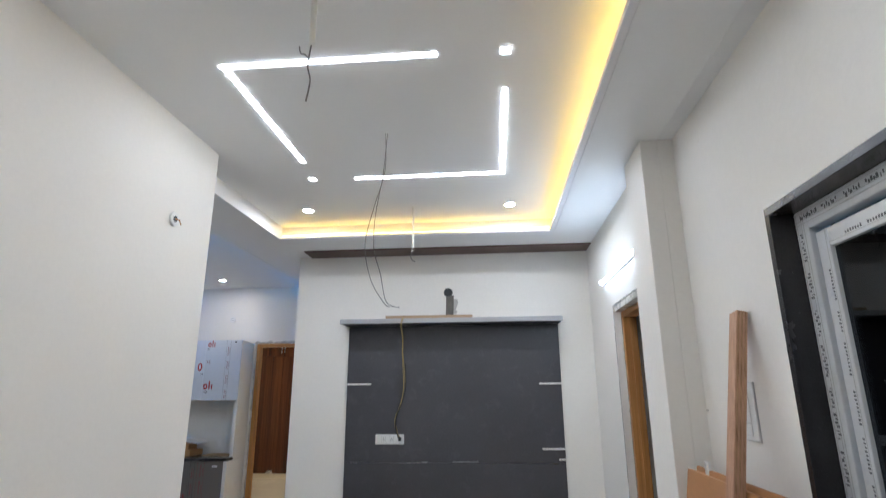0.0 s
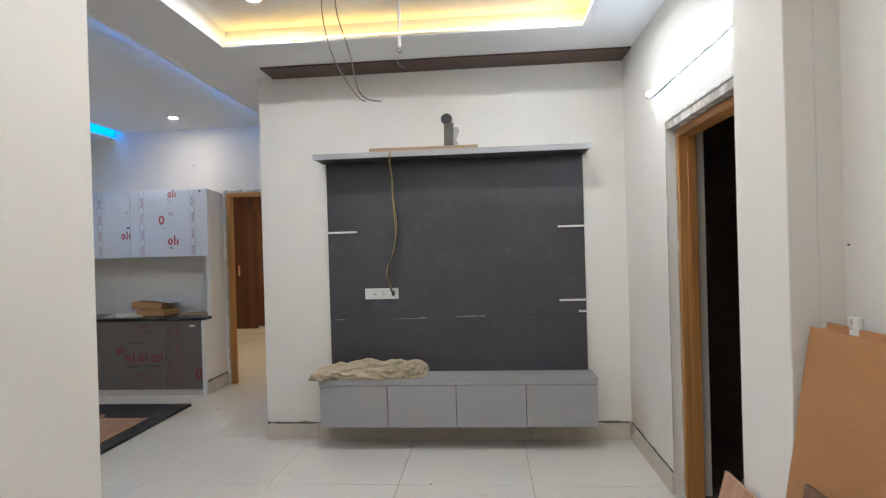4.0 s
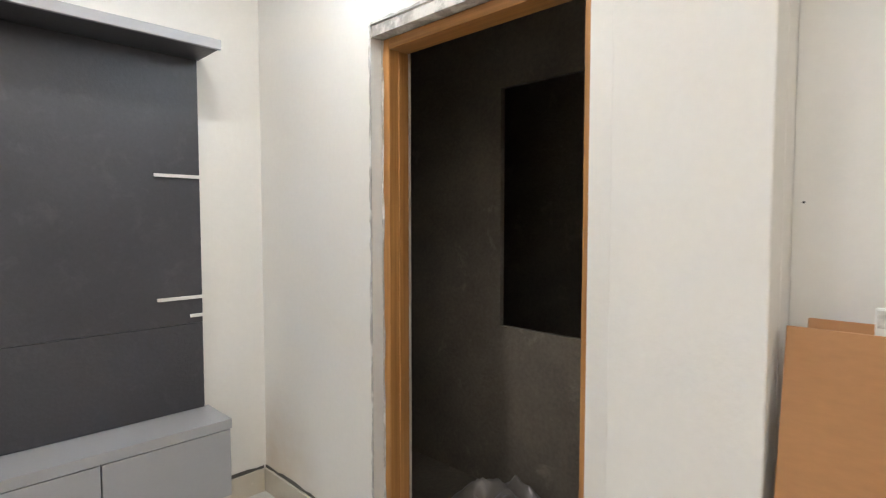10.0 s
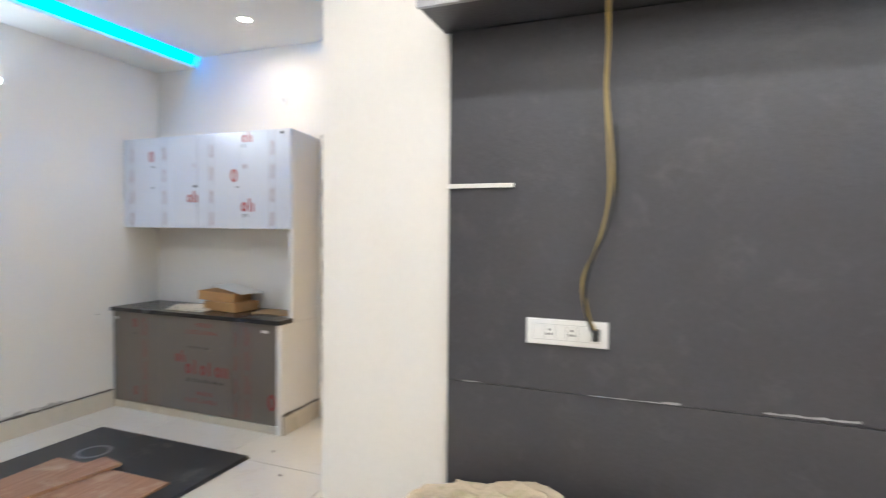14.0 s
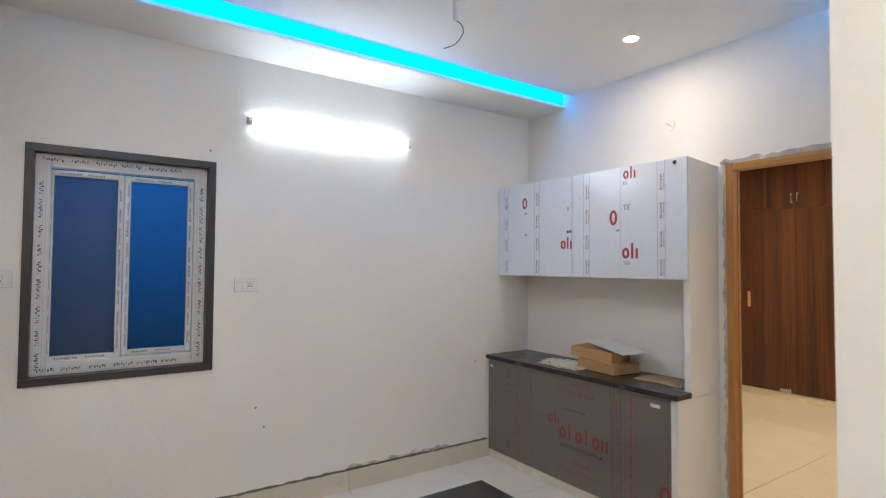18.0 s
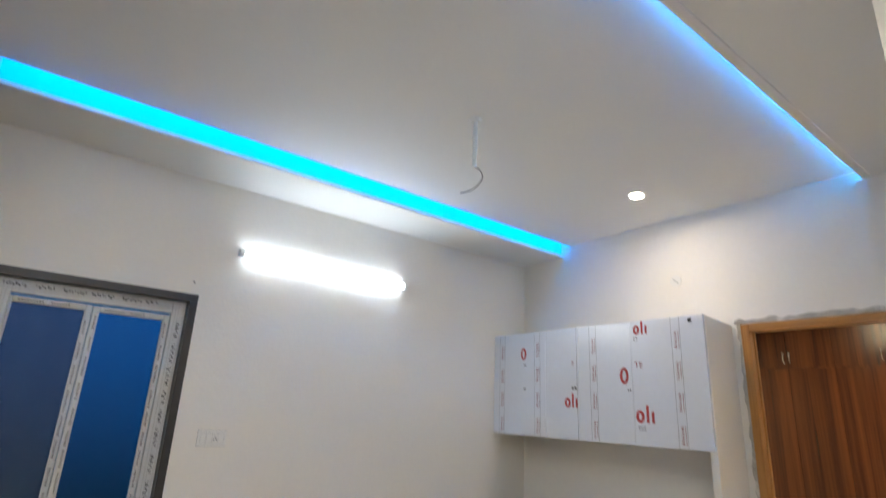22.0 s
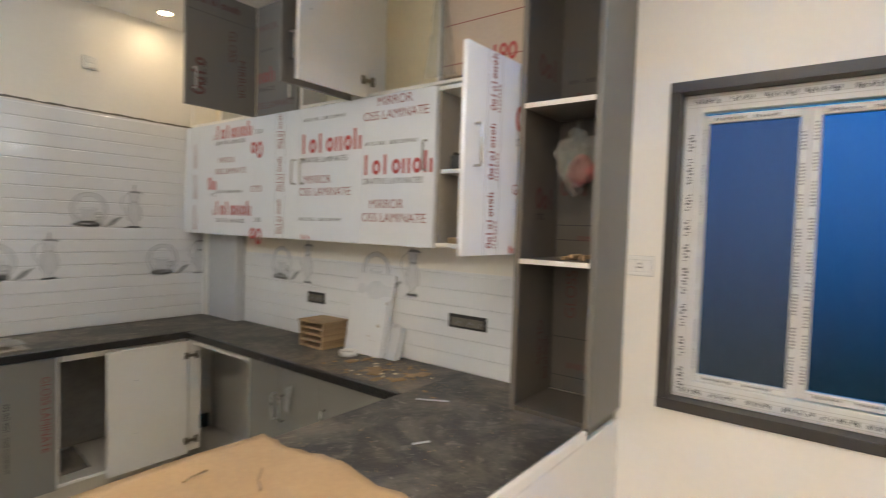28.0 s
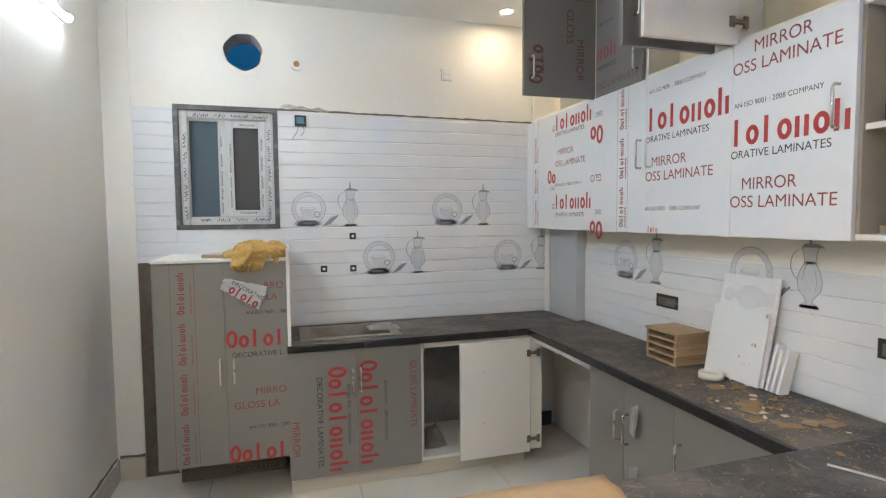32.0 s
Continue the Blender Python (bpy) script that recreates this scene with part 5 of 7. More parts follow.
heap("crumpled_wrapping", -2.98, -2.66, 6.25, 6.42, 0.785, 0.022, 9.2, "chip", "torn brown wrapping lying on the granite counter", "wrapping", 5.0, nx=30, ny=20)
switch_plate("switch_plate", "x", XL, 1, 4.165, 4.305, 1.31, 1.385, "white switch plate beside the dining window", 4, sockets=(2,))
switch_plate("switch_plate", "x", XL, 1, 3.056, 3.152, 1.352, 1.425, "white switch plate between shelf unit and window", 3, sockets=(1,))
switch_plate("switch_plate", "x", XW, -1, 2.165, 2.375, 1.298, 1.508, "white switch plate half hidden behind the plank", 4, sockets=(0, 3))
rs = thing("round_junction_box", (XP, 2.465, 2.33), "round white junction box on the cream partition", "junction box")
part("rim", cyl(bmesh.new(), (XP, 2.465, 2.33), (XP + 0.012, 2.465, 2.33), 0.036, 20), "plastic", rs)
part("opening", cyl(bmesh.new(), (XP + 0.010, 2.465, 2.33), (XP + 0.0135, 2.465, 2.33), 0.017, 16), "dark_plastic", rs, "dark opening")
part("wire", tube_along(bmesh.new(), [(XP + 0.012, 2.465, 2.33), (XP + 0.03, 2.47, 2.325), (XP + 0.04, 2.475, 2.30)], 0.003, 6), "teak", rs)
rs = thing("round_junction_box", (-2.88, YB, 2.375), "round white junction plate over the crockery unit", "junction box")
part("plate", cyl(bmesh.new(), (-2.88, YB - 0.006, 2.375), (-2.88, YB, 2.375), 0.036, 20), "plastic", rs)
for dx, dz in ((-0.012, 0.01), (0.012, -0.01), (0.0, 0.0)):
    part("screw", cyl(bmesh.new(), (-2.88 + dx, YB - 0.008, 2.375 + dz), (-2.88 + dx, YB - 0.005, 2.375 + dz), 0.004, 8), "grey_print", rs)
tagged(part("nail", cyl(bmesh.new(), (XW - 0.006, 2.635, 1.392), (XW, 2.635, 1.392), 0.0025, 8), "dark_plastic"), "small dark nail in the cream wall", "nail")
for y, z in ((4.02, 2.12), (4.3, 0.62), (4.35, 0.5), (5.95, 0.74)):
    tagged(part("wall_speck", cyl(bmesh.new(), (XL, y, z), (XL + 0.002, y, z), 0.006, 6), "plaster_dark"), "small dark speck in the wall paint", "speck", "dark specks on the dining wall", "structure")

# ---- sheets lying on the dining floor ----
mt = thing("laminate_sheets", (-3.2, 4.6, 0), "stack of black laminate sheets lying on the tile floor", "laminate sheet")
for k in range(4):
    b = (-3.79 + 0.005 * k, -2.53 + 0.004 * (k % 2), 3.88 + 0.008 * k, 5.712 - 0.004 * k, 0.001 + 0.006 * k, 0.0055 + 0.006 * k)
    part("sheet", turned(b, 0.002 * (k - 1), (-3.2, 4.5, 0), 0, 0.0), "black_mat", mt)
bm = bmesh.new()
for k in range(28):
    a = 2 * math.pi * k / 28
    b2 = 2 * math.pi * (k + 1) / 28
    q = lambda r, t: bm.verts.new((-3.43 + r * math.cos(t), 5.385 + r * math.sin(t), 0.0249))
    bm.faces.new((q(0.075, a), q(0.10, a), q(0.10, b2), q(0.075, b2)))
part("ring_mark", bm, "grey_print", mt, "pale dusty ring mark")


def flat_board(name, b, ang, mat, label):
    t = thing(name, ((b[0] + b[1]) / 2, (b[2] + b[3]) / 2, b[4]), label, "plywood board")
    c = ((b[0] + b[1]) / 2, (b[2] + b[3]) / 2, b[4])
    part("face", turned(b, ang, c, 0, 0.0015), mat, t)
    h = b[5] - b[4]
    part("ply_layer", turned((b[0] - 0.0006, b[1] + 0.0006, b[2] - 0.0006, b[3] + 0.0006, b[4] + h * 0.4, b[4] + h * 0.6), ang, c, 0, 0.0), "ply_edge", t, "dark middle layer of the board")
    return t


flat_board("plywood_board", (-3.50, -2.635, 3.35, 5.24, 0.026, 0.038), 0.02, "ply_floor", "reddish brown plywood board lying on the black sheets")
pk = flat_board("wooden_plank", (-3.335, -3.165, 4.15, 5.31, 0.039, 0.057), -0.172, "ply_floor", "narrow plywood plank with printed marks lying on top")
fc = Face((-3.32, 4.38, 0.0572), (0.171, 0.985, 0), (0, 0, 1), (-0.985, 0.171, 0))
printed(pk, fc, [("black", "bars", 0.0, -0.02, 0.05, 0, 0.34)])
flat_board("plywood_board", (-3.95, -3.50, 3.16, 3.62, 0.030, 0.045), 0.1, "ply_floor", "square brown plywood piece on the floor")
flat_board("plywood_board", (-4.02, -3.75, 3.40, 3.90, 0.026, 0.029), -0.05, "card", "worn pale board piece on the floor")
flat_board("metal_strip", (-3.66, -3.60, 3.82, 4.30, 0.0385, 0.042), -0.25, "grey", "grey strip lying across the boards")

# ---- bedroom wardrobe ----
wd = thing("wardrobe", (-2.5, 10.2, 0), "dark walnut laminate wardrobe with lofts, filling the bedroom wall", "wardrobe")
boxpart("body", (-4.2, -0.8, 10.0, 10.62, 0.08, 2.72), "wardrobe", wd)
boxpart("plinth", (-4.2, -0.8, 9.995, 10.02, 0, 0.08), "skirting", wd, "cream plinth")
x, x1, k = -4.2, -4.008, 0
while x < -0.85:
    for z0, z1 in ((0.09, 2.145), (2.155, 2.71)):
        d = boxpart("door", (x + 0.0015, x1 - 0.0015, 9.98, 9.998, z0, z1), "wardrobe", wd, bev=0.001)
        if z0 < 1 and k in (0, 4, 6):
            boxpart("handle", (x1 - 0.08, x1 - 0.05, 9.965, 9.98, 1.02, 1.20), "ply", d, "pale wooden handle", 0.004)
        elif z0 > 1:
            hx = x1 - 0.03 if k % 2 else x + 0.03
            handle(d, (hx, 9.98, 2.21), (hx, 9.98, 2.31), (0, -1, 0))
    x, x1, k = x1, min(x1 + 0.435, -0.8), k + 1
boxpart("ledge", (-4.2, -0.8, 9.972, 9.9795, 2.142, 2.158), "wardrobe", wd, "thin ledge under the lofts")
rnd = random.Random(5)
for cx in (-3.75, -2.85, -1.95):
    bm = bmesh.new()
    for k in range(6):
        a = cx + k * 0.020
        box(bm, a, a + 0.009, 9.976, 9.98, 0.085, 0.085 + rnd.uniform(0.015, 0.045))
    part("film_remnant", bm, "plastic", wd, "torn white film remnant along the foot")

# ---- kitchen: worktop ----
ct = thing("worktop", (-3.5, 1.5, 0.79), "dusty black granite worktop running round the kitchen", "worktop")
bm = slab_with_holes(bmesh.new(), "z", 0.792, 0.83, XL + 0.012, -2.335, YS + 0.01, 0.56, [(-2.95, -2.42, 0.15, 0.49)])
part("slab", bm, "granite_dusty", ct)
boxpart("slab", (XL + 0.012, -3.735, 0.562, 2.3155, 0.792, 0.83), "granite_dusty", ct, "", 0)
boxpart("slab", (XL + 0.012, -2.45, 2.316, 3.032, 0.792, 0.83), "granite_dusty", ct, "", 0)
boxpart("nosing", (-3.733, -2.335, 0.562, 0.588, 0.79, 0.8305), "granite", ct, "polished black edge", 0.006)
boxpart("nosing", (-3.733, -3.707, 0.59, 2.3155, 0.79, 0.8305), "granite", ct, "polished black edge", 0.006)
solid("counter_wall", (XL, -2.45, 2.94, 3.05, 0, 0.79), "wall", "cream half wall under the end of the worktop", "wall", "structure", 0.003)
solid("counter_wall_cap", (-3.86, -2.45, 3.0335, 3.05, 0.7915, 0.829), "wall", "cream plaster edge along the worktop", "wall", "structure", 0.003)

sk = thing("kitchen_sink", (-2.68, 0.32, 0.83), "stainless steel sink set into the dusty worktop", "sink")
bm = bmesh.new()
slab_with_holes(bm, "z", 0.8315, 0.836, -2.965, -2.405, 0.135, 0.505, [(-2.91, -2.46, 0.185, 0.455)])
part("rim", bm, "sink_steel", sk, "dusty steel rim")
bm = bmesh.new()
lv = [(-2.91, -2.46, 0.185, 0.455, 0.834), (-2.90, -2.47, 0.195, 0.445, 0.70), (-2.87, -2.50, 0.22, 0.42, 0.68)]
rg = [[bm.verts.new(p) for p in ((a, c, z), (b, c, z), (b, d, z), (a, d, z))] for a, b, c, d, z in lv]
for p, q in zip(rg, rg[1:]):
    for k in range(4):
        bm.faces.new((p[k], p[(k + 1) % 4], q[(k + 1) % 4], q[k]))
bm.faces.new(rg[-1])
part("bowl", bm, "sink_steel", sk, "deep steel bowl")
part("drain", cyl(bmesh.new(), (-2.68, 0.32, 0.6805), (-2.68, 0.32, 0.685), 0.035, 16), "dark_plastic", sk)
heap("wet_rag", -2.98, -2.80, 0.24, 0.38, 0.837, 0.02, 4.4, "torn_dull", "grey crumpled plastic lying on the sink rim", "rag", 5.0, nx=24, ny=24)

# ---- kitchen: sink cabinet run ----
sc = thing("sink_cabinet", (-3.0, 0.4, 0), "base cabinet under the sink with film-covered doors and an open bay", "cabinet")
boxpart("side", (-2.353, -2.335, YS + 0.012, 0.555, 0.1, 0.789), "film_grey", sc)
boxpart("bottom", (-3.72, -2.355, YS + 0.012, 0.555, 0.1, 0.118), "white_lam", sc)
boxpart("divider", (-3.075, -3.057, YS + 0.012, 0.555, 0.12, 0.789), "white_lam", sc)
boxpart("divider", (-3.74, -3.722, YS + 0.012, 0.555, 0.1, 0.789), "white_lam", sc)
# Back sheet coloured dark to give the bay its dark inside.
boxpart("back", (-3.72, -2.355, YS + 0.012, YS + 0.02, 0.12, 0.789), "torn_dull", sc, "dark grey sheet at the back of the open bay")
boxpart("plinth", (-3.72, -2.34, 0.50, 0.52, 0.0, 0.1), "skirting", sc, "cream tile plinth")
boxpart("rail", (-3.72, -3.078, 0.54, 0.556, 0.755, 0.789), "white_lam", sc)
d = boxpart("door", (-2.692, -2.336, 0.558, 0.576, 0.1, 0.786), "film_grey", sc, "door under brownish-grey film", 0.0015)
fr = Face((-2.336, 0.576, 0.1), (-1, 0, 0), (0, 1, 0))
printed(d, fr, [("red", "mark", 0.205, 0.60, 0.10, -90, (0, 9)), ("black", "words", 0.145, 0.55, 0.032, -90, "DECORATIVE LAMINATES"), ("black", "words", 0.305, 0.50, 0.019, -90, "AN ISO 9001 : 2008 COMPANY"), ("dark_red", "words", 0.015, 0.32, 0.04, -90, "MIRROR")])
handle(d, (-2.672, 0.576, 0.55), (-2.672, 0.576, 0.68), (0, 1, 0))
d = boxpart("door", (-3.056, -2.694, 0.558, 0.576, 0.1, 0.786), "film_grey", sc, "door under brownish-grey film", 0.0015)
fr = Face((-2.694, 0.576, 0.1), (-1, 0, 0), (0, 1, 0))
printed(d, fr, [("red", "mark", 0.015, 0.62, 0.10, -90, (0, 9)), ("black", "words", 0.15, 0.50, 0.019, -90, "AN ISO 9001 : 2008 COMPANY"), ("dark_red", "words", 0.30, 0.60, 0.036, -90, "GLOSS LAMINATE")])
handle(d, (-2.715, 0.576, 0.55), (-2.715, 0.576, 0.68), (0, 1, 0))
d = boxpart("open_door", (-3.715, -3.277, 0.592, 0.610, 0.09, 0.776), "white_lam", sc, "open cabinet door showing its white inside", 0.0015)
for x, z in ((-3.42, 0.3), (-3.42, 0.6)):
    part("screw_hole", cyl(bmesh.new(), (x, 0.609, z), (x, 0.6105, z), 0.003, 8), "grey_print", d)
boxpart("corner_post", (-3.795, -3.722, 0.560, 0.600, 0.1, 0.789), "white_lam", sc, "white corner post", 0.0015)
for z in (0.17, 0.69):
    hinge(sc, (-3.725, 0.611, z), (-1, 0, 0), (0, 1, 0))
heap("dark_debris", -3.25, -3.10, 0.2, 0.45, 0.119, 0.09, 2.2, "film_dark", "dark crumpled film lying in the open cabinet bay", "debris", 6.0, nx=24, ny=24)

# ---- kitchen: base cabinets along the window wall ----
rc = thing("base_cabinet", (-3.9, 1.6, 0), "base cabinet with film-covered doors and an open corner bay", "cabinet")
boxpart("side", (XL + 0.012, -3.745, 1.225, 1.243, 0.1, 0.789), "white_lam", rc)
boxpart("bottom", (XL + 0.012, -3.745, 1.225, 2.31, 0.1, 0.118), "white_lam", rc)
boxpart("back", (XL + 0.012, XL + 0.02, 0.59, 2.31, 0.0, 0.789), "wall", rc, "cream wall behind the cabinet")
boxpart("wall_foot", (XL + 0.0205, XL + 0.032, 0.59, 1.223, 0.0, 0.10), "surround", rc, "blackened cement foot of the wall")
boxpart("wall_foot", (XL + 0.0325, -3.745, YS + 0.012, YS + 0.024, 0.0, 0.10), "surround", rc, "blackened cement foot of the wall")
boxpart("plinth", (-3.80, -3.785, 1.225, 2.31, 0.0, 0.1), "skirting", rc)
boxpart("top_rail", (-3.76, -3.738, 0.602, 1.224, 0.755, 0.789), "white_lam", rc)
ys = [1.236, 1.505, 1.812, 2.31]
for k, (a, b) in enumerate(zip(ys, ys[1:])):
    d = boxpart("door", (-3.744, -3.726, a + 0.001, b - 0.001, 0.1, 0.787), "film_grey", rc, "door under brownish-grey film", 0.0015)
    hy = (b - 0.03, a + 0.03, a + 0.04)[k]
    handle(d, (-3.726, hy, 0.52), (-3.726, hy, 0.65), (1, 0, 0))
    if k == 1:
        fc = Face((-3.726, a, 0.1), (0, 1, 0), (1, 0, 0))
        printed(d, fc, [("red", "mark", 0.0, 0.10, 0.11, 0, (5, 9)), ("black", "words", 0.0, 0.05, 0.03, 0, "LAMINATES")])
        for z in (0.66, 0.40):
            bm, n, rows = bmesh.new(), 12, []
            for i in range(n + 1):
                row = []
                for j in range(n + 1):
                    u, v = i / n, j / n
                    w = noise.noise(Vector((u * 4, v * 4, z * 9))) + 0.5 * noise.noise(Vector((u * 9, v * 9, z * 5)))
                    row.append(bm.verts.new((-3.7245 + 0.004 + 0.022 * v * u + 0.010 * w * u + 0.004 * abs(w), a + 0.05 + (0.06 + 0.03 * v) * u * (1 - 0.35 * v) + 0.008 * w, z + 0.03 - 0.11 * v + 0.03 * u * (1 - v) + 0.008 * w)))
                rows.append(row)
            for p, q in zip(rows, rows[1:]):
                for j in range(n):
                    bm.faces.new((p[j], p[j + 1], q[j + 1], q[j]))
            part("torn_film", bm, "torn_dull", d, "torn curling film", True)
solid("peninsula_panel", (-3.72, -2.47, 2.345, 2.36, 0, 0.789), "film_grey", "grey laminate back panel under the worktop end", "panel")
part("black_pipe", tube_along(bmesh.new(), smooth_line([(-4.12, 0.75, 0.16), (-4.05, 0.85, 0.19), (-4.02, 1.0, 0.17), (-4.08, 1.18, 0.2)], 6), 0.022, 8), "dark_plastic", rc, "black drain hose", True)

# ---- kitchen: tall cabinet beside the sink ----
tc = thing("tall_cabinet", (-2.0, 0.4, 0), "tall cabinet wrapped in brownish-grey printed film beside the sink", "cabinet")
boxpart("body", (-2.338, -1.712, YS + 0.012, 0.556, 0.245, 1.28), "film_grey", tc)
boxpart("top", (-2.352, -1.706, YS + 0.012, 0.582, 1.281, 1.297), "white_lam", tc)
# Dark block and strip: shade under and beside the cabinet, made as pieces.
boxpart("base", (-2.31, -1.74, YS + 0.012, 0.20, 0.0, 0.244), "cement", tc, "dark block for the shade under the cabinet")
solid("bare_wall_strip", (-1.703, -1.532, YS + 0.0115, YS + 0.016, 0.0, 1.25), "cement", "dark strip for the shade in the gap beside the tall cabinet", "wall", "structure")
bm = box(bmesh.new(), -2.356, -2.3395, YS + 0.012, 0.60, 0.832, 1.34, 0.0015)
part("side_panel", bm, "white_lam", tc, "white side panel with peeling film")
d = boxpart("door", (-2.034, -1.708, 0.558, 0.576, 0.243, 1.278), "film_grey", tc, "door under brownish-grey film", 0.0015)
fc = Face((-1.708, 0.576, 0.16), (-1, 0, 0), (0, 1, 0))
it = [("dark_red", "line", 0.08, 0.084, 1.03, 0, 0.002), ("dark_red", "line", 0.19, 0.084, 1.03, 0, 0.002)]
for v in (0.10, 0.355, 0.61, 0.865):
    it += [("dark_red", "mark", 0.145, v, 0.036, 90, (0, 9)), ("dark_red", "words", 0.178, v, 0.010, 90, "MIRROR GLOSS LAMINATE")]
printed(d, fc, it)
handle(d, (-2.008, 0.576, 0.66), (-2.008, 0.576, 0.79), (0, 1, 0))
d = boxpart("door", (-2.338, -2.036, 0.558, 0.576, 0.243, 1.278), "film_grey", tc, "door under brownish-grey film", 0.0015)
fc = Face((-2.036, 0.576, 0.16), (-1, 0, 0), (0, 1, 0))
it = []
for v in (0.08, 0.68):
    it += [("red", "mark", 0.0, v, 0.091, 0, (0, 5)), ("black", "words", 0.03, v - 0.05, 0.027, 0, "DECORATIVE L"), ("black", "words", 0.10, v + 0.17, 0.019, 0, "AN ISO 9001 : 200")]
it += [("dark_red", "words", 0.135, 0.43, 0.038, 0, "MIRRO"), ("dark_red", "words", 0.03, 0.36, 0.038, 0, "GLOSS LA"), ("dark_red", "words", 0.19, 0.98, 0.036, 0, "RRO"), ("dark_red", "words", 0.20, 0.92, 0.036, 0, "LA")]
printed(d, fc, it)
handle(d, (-2.075, 0.576, 0.66), (-2.075, 0.576, 0.79), (0, 1, 0))
# a crumpled flap of torn film that hangs on the door
bm, n, rows = bmesh.new(), 16, []
tl, tr, bl, br = Vector((-0.004, 0, 1.202)), Vector((-0.21, 0, 1.150)), Vector((0.015, 0, 1.150)), Vector((-0.165, 0, 1.035))
for i in range(n + 1):
    row = []
    for j in range(n + 1):
        u, v = i / n, j / n
        p = tl.lerp(tr, u).lerp(bl.lerp(br, u), v)
        w = noise.noise(Vector((u * 5, v * 5, 2))) + 0.5 * noise.noise(Vector((u * 11, v * 11, 4)))
        row.append(bm.verts.new((-2.036 + p.x + 0.006 * w, 0.580 + 0.022 * v + 0.010 * w * v + 0.004 * abs(w), p.z + 0.008 * w + (0.012 * noise.noise(Vector((u * 14, 3, 1))) if j == n else 0))))
    rows.append(row)
for p, q in zip(rows, rows[1:]):
    for j in range(n):
        bm.faces.new((p[j], p[j + 1], q[j + 1], q[j]))
tf = part("torn_film", bm, "film_torn", tc, "torn crumpled film with bits of red and black print", smooth=True)
printed(tf, Face((-2.045, 0.612, 1.18), (-1, 0, 0), (0, 1, 0)), [("red", "mark", 0.01, -0.045, 0.05, -35, (1, 6)), ("black", "words", 0.03, -0.005, 0.021, -32, "DECORATIVE")])
bundle("yellow_cloth", [((-2.15, 0.592, 1.302), (0.072, 0.050, 0.058), 0.1), ((-2.22, 0.555, 1.33), (0.085, 0.06, 0.040), 0.2), ((-2.285, 0.54, 1.325), (0.050, 0.07, 0.045), 0.2), ((-2.18, 0.50, 1.33), (0.08, 0.06, 0.045), 0.0), ((-2.09, 0.52, 1.312), (0.045, 0.04, 0.022), 0.0)],
       None, 5.5, "yellow_cloth", "crumpled mustard yellow cloth hanging over the tall cabinet edge", "cloth", 17.0, 0.45, (0.6, 1, 1))
flat = part("wooden_offcut", turned((-2.16, -1.92, 0.40, 0.47, 1.298, 1.31), 0.1, (-2.05, 0.43, 1.3)), "crate")
tagged(flat, "thin pale wooden offcut on the tall cabinet", "offcut")

# ---- kitchen: lower tier of wall cabinets ----
XU, Z0, Z1 = -3.955, 1.42, 2.125
uc = thing("wall_cabinet", (-4.0, 1.3, Z0), "row of wall cabinets under printed white film, one bay open", "cabinet")
boxpart("top", (XL + 0.001, XU - 0.02, YS + 0.012, 2.734, Z1 - 0.018, Z1), "white_lam", uc)
boxpart("bottom", (XL + 0.001, XU - 0.02, YS + 0.012, 2.734, Z0, Z0 + 0.018), "white_lam", uc)
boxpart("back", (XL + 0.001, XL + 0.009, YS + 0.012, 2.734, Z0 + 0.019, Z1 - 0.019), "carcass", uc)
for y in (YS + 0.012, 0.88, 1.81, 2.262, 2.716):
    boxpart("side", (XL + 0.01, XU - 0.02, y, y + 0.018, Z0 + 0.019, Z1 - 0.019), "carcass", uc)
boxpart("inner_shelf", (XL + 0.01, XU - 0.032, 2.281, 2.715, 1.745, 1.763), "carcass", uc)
boxpart("shelf_edge", (XU - 0.0315, XU - 0.030, 2.281, 2.715, 1.745, 1.763), "white_lam", uc, "white shelf edge", 0)
ys = [YS + 0.012, 0.459, 0.879, 1.324, 1.819, 2.272]
H = Z1 - Z0
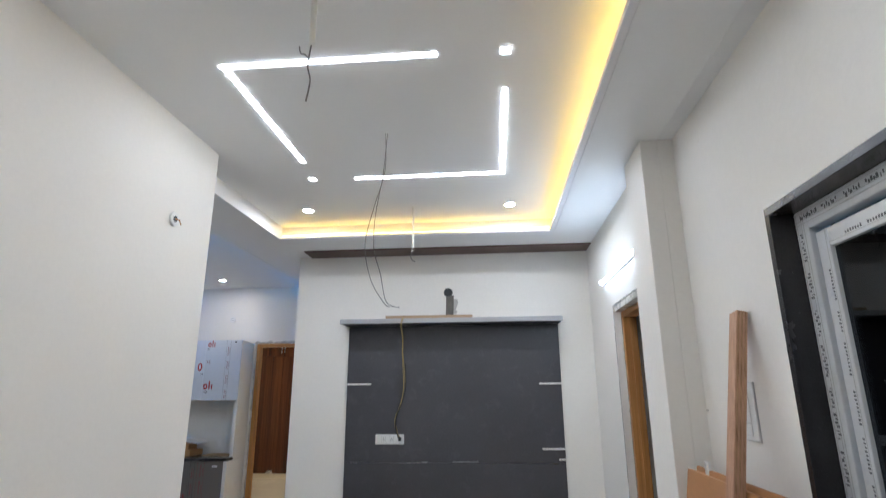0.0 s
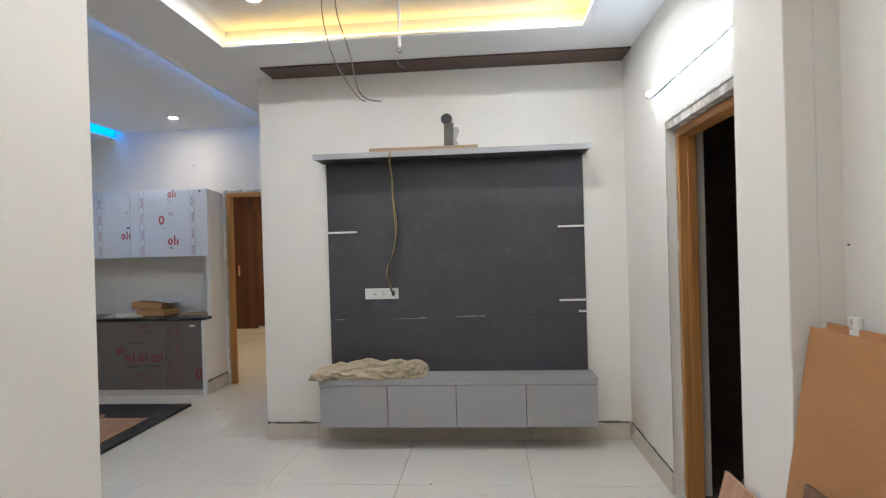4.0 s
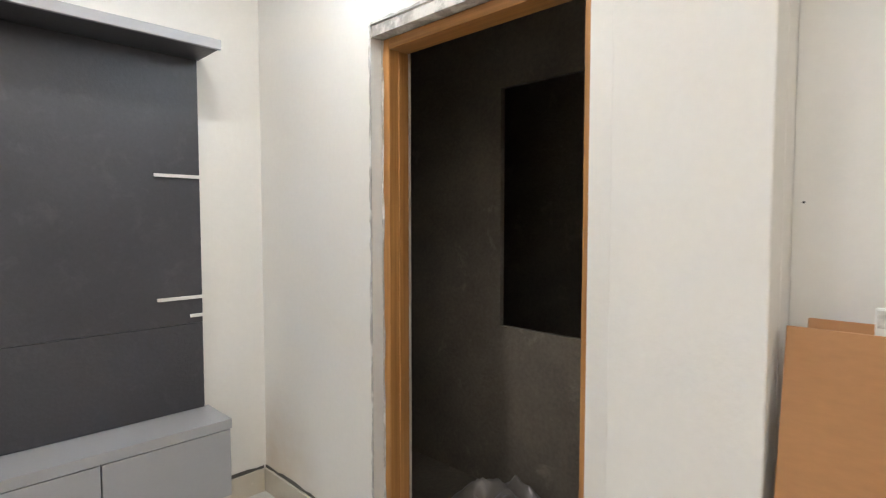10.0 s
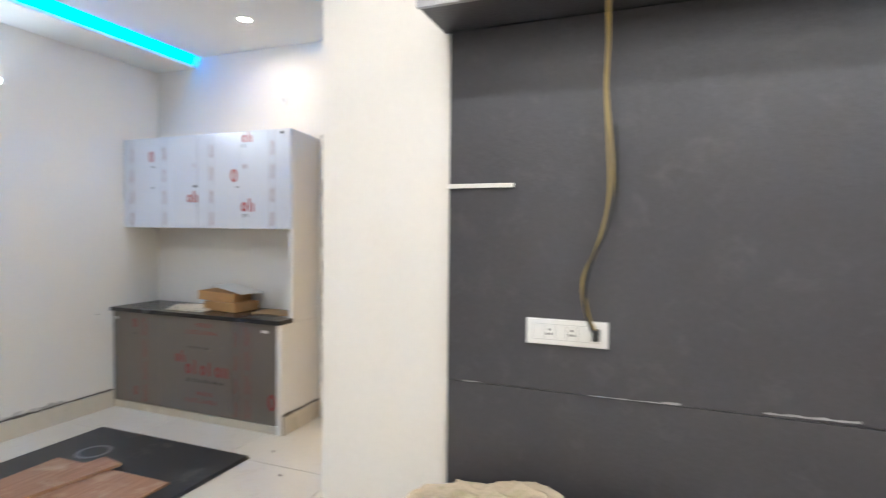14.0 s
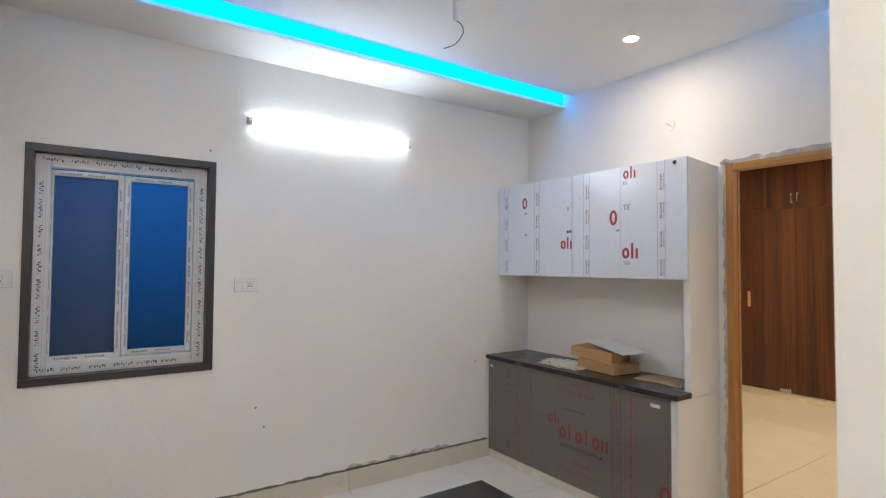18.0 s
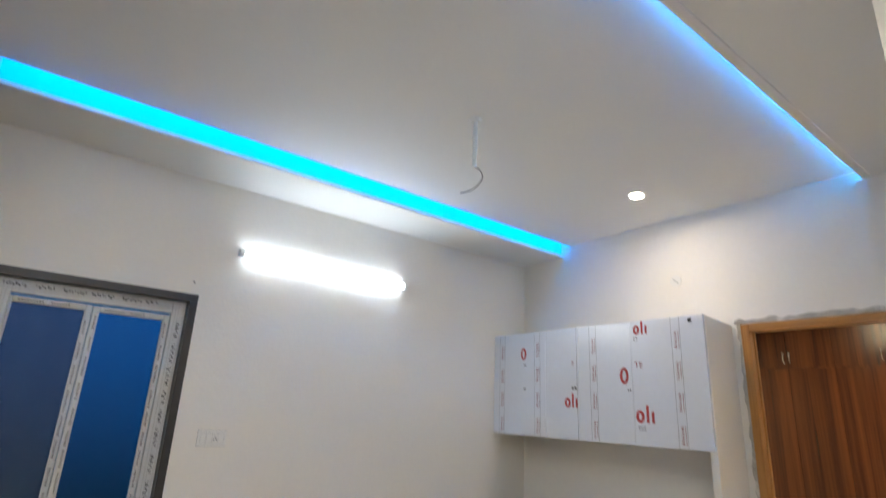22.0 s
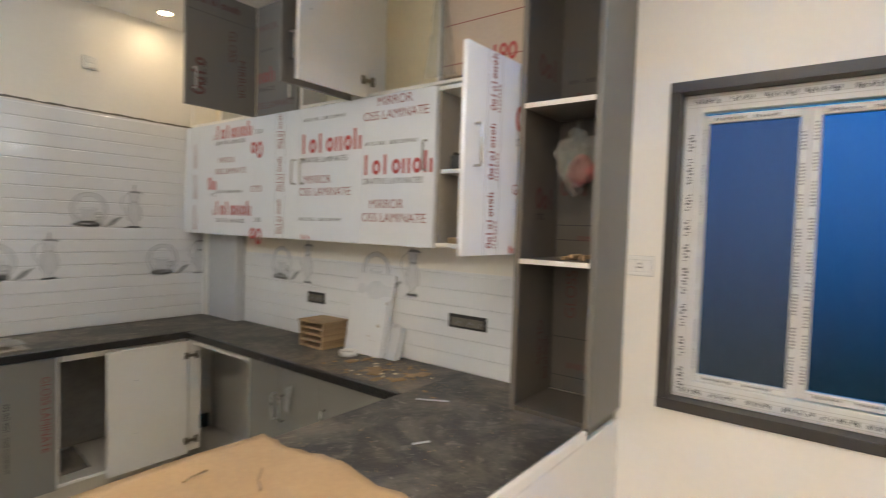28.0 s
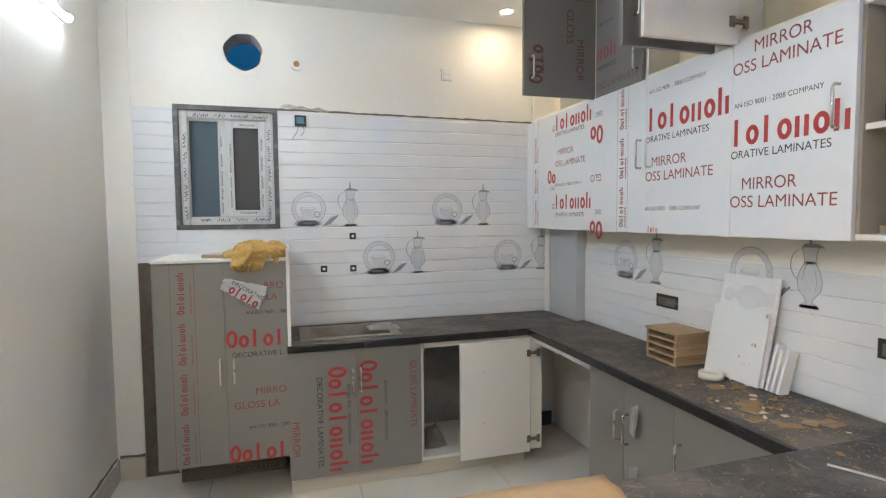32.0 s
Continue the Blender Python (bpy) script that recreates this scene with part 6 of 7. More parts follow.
for k, (a, b) in enumerate(zip(ys, ys[1:])):
    d = boxpart("door", (XU - 0.018, XU, a + 0.001, b - 0.001, Z0 - 0.004, Z1), "film_white", uc, "door under printed white film", 0.0015)
    fc = Face((XU, a, Z0), (0, 1, 0), (1, 0, 0))
    if k == 0:
        it = strip_print(0.10, 0.0, H, "dark_red", "grey_print", 0.07, 0.028) + [("red", "mark", 0.30, 0.28, 0.085, 0, (0, 2)), ("dark_red", "words", 0.36, 0.60, 0.036, 0, "G"), ("dark_red", "words", 0.36, 0.12, 0.036, 0, "G"), ("black", "words", 0.34, 0.24, 0.022, 0, "DEC")]
    elif k == 1:
        it = [("red", "mark", 0.0, 0.12, 0.09, 0, (2, 9)), ("black", "words", 0.0, 0.075, 0.026, 0, "ORATIVE LAMINATES"), ("red", "mark", 0.0, 0.60, 0.090, 0, (2, 9)), ("black", "words", 0.0, 0.565, 0.026, 0, "ORATIVE LAMINATES"),
              ("dark_red", "words", 0.03, 0.45, 0.038, 0, "MIRROR"), ("dark_red", "words", 0.0, 0.38, 0.038, 0, "OSS LAMINATE"), ("black", "words", 0.0, 0.26, 0.017, 0, "AN ISO 9001 : 2008 COMPANY")]
    elif k == 2:
        it = [("red", "mark", 0.10, 0.56, 0.10, 180, (0, 2)), ("black", "words", 0.09, 0.63, 0.026, 180, "DEC"), ("red", "mark", 0.10, 0.05, 0.10, 180, (0, 2)), ("black", "words", 0.09, 0.11, 0.026, 180, "DEC"), ("dark_red", "words", 0.09, 0.30, 0.04, 180, "GLO")] + strip_print(0.225, 0.0, H, "dark_red", "grey_print", 0.085, 0.034)
        handle(d, (XU, b - 0.035, Z0 + 0.30), (XU, b - 0.035, Z0 + 0.43), (1, 0, 0))
    elif k == 3:
        it = [("red", "mark", 0.01, 0.46, 0.105, 0, (2, 9)), ("black", "words", 0.0, 0.41, 0.030, 0, "ORATIVE LAMINATES"), ("black", "words", 0.02, 0.63, 0.019, 0, "AN ISO 9001 : 2008 COMPANY"), ("dark_red", "words", 0.04, 0.30, 0.045, 0, "MIRROR"), ("dark_red", "words", 0.0, 0.235, 0.045, 0, "OSS LAMINATE"), ("black", "words", 0.0, 0.10, 0.019, 0, "AN ISO 9001 : 2008 COMPANY"), ("red", "mark", 0.02, 0.0, 0.028, 0, (2, 6))]
        handle(d, (XU, a + 0.035, Z0 + 0.30), (XU, a + 0.035, Z0 + 0.43), (1, 0, 0))
    else:
        it = [("red", "mark", 0.0, 0.33, 0.098, 0, (2, 9)), ("black", "words", 0.0, 0.285, 0.030, 0, "ORATIVE LAMINATES"), ("black", "words", 0.01, 0.47, 0.019, 0, "AN ISO 9001 : 2008 COMPANY"), ("dark_red", "words", 0.05, 0.17, 0.045, 0, "MIRROR"), ("dark_red", "words", 0.0, 0.105, 0.045, 0, "OSS LAMINATE"), ("dark_red", "words", 0.09, 0.655, 0.045, 0, "MIRROR"), ("dark_red", "words", 0.0, 0.59, 0.045, 0, "OSS LAMINATE")]
        handle(d, (XU, b - 0.05, Z0 + 0.34), (XU, b - 0.05, Z0 + 0.47), (1, 0, 0))
    printed(d, fc, it)
bm = box(bmesh.new(), XU - 0.003, XU + 0.40, 2.712, 2.730, Z0 - 0.004, Z1, 0.0015)
bmesh.ops.rotate(bm, verts=bm.verts, cent=(XU, 2.73, 0), matrix=Matrix.Rotation(-0.04, 3, "Z"))
od = part("open_door", bm, "film_white", uc, "open door under pale printed film")
c, s = math.cos(-0.04), math.sin(-0.04)
fc = Face((XU + 0.40 * c, 2.731 + 0.40 * s, Z0), (-c, -s, 0), (-s, c, 0))
printed(od, fc, strip_print(0.12, 0.0, H, "dark_red", "grey_print", 0.085, 0.034) + [("red", "mark", 0.30, 0.45, 0.10, 0, (0, 2)), ("black", "words", 0.31, 0.40, 0.03, 0, "DEC"), ("dark_red", "words", 0.29, 0.22, 0.04, 0, "GL"), ("red", "mark", 0.28, 0.0, 0.03, 0, (0, 2))])
handle(od, fc.at(0.055, 0.30), fc.at(0.055, 0.44), fc.n)
dv = thing("black_device", (-4.05, 2.45, 1.764), "small black metal box standing on the open cabinet shelf", "device")
boxpart("body", (-4.12, -4.0, 2.32, 2.58, 1.765, 1.825), "dark_plastic", dv, bev=0.004)
for k in range(5):
    boxpart("fin", (-4.13, -3.995, 2.335 + 0.05 * k, 2.345 + 0.05 * k, 1.826, 1.838), "dark_plastic", dv)
tagged(boxpart("wooden_block", (-4.08, -4.0, 2.32, 2.44, Z0 + 0.019, Z0 + 0.045), "crate"), "small brown wooden block in the open cabinet", "block")

# ---- kitchen: upper tier of wall cabinets ----
XV, Z2, Z3 = -3.975, 2.14, ZC - 0.01
ut = thing("loft_cabinet", (-4.05, 1.3, Z2), "dark mirror laminate loft cabinet with some doors standing open", "cabinet")
boxpart("bottom", (XL + 0.001, XV - 0.02, YS + 0.012, 2.734, Z2, Z2 + 0.016), "white_lam", ut)
boxpart("back", (XL + 0.001, XL + 0.008, YS + 0.012, 2.734, Z2 + 0.017, Z3), "pale_ply", ut, "raw plywood back")
for y in (YS + 0.012, 0.43, 0.862, 1.265, 1.735, 2.235, 2.716):
    boxpart("side", (XL + 0.009, XV - 0.02, y, y + 0.018, Z2 + 0.017, Z3), "white_lam", ut)
DARK = [("deep_red", "words", 0.25, 0.45, 0.045, -90, "GLOSS"), ("deep_red", "words", 0.31, 0.30, 0.045, -90, "MIRROR"), ("black", "words", 0.10, 0.24, 0.018, -90, "AN ISO 9001"), ("deep_red", "mark", 0.11, 0.05, 0.08, 90, (0, 4)), ("deep_red", "mark", 0.05, 0.55, 0.045, 0, (0, 9)), ("black", "line", 0.0, 0.50, 0.002, 0, 0.42)]
# first door stands open at a right angle
d = boxpart("open_door", (XV, XV + 0.425, 0.850, 0.868, Z2 - 0.01, Z3), "film_loft", ut, "open door, dark mirror laminate outside", 0.0015)
printed(d, Face((XV + 0.425, 0.868, Z2), (-1, 0, 0), (0, 1, 0)), DARK)
handle(d, (XV + 0.38, 0.868, Z2 + 0.08), (XV + 0.38, 0.868, Z2 + 0.19), (0, 1, 0))
d = boxpart("door", (XV - 0.018, XV, 0.872, 1.262, Z2 - 0.01, Z3), "film_loft", ut, "closed door in dark mirror laminate", 0.0015)
printed(d, Face((XV, 0.872, Z2), (0, 1, 0), (1, 0, 0)), [("dark_red", "mark", 0.01, 0.18, 0.09, 0, (6, 9)), ("black", "words", 0.0, 0.13, 0.026, 0, "LAMINATES"), ("deep_red", "words", 0.0, 0.03, 0.04, 0, "OSS LAMINATE"), ("black", "words", 0.03, 0.36, 0.018, 0, "AN ISO 9001"), ("deep_red", "words", 0.0, 0.48, 0.04, 0, "MIRROR")])
handle(d, (XV, 1.23, Z2 + 0.06), (XV, 1.23, Z2 + 0.17), (1, 0, 0))
d = boxpart("open_door", (XV, XV + 0.42, 1.690, 1.708, Z2 - 0.01, Z3), "film_loft", ut, "open door, dark mirror laminate outside", 0.0015)
handle(d, (XV + 0.37, 1.708, Z2 + 0.10), (XV + 0.37, 1.708, Z2 + 0.22), (0, 1, 0))
d = boxpart("open_door", (XV, XV + 0.41, 1.800, 1.818, Z2 - 0.01, Z3), "white_lam", ut, "open door with its white inside showing", 0.0015)
boxpart("outer_face", (XV, XV + 0.412, 1.795, 1.7995, Z2 - 0.012, Z3), "film_loft", d, "dark laminate outside")
hinge(ut, (XV + 0.01, 1.819, Z2 + 0.07), (-1, 0, 0), (0, 1, 0))
for x, z in ((0.34, 0.42), (0.35, 0.30)):
    part("screw_hole", cyl(bmesh.new(), (XV + x, 1.8175, Z2 + z), (XV + x, 1.819, Z2 + z), 0.003, 8), "grey_print", d)
pk = thing("wrapped_carton", (-4.05, 2.48, Z2 + 0.02), "brown printed carton wrapped in shiny clear polythene", "carton")
c = boxpart("carton", (-4.16, -3.985, 2.27, 2.70, Z2 + 0.018, Z2 + 0.50), "carton_pale", pk, "pale brown printed carton", 0.005)
printed(c, Face((-3.985, 2.27, Z2 + 0.018), (0, 1, 0), (1, 0, 0)), [("red", "mark", 0.38, 0.10, 0.07, 180, (0, 5)), ("dark_red", "line", 0.0, 0.22, 0.004, 0, 0.42), ("dark_red", "line", 0.0, 0.05, 0.004, 0, 0.42)])
bm, n, rows = bmesh.new(), 26, []
for i in range(n + 1):
    row = []
    for j in range(n + 1):
        u, v = i / n, j / n
        c = noise.noise(Vector((u * 7, v * 7, 3))) + 0.5 * noise.noise(Vector((u * 15, v * 15, 6)))
        row.append(bm.verts.new((-3.955 + 0.03 * c - 0.02 * v, 2.20 + (0.05 + 0.12 * (1 - v)) * (u - 0.3) + 0.05 + 0.01 * c, Z2 + 0.02 + 0.42 * v)))
    rows.append(row)
for p, q in zip(rows, rows[1:]):
    for j in range(n):
        bm.faces.new((p[j], p[j + 1], q[j + 1], q[j]))
part("polythene", bm, "polythene", pk, "shiny crumpled clear polythene")

# ---- boxed loft over the worktop end ----
lf = thing("loft_box", (-3.3, 2.9, 2.62), "boxed loft in printed grey laminate hanging over the worktop end", "loft box")
boxpart("underside", (XL + 0.001, -2.585, 2.737, 2.990, 2.62, 2.632), "film_grey", lf, "dark printed underside")
boxpart("side_face", (XL + 0.001, -2.585, 2.978, 2.994, 2.6325, ZC - 0.001), "film_grey", lf)
boxpart("side_face", (XL + 0.001, -2.585, 2.737, 2.753, 2.6325, ZC - 0.001), "film_grey", lf)
boxpart("end_face", (-2.602, -2.586, 2.7535, 2.9775, 2.6325, ZC - 0.001), "film_grey", lf)
printed(lf, Face((-2.585, 2.99, 2.6195), (-1, 0, 0), (0, 0, -1), (0, -1, 0)), [("dark_red", "mark", 0.10, 0.05, 0.10, 0, (0, 9)), ("black", "words", 0.12, 0.17, 0.03, 0, "DECORATIVE LAMINATES"), ("dark_red", "words", 0.72, 0.06, 0.045, 0, "MIRROR"), ("dark_red", "words", 0.72, 0.13, 0.045, 0, "GLOSS LAMINATE"), ("black", "words", 0.30, 0.02, 0.019, 0, "AN ISO 9001 : 2008 COMPANY")])
printed(lf, Face((-2.585, 2.9945, 2.625), (-1, 0, 0), (0, 1, 0)), [("red", "mark", 0.12, 0.03, 0.09, 0, (0, 3)), ("red", "mark", 0.75, 0.03, 0.09, 0, (0, 3))])
cable("hanging_wire", [[(-3.9, 2.86, 2.60), (-3.89, 2.865, 2.57), (-3.90, 2.87, 2.53), (-3.93, 2.87, 2.51)], [(-3.95, 2.86, 2.60), (-3.93, 2.865, 2.55), (-3.96, 2.87, 2.50), (-4.0, 2.87, 2.49)]], 0.002, "wire_yellow", "thin yellow wires hanging out of the shelf unit")

# ---- kitchen: tall open shelf unit ----
tu = thing("shelf_unit", (-4.0, 2.9, 0.83), "tall open shelf unit in dark printed laminate at the worktop end", "shelf unit")
XF = -3.868
boxpart("side", (XL + 0.001, XF, 2.737, 2.757, 0.832, 2.619), "film_dark", tu)
boxpart("side", (XL + 0.001, XF, 3.030, 3.052, 0.832, 2.698), "film_edge", tu)
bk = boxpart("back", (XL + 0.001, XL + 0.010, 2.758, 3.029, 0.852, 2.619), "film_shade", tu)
fc = Face((XL + 0.010, 2.758, 0.852), (0, 1, 0), (1, 0, 0))
printed(bk, fc, [("deep_red", "words", 0.10, 0.30, 0.05, 90, "GLOSS"), ("black", "line", 0.0, 0.22, 0.003, 0, 0.27), ("black", "line", 0.0, 0.06, 0.003, 0, 0.27), ("deep_red", "mark", 0.25, 0.12, 0.035, 180, (0, 8)), ("black", "line", 0.0, 0.68, 0.003, 0, 0.27), ("black", "line", 0.0, 0.62, 0.003, 0, 0.27), ("deep_red", "mark", 0.25, 0.64, 0.03, 180, (0, 8)), ("deep_red", "mark", 0.01, 0.80, 0.07, 0, (0, 3)), ("deep_red", "mark", 0.01, 1.14, 0.078, 0, (3, 8)), ("black", "words", 0.03, 1.25, 0.018, 0, "9001 : 2008 COMP")])
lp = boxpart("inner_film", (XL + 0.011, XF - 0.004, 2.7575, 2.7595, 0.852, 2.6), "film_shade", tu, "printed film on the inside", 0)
printed(lp, Face((XF - 0.004, 2.7597, 0.852), (-1, 0, 0), (0, 1, 0)), [("deep_red", "mark", 0.10, 0.74, 0.085, 0, (0, 3)), ("black", "words", 0.11, 0.70, 0.025, 0, "DEC"), ("deep_red", "words", 0.16, 0.30, 0.045, -90, "GLOSS"), ("deep_red", "mark", 0.09, 1.25, 0.085, 0, (0, 3)), ("deep_red", "mark", 0.25, 0.05, 0.03, 90, (0, 9))])
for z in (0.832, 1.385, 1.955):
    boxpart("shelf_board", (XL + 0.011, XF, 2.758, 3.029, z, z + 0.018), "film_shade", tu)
    if z > 1:
        boxpart("shelf_edge", (XF, XF + 0.002, 2.758, 3.029, z, z + 0.018), "white_lam", tu, "pale shelf edge", 0)
part("bag_hook", tube_along(bmesh.new(), [(-4.04, 2.89, 1.955), (-4.04, 2.892, 1.90), (-4.04, 2.895, 1.86)], 0.0025, 6), "wire", tu, "wire that the bag hangs from")
bg = thing("polythene_bag", (-4.0, 2.90, 1.68), "clear polythene bag with red print hanging in the shelf unit", "bag")
bm = bmesh.new()
bmesh.ops.create_icosphere(bm, subdivisions=4, radius=1.0)
for v in bm.verts:
    k = 1 + 0.35 * noise.noise(v.co * 2.2) + 0.15 * noise.noise(v.co * 6)
    v.co = Vector((-4.04 + 0.055 * v.co.x * k, 2.895 + 0.098 * v.co.y * k * (0.75 + 0.3 * v.co.z), 1.765 + 0.115 * v.co.z * k))
part("bag", bm, "bag_film", bg, smooth=False)
bm = bmesh.new()
bmesh.ops.create_icosphere(bm, subdivisions=3, radius=1.0)
for v in bm.verts:
    k = 1 + 0.4 * noise.noise(v.co * 2.6 + Vector((3, 1, 0)))
    v.co = Vector((-4.03 + 0.03 * v.co.x * k, 2.915 + 0.052 * v.co.y * k, 1.735 + 0.055 * v.co.z * k))
part("contents", bm, "dark_red", bg, "red packet inside the bag", smooth=True)
rnd = random.Random(11)
for k in range(4):
    y = 2.90 + 0.025 * k
    tagged(part("wooden_offcut", turned((-4.02, -3.92, y, y + 0.018, 1.404 + 0.008 * (k % 2), 1.418 + 0.008 * (k % 2)), rnd.uniform(-0.6, 0.6), (-3.97, y, 1.41)), "crate"), "short pale wood offcut on the shelf", "offcut", "wood offcuts on the shelf")

# ---- kitchen: things on the worktop ----
st = thing("wooden_box_stack", (-4.02, 1.42, 0.831), "stack of shallow raw wooden box frames on the worktop", "box stack")
for k in range(4):
    z = 0.832 + 0.034 * k
    a = 0.03 * (k % 2) - 0.015
    part("frame", turned((-4.14, -3.97, 1.33, 1.53, z, z + 0.011), a, (-4.05, 1.43, z), 0, 0.001), "crate", st)
    for y in (1.33, 1.515):
        part("rail", turned((-4.14, -3.97, y, y + 0.015, z + 0.0115, z + 0.033), a, (-4.05, 1.43, z), 0, 0.001), "crate", st)
    part("rail", turned((-4.14, -4.125, 1.346, 1.514, z + 0.0115, z + 0.033), a, (-4.05, 1.43, z), 0, 0.001), "crate", st)
part("lid", turned((-4.145, -3.965, 1.325, 1.535, 0.9685, 0.979), 0.02, (-4.05, 1.43, 0.97), 0, 0.001), "crate", st)


def leaning_tile(name, y0, y1, foot, h, thick, top, mat, label, decor_part=False):
    t = thing(name, (foot, (y0 + y1) / 2, 0.831), label, "tile")
    ang = math.atan2(top - foot, h)
    m = Matrix.Translation((foot, (y0 + y1) / 2, 0.8315)) @ Matrix.Rotation(ang, 4, "Y")
    bm = box(bmesh.new(), -thick, 0, -(y1 - y0) / 2, (y1 - y0) / 2, 0.002, h, 0.001)
    bmesh.ops.transform(bm, matrix=m, verts=bm.verts)
    part("tile", bm, mat, t)
    return t, m


lt, tile_m = leaning_tile("leaning_tile", 1.605, 1.878, -4.072, 0.425, 0.009, -4.152, "tile_white", "white decorated wall tile leaning on the backsplash")
lt2, tile_n = leaning_tile("leaning_tile", 1.597, 1.868, -4.058, 0.295, 0.009, -4.112, "tile_white", "plain stained wall tile leaning in front of the decorated one")
bm = bmesh.new()
for k in range(7):
    a, b, r = -0.02 + 0.03 * math.sin(k * 2.3), 0.08 + 0.02 * k * (k % 3), 0.002 + 0.002 * (k % 3)
    bm.faces.new([bm.verts.new(tile_n @ Vector((0.0006, 0.02 - a + 0.012 * k + r * math.cos(w) * (1 + 0.4 * math.sin(3 * w + k)), b + r * 1.6 * math.sin(w)))) for w in [2 * math.pi * j / 9 for j in range(9)]])
tagged(part("stain", bm, "stain", lt2), "brown stains on the tile", kind="stuff")
for k, (y, h) in enumerate(((1.888, 0.185), (1.910, 0.165), (1.935, 0.17))):
    leaning_tile("tile_offcut", y, y + 0.012, -4.07, h, 0.05, -4.12, "tile_white", "narrow white tile offcut leaning on the wall")
rg = thing("tape_roll", (-4.0, 1.70, 0.832), "white roll of tape lying on the dusty worktop", "tape roll")
bm = bmesh.new()
n = 28
prof = ((0.048, 0.0), (0.048, 0.025), (0.040, 0.025), (0.040, 0.0))
rr = [[bm.verts.new((-4.0 + r * math.cos(2 * math.pi * k / n), 1.70 + r * math.sin(2 * math.pi * k / n), 0.832 + z)) for r, z in prof] for k in range(n)]
for k in range(n):
    for j in range(4):
        bm.faces.new((rr[k][j], rr[k][(j + 1) % 4], rr[(k + 1) % n][(j + 1) % 4], rr[(k + 1) % n][j]))
part("roll", bm, "plastic", rg, smooth=True)
rnd = random.Random(17)
for k in range(64):
    x, y = rnd.uniform(-4.06, -3.77), rnd.gauss(2.02, 0.17)
    s, mat = (rnd.uniform(0.035, 0.065), "chip" if k % 3 else "crate") if k < 12 else (rnd.uniform(0.005, 0.022), "chip" if k % 4 else "pale_ply")
    tagged(part("plywood_chip", turned((x, x + s, y, y + s * rnd.uniform(0.5, 1.3), 0.8305, 0.8305 + rnd.uniform(0.0015, 0.005)), rnd.uniform(0, 3), (x, y, 0.83), rnd.uniform(-0.04, 0.0), 0.0), mat), "small plywood chip on the dusty worktop", "chip", "plywood chips on the worktop")
bm = bmesh.new()
for k in range(900):
    x, y = (rnd.uniform(-4.12, -3.74), rnd.gauss(2.02, 0.22)) if k < 620 else (rnd.uniform(-4.1, -3.74), rnd.uniform(0.6, 2.9)) if k < 780 else (rnd.uniform(-3.7, -2.9), rnd.uniform(2.36, 2.9))
    s, h, a = rnd.uniform(0.0015, 0.006), rnd.uniform(0.001, 0.003), rnd.uniform(0, 3.1)
    c, e = s * math.cos(a), s * math.sin(a)
    q = [bm.verts.new((x + i, y + j, 0.8302)) for i, j in ((c, e), (-e, c), (-c, -e * 0.6))]
    o = bm.verts.new((x, y, 0.8302 + h))
    for i in range(3):
        bm.faces.new((q[i], q[(i + 1) % 3], o))
tagged(part("sawdust", bm, "sawdust"), "scattered brown sawdust and crumbs on the worktop", "sawdust", kind="stuff")
tagged(part("white_strip", turned((-3.753, -3.746, 2.40, 2.53, 0.831, 0.836), 0.5, (-3.75, 2.48, 0.831), 0, 0.001), "film_torn"), "thin white plastic strip lying on the worktop", "strip")
tagged(part("white_strip", turned((-3.413, -3.407, 2.66, 2.72, 0.831, 0.836), 1.1, (-3.41, 2.7, 0.831), 0, 0.001), "film_torn"), "short white plastic strip lying on the worktop", "strip")

# sheet of cardboard on the worktop end: an uneven outline, slightly bowed
cs = thing("cardboard_sheet", (-2.8, 2.7, 0.832), "torn sheet of brown cardboard lying on the worktop end", "cardboard")
bm = bmesh.new()
nx, ny, top = 26, 20, []
for i in range(nx + 1):
    col = []
    for j in range(ny + 1):
        v = j / ny
        y = 2.30 + v * 0.72
        left = -3.11 + 0.035 * noise.noise(Vector((y * 6, 0.3, 0))) + 0.015 * noise.noise(Vector((y * 22, 1.3, 0)))
        x = left + (i / nx) * (-2.42 - left)
        col.append(bm.verts.new((x, y, 0.837 + 0.012 * (1 + noise.noise(Vector((x * 3, y * 3, 0)))) * (0.4 + abs(v - 0.4)))))
    top.append(col)
for a, b in zip(top, top[1:]):
    for j in range(ny):
        bm.faces.new((a[j], a[j + 1], b[j + 1], b[j]))
r = bmesh.ops.extrude_face_region(bm, geom=bm.faces[:])
for g in r["geom"]:
    if isinstance(g, bmesh.types.BMVert):
        g.co.z -= 0.004
part("sheet", bm, "card", cs, smooth=True)
for p, q in (((-2.95, 2.52, 0.853), (-2.88, 2.62, 0.855)), ((-2.85, 2.42, 0.853), (-2.78, 2.44, 0.853))):
    part("tear", tube_along(bmesh.new(), [p, Vector(p).lerp(Vector(q), 0.5) + Vector((0.01, 0, 0.002)), q], 0.003, 5), "chip", cs, "tear in the cardboard")

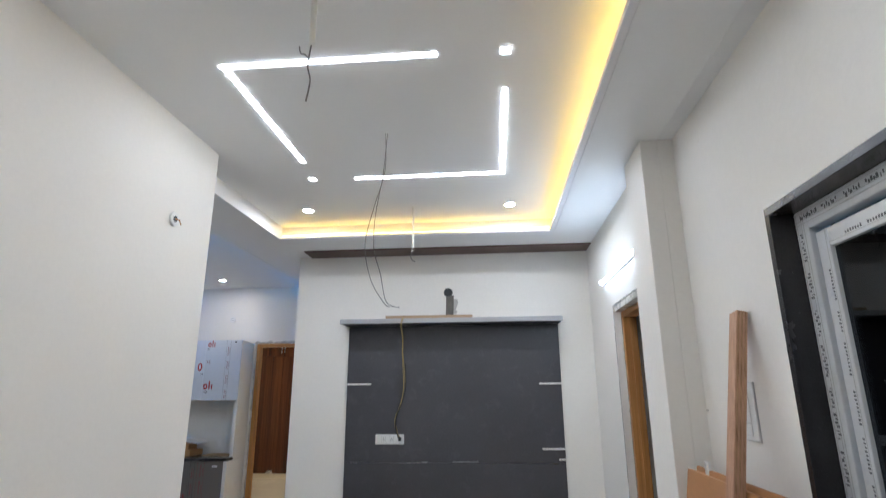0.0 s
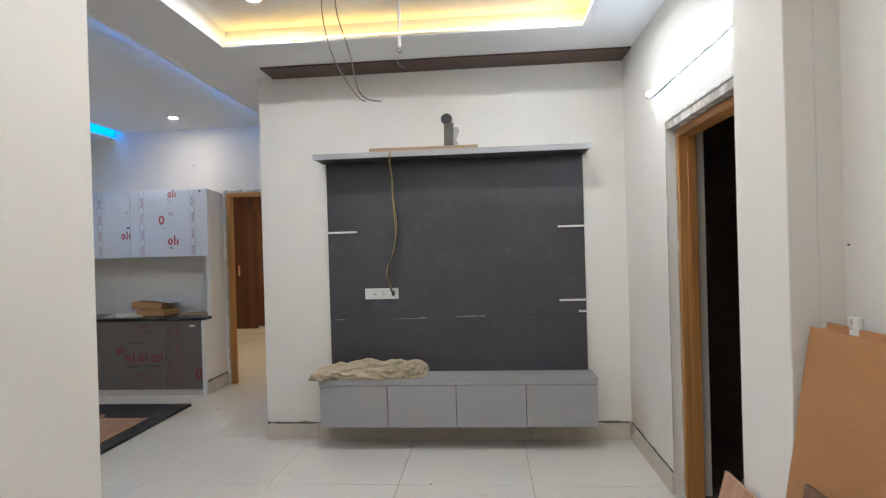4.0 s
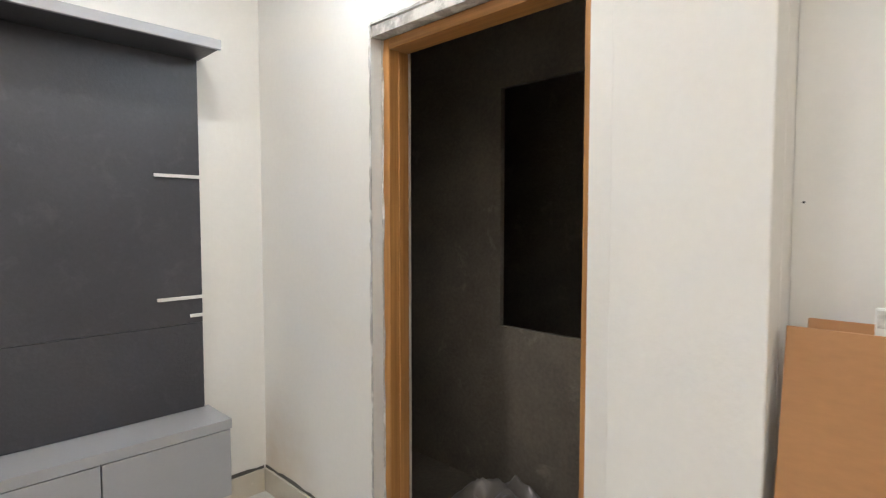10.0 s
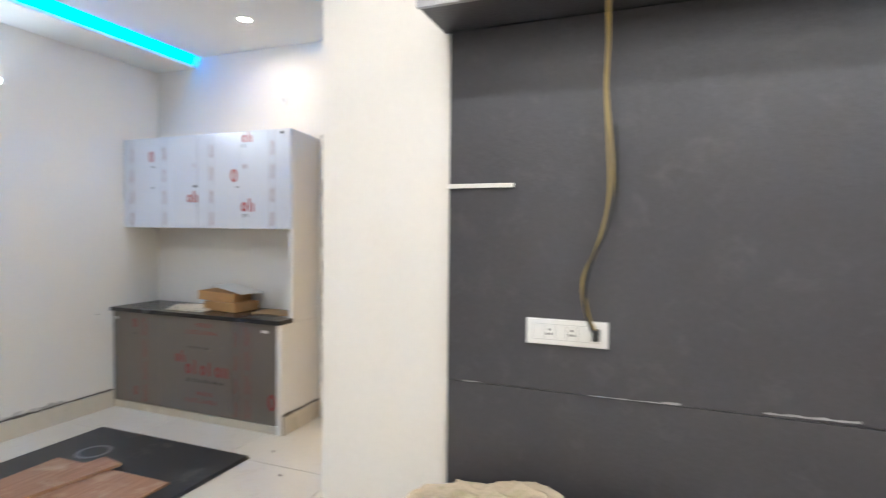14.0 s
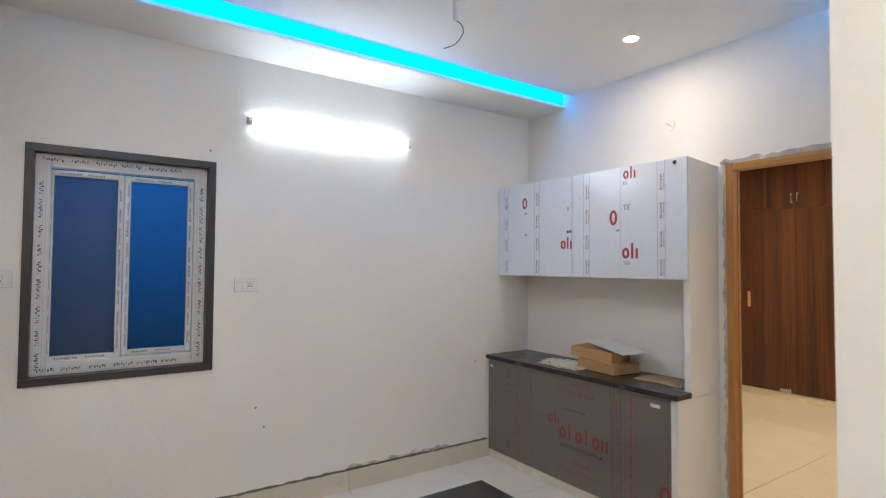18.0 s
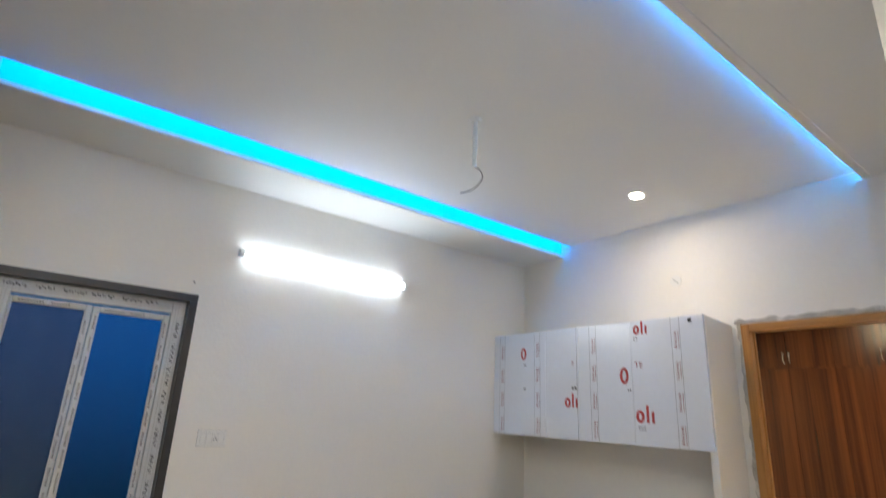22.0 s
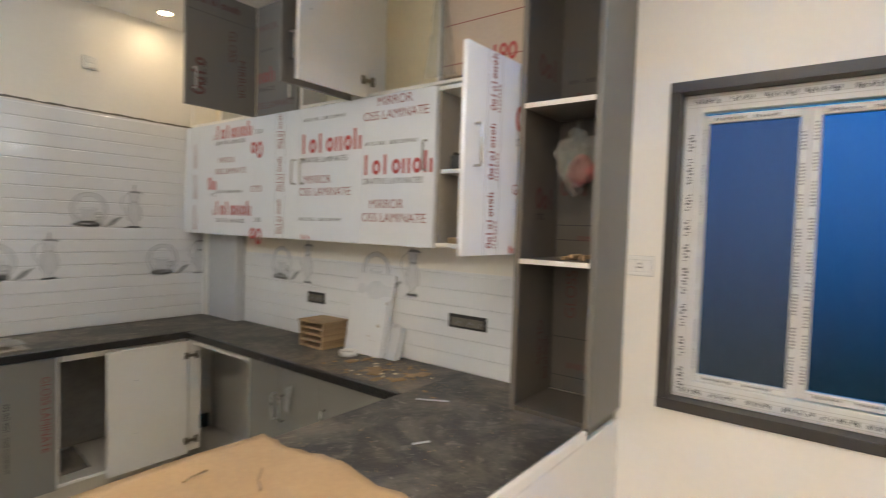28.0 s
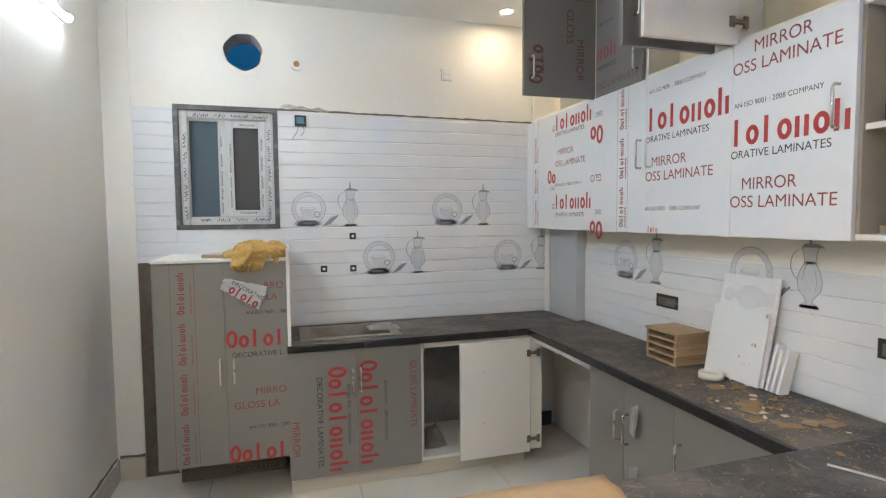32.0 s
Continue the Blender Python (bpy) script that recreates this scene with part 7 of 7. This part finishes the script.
# ---- kitchen wall fittings ----
fx = thing("pipe_outlet", (-2.43, YS, 2.425), "white pipe outlet ring in the cream wall", "pipe outlet")
part("ring", cyl(bmesh.new(), (-2.43, YS, 2.425), (-2.43, YS + 0.02, 2.425), 0.036, 20), "plastic", fx)
part("opening", cyl(bmesh.new(), (-2.43, YS + 0.018, 2.425), (-2.43, YS + 0.0215, 2.425), 0.018, 16), "teak", fx, "brown opening")
switch_plate("switch_plate", "y", YS, 1, -3.415, -3.345, 2.39, 2.465, "small white switch plate high on the kitchen wall", 2)
eb = thing("electric_box", (-2.445, YS, 2.09), "open metal electric box with two loose wires", "electric box")
boxpart("box", (-2.478, -2.412, YS + 0.004, YS + 0.022, 2.055, 2.12), "dark_plastic", eb)
boxpart("card", (-2.468, -2.422, YS + 0.0222, YS + 0.024, 2.07, 2.11), "cove_off", eb, "blue-grey insert")
for s in (-1, 1):
    part("wire", tube_along(bmesh.new(), smooth_line([(-2.445 + 0.01 * s, YS + 0.023, 2.06), (-2.445 + 0.02 * s, YS + 0.04, 2.02), (-2.42 + 0.025 * s, YS + 0.03, 1.985 - 0.01 * s)], 5), 0.002, 5), "wire", eb)
for x, z in ((-2.748, 1.382), (-2.566, 1.18), (-2.748, 1.178)):
    p = thing("tap_point", (x, YS, z), "square black hole with a capped water pipe", "tap point", "capped water points")
    boxpart("hole", (x - 0.02, x + 0.02, YS + 0.010, YS + 0.0135, z - 0.02, z + 0.02), "dark_plastic", p, bev=0)
    part("cap", cyl(bmesh.new(), (x, YS + 0.013, z), (x, YS + 0.024, z), 0.009, 12), "plastic", p, "white pipe cap")
for y0, y1 in ((1.155, 1.31), (2.22, 2.435)):
    p = thing("socket_box", (XL, y0, 1.03), "empty metal socket box sunk into the backsplash", "socket box", "empty socket boxes")
    boxpart("recess", (XL + 0.010, XL + 0.0135, y0, y1, 1.035, 1.10), "dark_plastic", p, bev=0)
    boxpart("back", (XL + 0.0136, XL + 0.0145, y0 + 0.015, y1 - 0.015, 1.045, 1.085), "plaster_dark", p, bev=0)
    for k in range(3):
        u = y0 + (y1 - y0) * (0.2 + 0.3 * k)
        part("wire", tube_along(bmesh.new(), smooth_line([(XL + 0.014, u, 1.05), (XL + 0.02, u + 0.015, 1.07), (XL + 0.014, u + 0.03, 1.06)], 4), 0.002, 5), "grey_print", p)

# tile field backing, trims and pilaster


tb = tagged(part("tiles_sink_wall", slab_with_holes(bmesh.new(), "y", YS, YS + 0.004, -4.10, -1.522, 0.80, 2.135, [KW]), "tile_joint"), "white glazed brick-pattern tiles on the sink wall", "wall tiles", kind="structure")
tw = tagged(boxpart("tiles_window_wall", (XL, XL + 0.004, 0.47, 2.735, 0.80, 1.300), "tile_joint", bev=0), "white glazed brick-pattern tiles over the worktop", "wall tiles", kind="structure")
solid("corner_pilaster", (XL, -4.10, YS, 0.468, 0.80, Z0 - 0.006), "tile_grey", "grey tiled pilaster in the kitchen corner", "pilaster", "structure", 0.003)
# White strip: the corner's lit edge, made as a piece of trim.
solid("corner_bead", (-4.1, -4.088, YS + 0.012, YS + 0.075, 0.831, Z0 - 0.006), "plastic", "white strip for the lit corner edge beside the tiles", "trim", "structure", 0.003)
ragged("tile_top_joint", (-4.0, YS, 2.137), (-2.3, YS, 2.150), (0, 0, 1), (0, 1, 0), 0.004, 0.012, "plaster_dark", 41)
tagged(bpy.data.objects["tile_top_joint"], "rough dark joint above the tiles", "joint", kind="structure")
ragged("filler_patch", (-2.62, YS, 2.145), (-2.33, YS, 2.165), (0, 0, 1), (0, 1, 0), 0.0, 0.035, "plaster", 42)
tagged(bpy.data.objects["filler_patch"], "grey filler patch above the tiles", "filler", kind="structure")


# ---- decor prints: plate, cup, cutlery and jug ----
def fan(bm, face, u, v, pts):
    bm.faces.new([bm.verts.new(face.at(u + x, v + y)) for x, y in pts])


def annulus(bm, face, u, v, r0, r1, e=1.0, n=32):
    for k in range(n):
        a, b = 2 * math.pi * k / n, 2 * math.pi * (k + 1) / n
        bm.faces.new([bm.verts.new(face.at(u + r * math.cos(t), v + e * r * math.sin(t))) for r, t in ((r0, a), (r1, a), (r1, b), (r0, b))])


def decor(parent, face, u, v, k=1.0):
    """Crockery printed on the tiles: u, v is the middle of the plate."""
    dk, lt = bmesh.new(), bmesh.new()
    annulus(dk, face, u, v, 0.0995 * k, 0.1025 * k)
    annulus(dk, face, u, v, 0.0765 * k, 0.0785 * k)
    annulus(lt, face, u, v, 0.080 * k, 0.097 * k)
    cy = v - 0.035 * k
    fan(lt, face, u - 0.005 * k, cy, [(-0.045 * k, 0.035 * k), (-0.036 * k, -0.05 * k), (0.036 * k, -0.05 * k), (0.045 * k, 0.035 * k)])
    annulus(dk, face, u - 0.005 * k, cy + 0.035 * k, 0.043 * k, 0.047 * k, 0.22)
    annulus(dk, face, u + 0.05 * k, cy, 0.014 * k, 0.019 * k)
    fan(lt, face, u - 0.005 * k, v - 0.098 * k, [(-0.075 * k, 0.012 * k), (-0.05 * k, -0.016 * k), (0.05 * k, -0.016 * k), (0.075 * k, 0.012 * k), (0.0, 0.004 * k)])
    annulus(dk, face, u - 0.005 * k, v - 0.090 * k, 0.074 * k, 0.078 * k, 0.22)
    for i in range(5):
        fan(dk, face, u + (0.018 * i - 0.045) * k, v - 0.106 * k, [(0, 0), (0.010 * k, 0), (0.012 * k, 0.006 * k), (-0.002 * k, 0.006 * k)])
    annulus(lt, face, u - 0.005 * k, v - 0.088 * k, 0.035 * k, 0.085 * k, 0.2)
    for i in range(3):
        x, y = u + (0.085 + 0.018 * i) * k, v - (0.105 - 0.006 * i) * k
        fan(dk, face, x, y, [(0, 0), (0.007 * k, -0.004 * k), (0.06 * k, 0.05 * k), (0.054 * k, 0.056 * k)])
    # jug
    ju, jv = u + 0.255 * k, v - 0.11 * k
    prof = [(0.036, 0.0), (0.034, 0.010), (0.012, 0.022), (0.014, 0.035), (0.042, 0.065), (0.048, 0.10), (0.036, 0.14), (0.020, 0.165), (0.024, 0.20), (0.034, 0.225)]
    pts = [(x * k, y * k) for x, y in prof]
    for (x0, y0), (x1, y1) in zip(pts, pts[1:]):
        fan(lt, face, ju, jv, [(-x0, y0), (x0, y0), (x1, y1), (-x1, y1)])
        for s in (-1, 1):
            fan(dk, face, ju, jv, [(s * x0, y0), (s * (x0 + 0.0028 * k), y0), (s * (x1 + 0.0028 * k), y1), (s * x1, y1)])
            if x0 > 0.03 * k:
                fan(dk, face, ju, jv, [(s * x0 * 0.55, y0), (s * (x0 * 0.55 + 0.002 * k), y0), (s * (x1 * 0.55 + 0.002 * k), y1), (s * x1 * 0.55, y1)])
    fan(dk, face, ju, jv, [(-0.036 * k, 0.0), (0.036 * k, 0.0), (0.033 * k, 0.012 * k), (-0.033 * k, 0.012 * k)])
    fan(dk, face, ju, jv, [(-0.016 * k, 0.16 * k), (0.016 * k, 0.16 * k), (0.018 * k, 0.172 * k), (-0.018 * k, 0.172 * k)])
    fan(dk, face, ju, jv, [(-0.036 * k, 0.222 * k), (0.055 * k, 0.222 * k), (0.03 * k, 0.236 * k), (-0.02 * k, 0.236 * k)])
    fan(dk, face, ju, jv, [(-0.005 * k, 0.236 * k), (0.005 * k, 0.236 * k), (0.003 * k, 0.275 * k), (-0.003 * k, 0.275 * k)])
    arc = [(-0.03 - 0.045 * math.sin(t), 0.215 - 0.115 * (1 - math.cos(t)) / 2) for t in [math.pi * i / 10 for i in range(11)]]
    for (x0, y0), (x1, y1) in zip(arc, arc[1:]):
        fan(dk, face, ju, jv, [(x0 * k, y0 * k), (x0 * k - 0.004 * k, y0 * k), (x1 * k - 0.004 * k, y1 * k), (x1 * k, y1 * k)])
    tagged(part("decor_pale", lt, "decor_light", parent), "pale grey crockery picture on the tiles", kind="stuff")
    tagged(part("decor_outline", dk, "decor", parent), "dark grey crockery outline on the tiles", kind="stuff")


fs = Face((0, YS + 0.0115, 0), (-1, 0, 0), (0, 1, 0))
for x, z in ((-2.482, 1.555), (-3.373, 1.55), (-2.915, 1.243), (-3.808, 1.235)):
    decor(tb, fs, -x, z)
fw = Face((XL + 0.0115, 0, 0), (0, 1, 0), (1, 0, 0))
for y, z in ((0.89, 1.255), (1.725, 1.265)):
    decor(tw, fw, y, z)
r3 = tile_m.to_3x3()
ft = Face(tile_m @ Vector((0.0004, 0, 0)), r3 @ Vector((0, 0, 1)), r3 @ Vector((1, 0, 0)), r3 @ Vector((0, -1, 0)))
bm = bmesh.new()
for (y0, w0), (y1, w1) in zip(((-0.12, 0.02), (-0.09, 0.03), (-0.06, 0.012), (-0.02, 0.045), (0.03, 0.05), (0.07, 0.03), (0.10, 0.025)), ((-0.09, 0.03), (-0.06, 0.012), (-0.02, 0.045), (0.03, 0.05), (0.07, 0.03), (0.10, 0.025), (0.125, 0.03))):
    fan(bm, ft, 0.34, 0.0, [(-w0, -y0), (w0, -y0), (w1, -y1), (-w1, -y1)])
part("decor_pale", bm, "decor_light", lt, "grey jug picture lying sideways")

# ---- pieces of walls and floors ----
def tile_mesh(name, w, h, t, axis, mat, bev=0.004, side=None):
    """One tile with bevelled face edges, lower left corner at the origin, facing the axis."""
    bm = bmesh.new()
    s = bev if side is None else side
    lay = [(0, 0, w, h, 0.0), (0, 0, w, h, t - bev * 0.6), (s, bev, w - s, h - bev, t)]
    rg = [[bm.verts.new({"y": (-p[0], d, p[1]), "x": (d, p[0], p[1]), "z": (p[0], p[1], d)}[axis]) for p in ((a, b), (c, b), (c, e), (a, e))] for a, b, c, e, d in lay]
    for p, q in zip(rg, rg[1:]):
        for k in range(4):
            bm.faces.new((p[k], p[(k + 1) % 4], q[(k + 1) % 4], q[k]))
    bm.faces.new(rg[-1])
    bmesh.ops.recalc_face_normals(bm, faces=bm.faces)
    me = bpy.data.meshes.new(name)
    bm.to_mesh(me)
    bm.free()
    me.materials.append(M[mat])
    return me


MESHES = {}


def piece(name, w, h, t, axis, mat, at, parent, bev=0.004, side=None):
    key = (name, round(w, 3), round(h, 3), axis, mat)
    if key not in MESHES:
        MESHES[key] = tile_mesh(name, w, h, t, axis, mat, bev, side)
    ob = new(name, MESHES[key])
    ob.parent = parent
    ob.location = at
    return ob


ROW, LONG, G = 0.0762, 0.60, 0.0008
r, z = 0, 0.831
while z < 2.10:
    h = min(ROW, 2.135 - z)
    x = -1.524
    while x > -4.098:
        a, b = min(x, -1.524), max(x - LONG, -4.098)
        for p, q in ([(a, b)] if z + h <= KW[2] or z >= KW[3] or a <= KW[0] or b >= KW[1] else [(a, max(b, KW[1])), (min(a, KW[0]), b)]):
            if p - q > 0.02:
                piece("tile", p - q, h - G, 0.0070, "y", "tile_white", (p, YS + 0.004, z), tb, 0.0042, 0.0)
        x -= LONG
    z, r = z + ROW, r + 1
r, z = 0, 0.831
while z < 1.28:
    h = min(ROW, 1.300 - z)
    y = 0.47
    while y < 2.735:
        a, b = max(y, 0.47), min(y + LONG, 2.735)
        if b - a > 0.02:
            piece("tile", b - a, h - G, 0.0070, "x", "tile_white", (XL + 0.004, a, z), tw, 0.0032, 0.0)
        y += LONG
    z, r = z + ROW, r + 1

for i in range(-6, 4):
    for j in range(-4, 14):
        x0, y0 = -0.305 + 0.8 * i, 0.1 + 0.8 * j
        x1, y1 = min(x0 + 0.8, XR + 0.08), min(y0 + 0.8, 10.62)
        x0, y0 = max(x0, -4.4), max(y0, -2.6)
        if x1 - x0 > 0.02 and y1 - y0 > 0.02 and not (x0 > XR + 0.1) and not (x0 > -1.3 and y0 > YT) and not (x1 <= XK and y1 <= YS):
            piece("tile", x1 - x0 - 0.003, y1 - y0 - 0.003, 0.006, "z", "floor", (x0 + 0.0015, y0 + 0.0015, -0.006), floor, 0.0012)
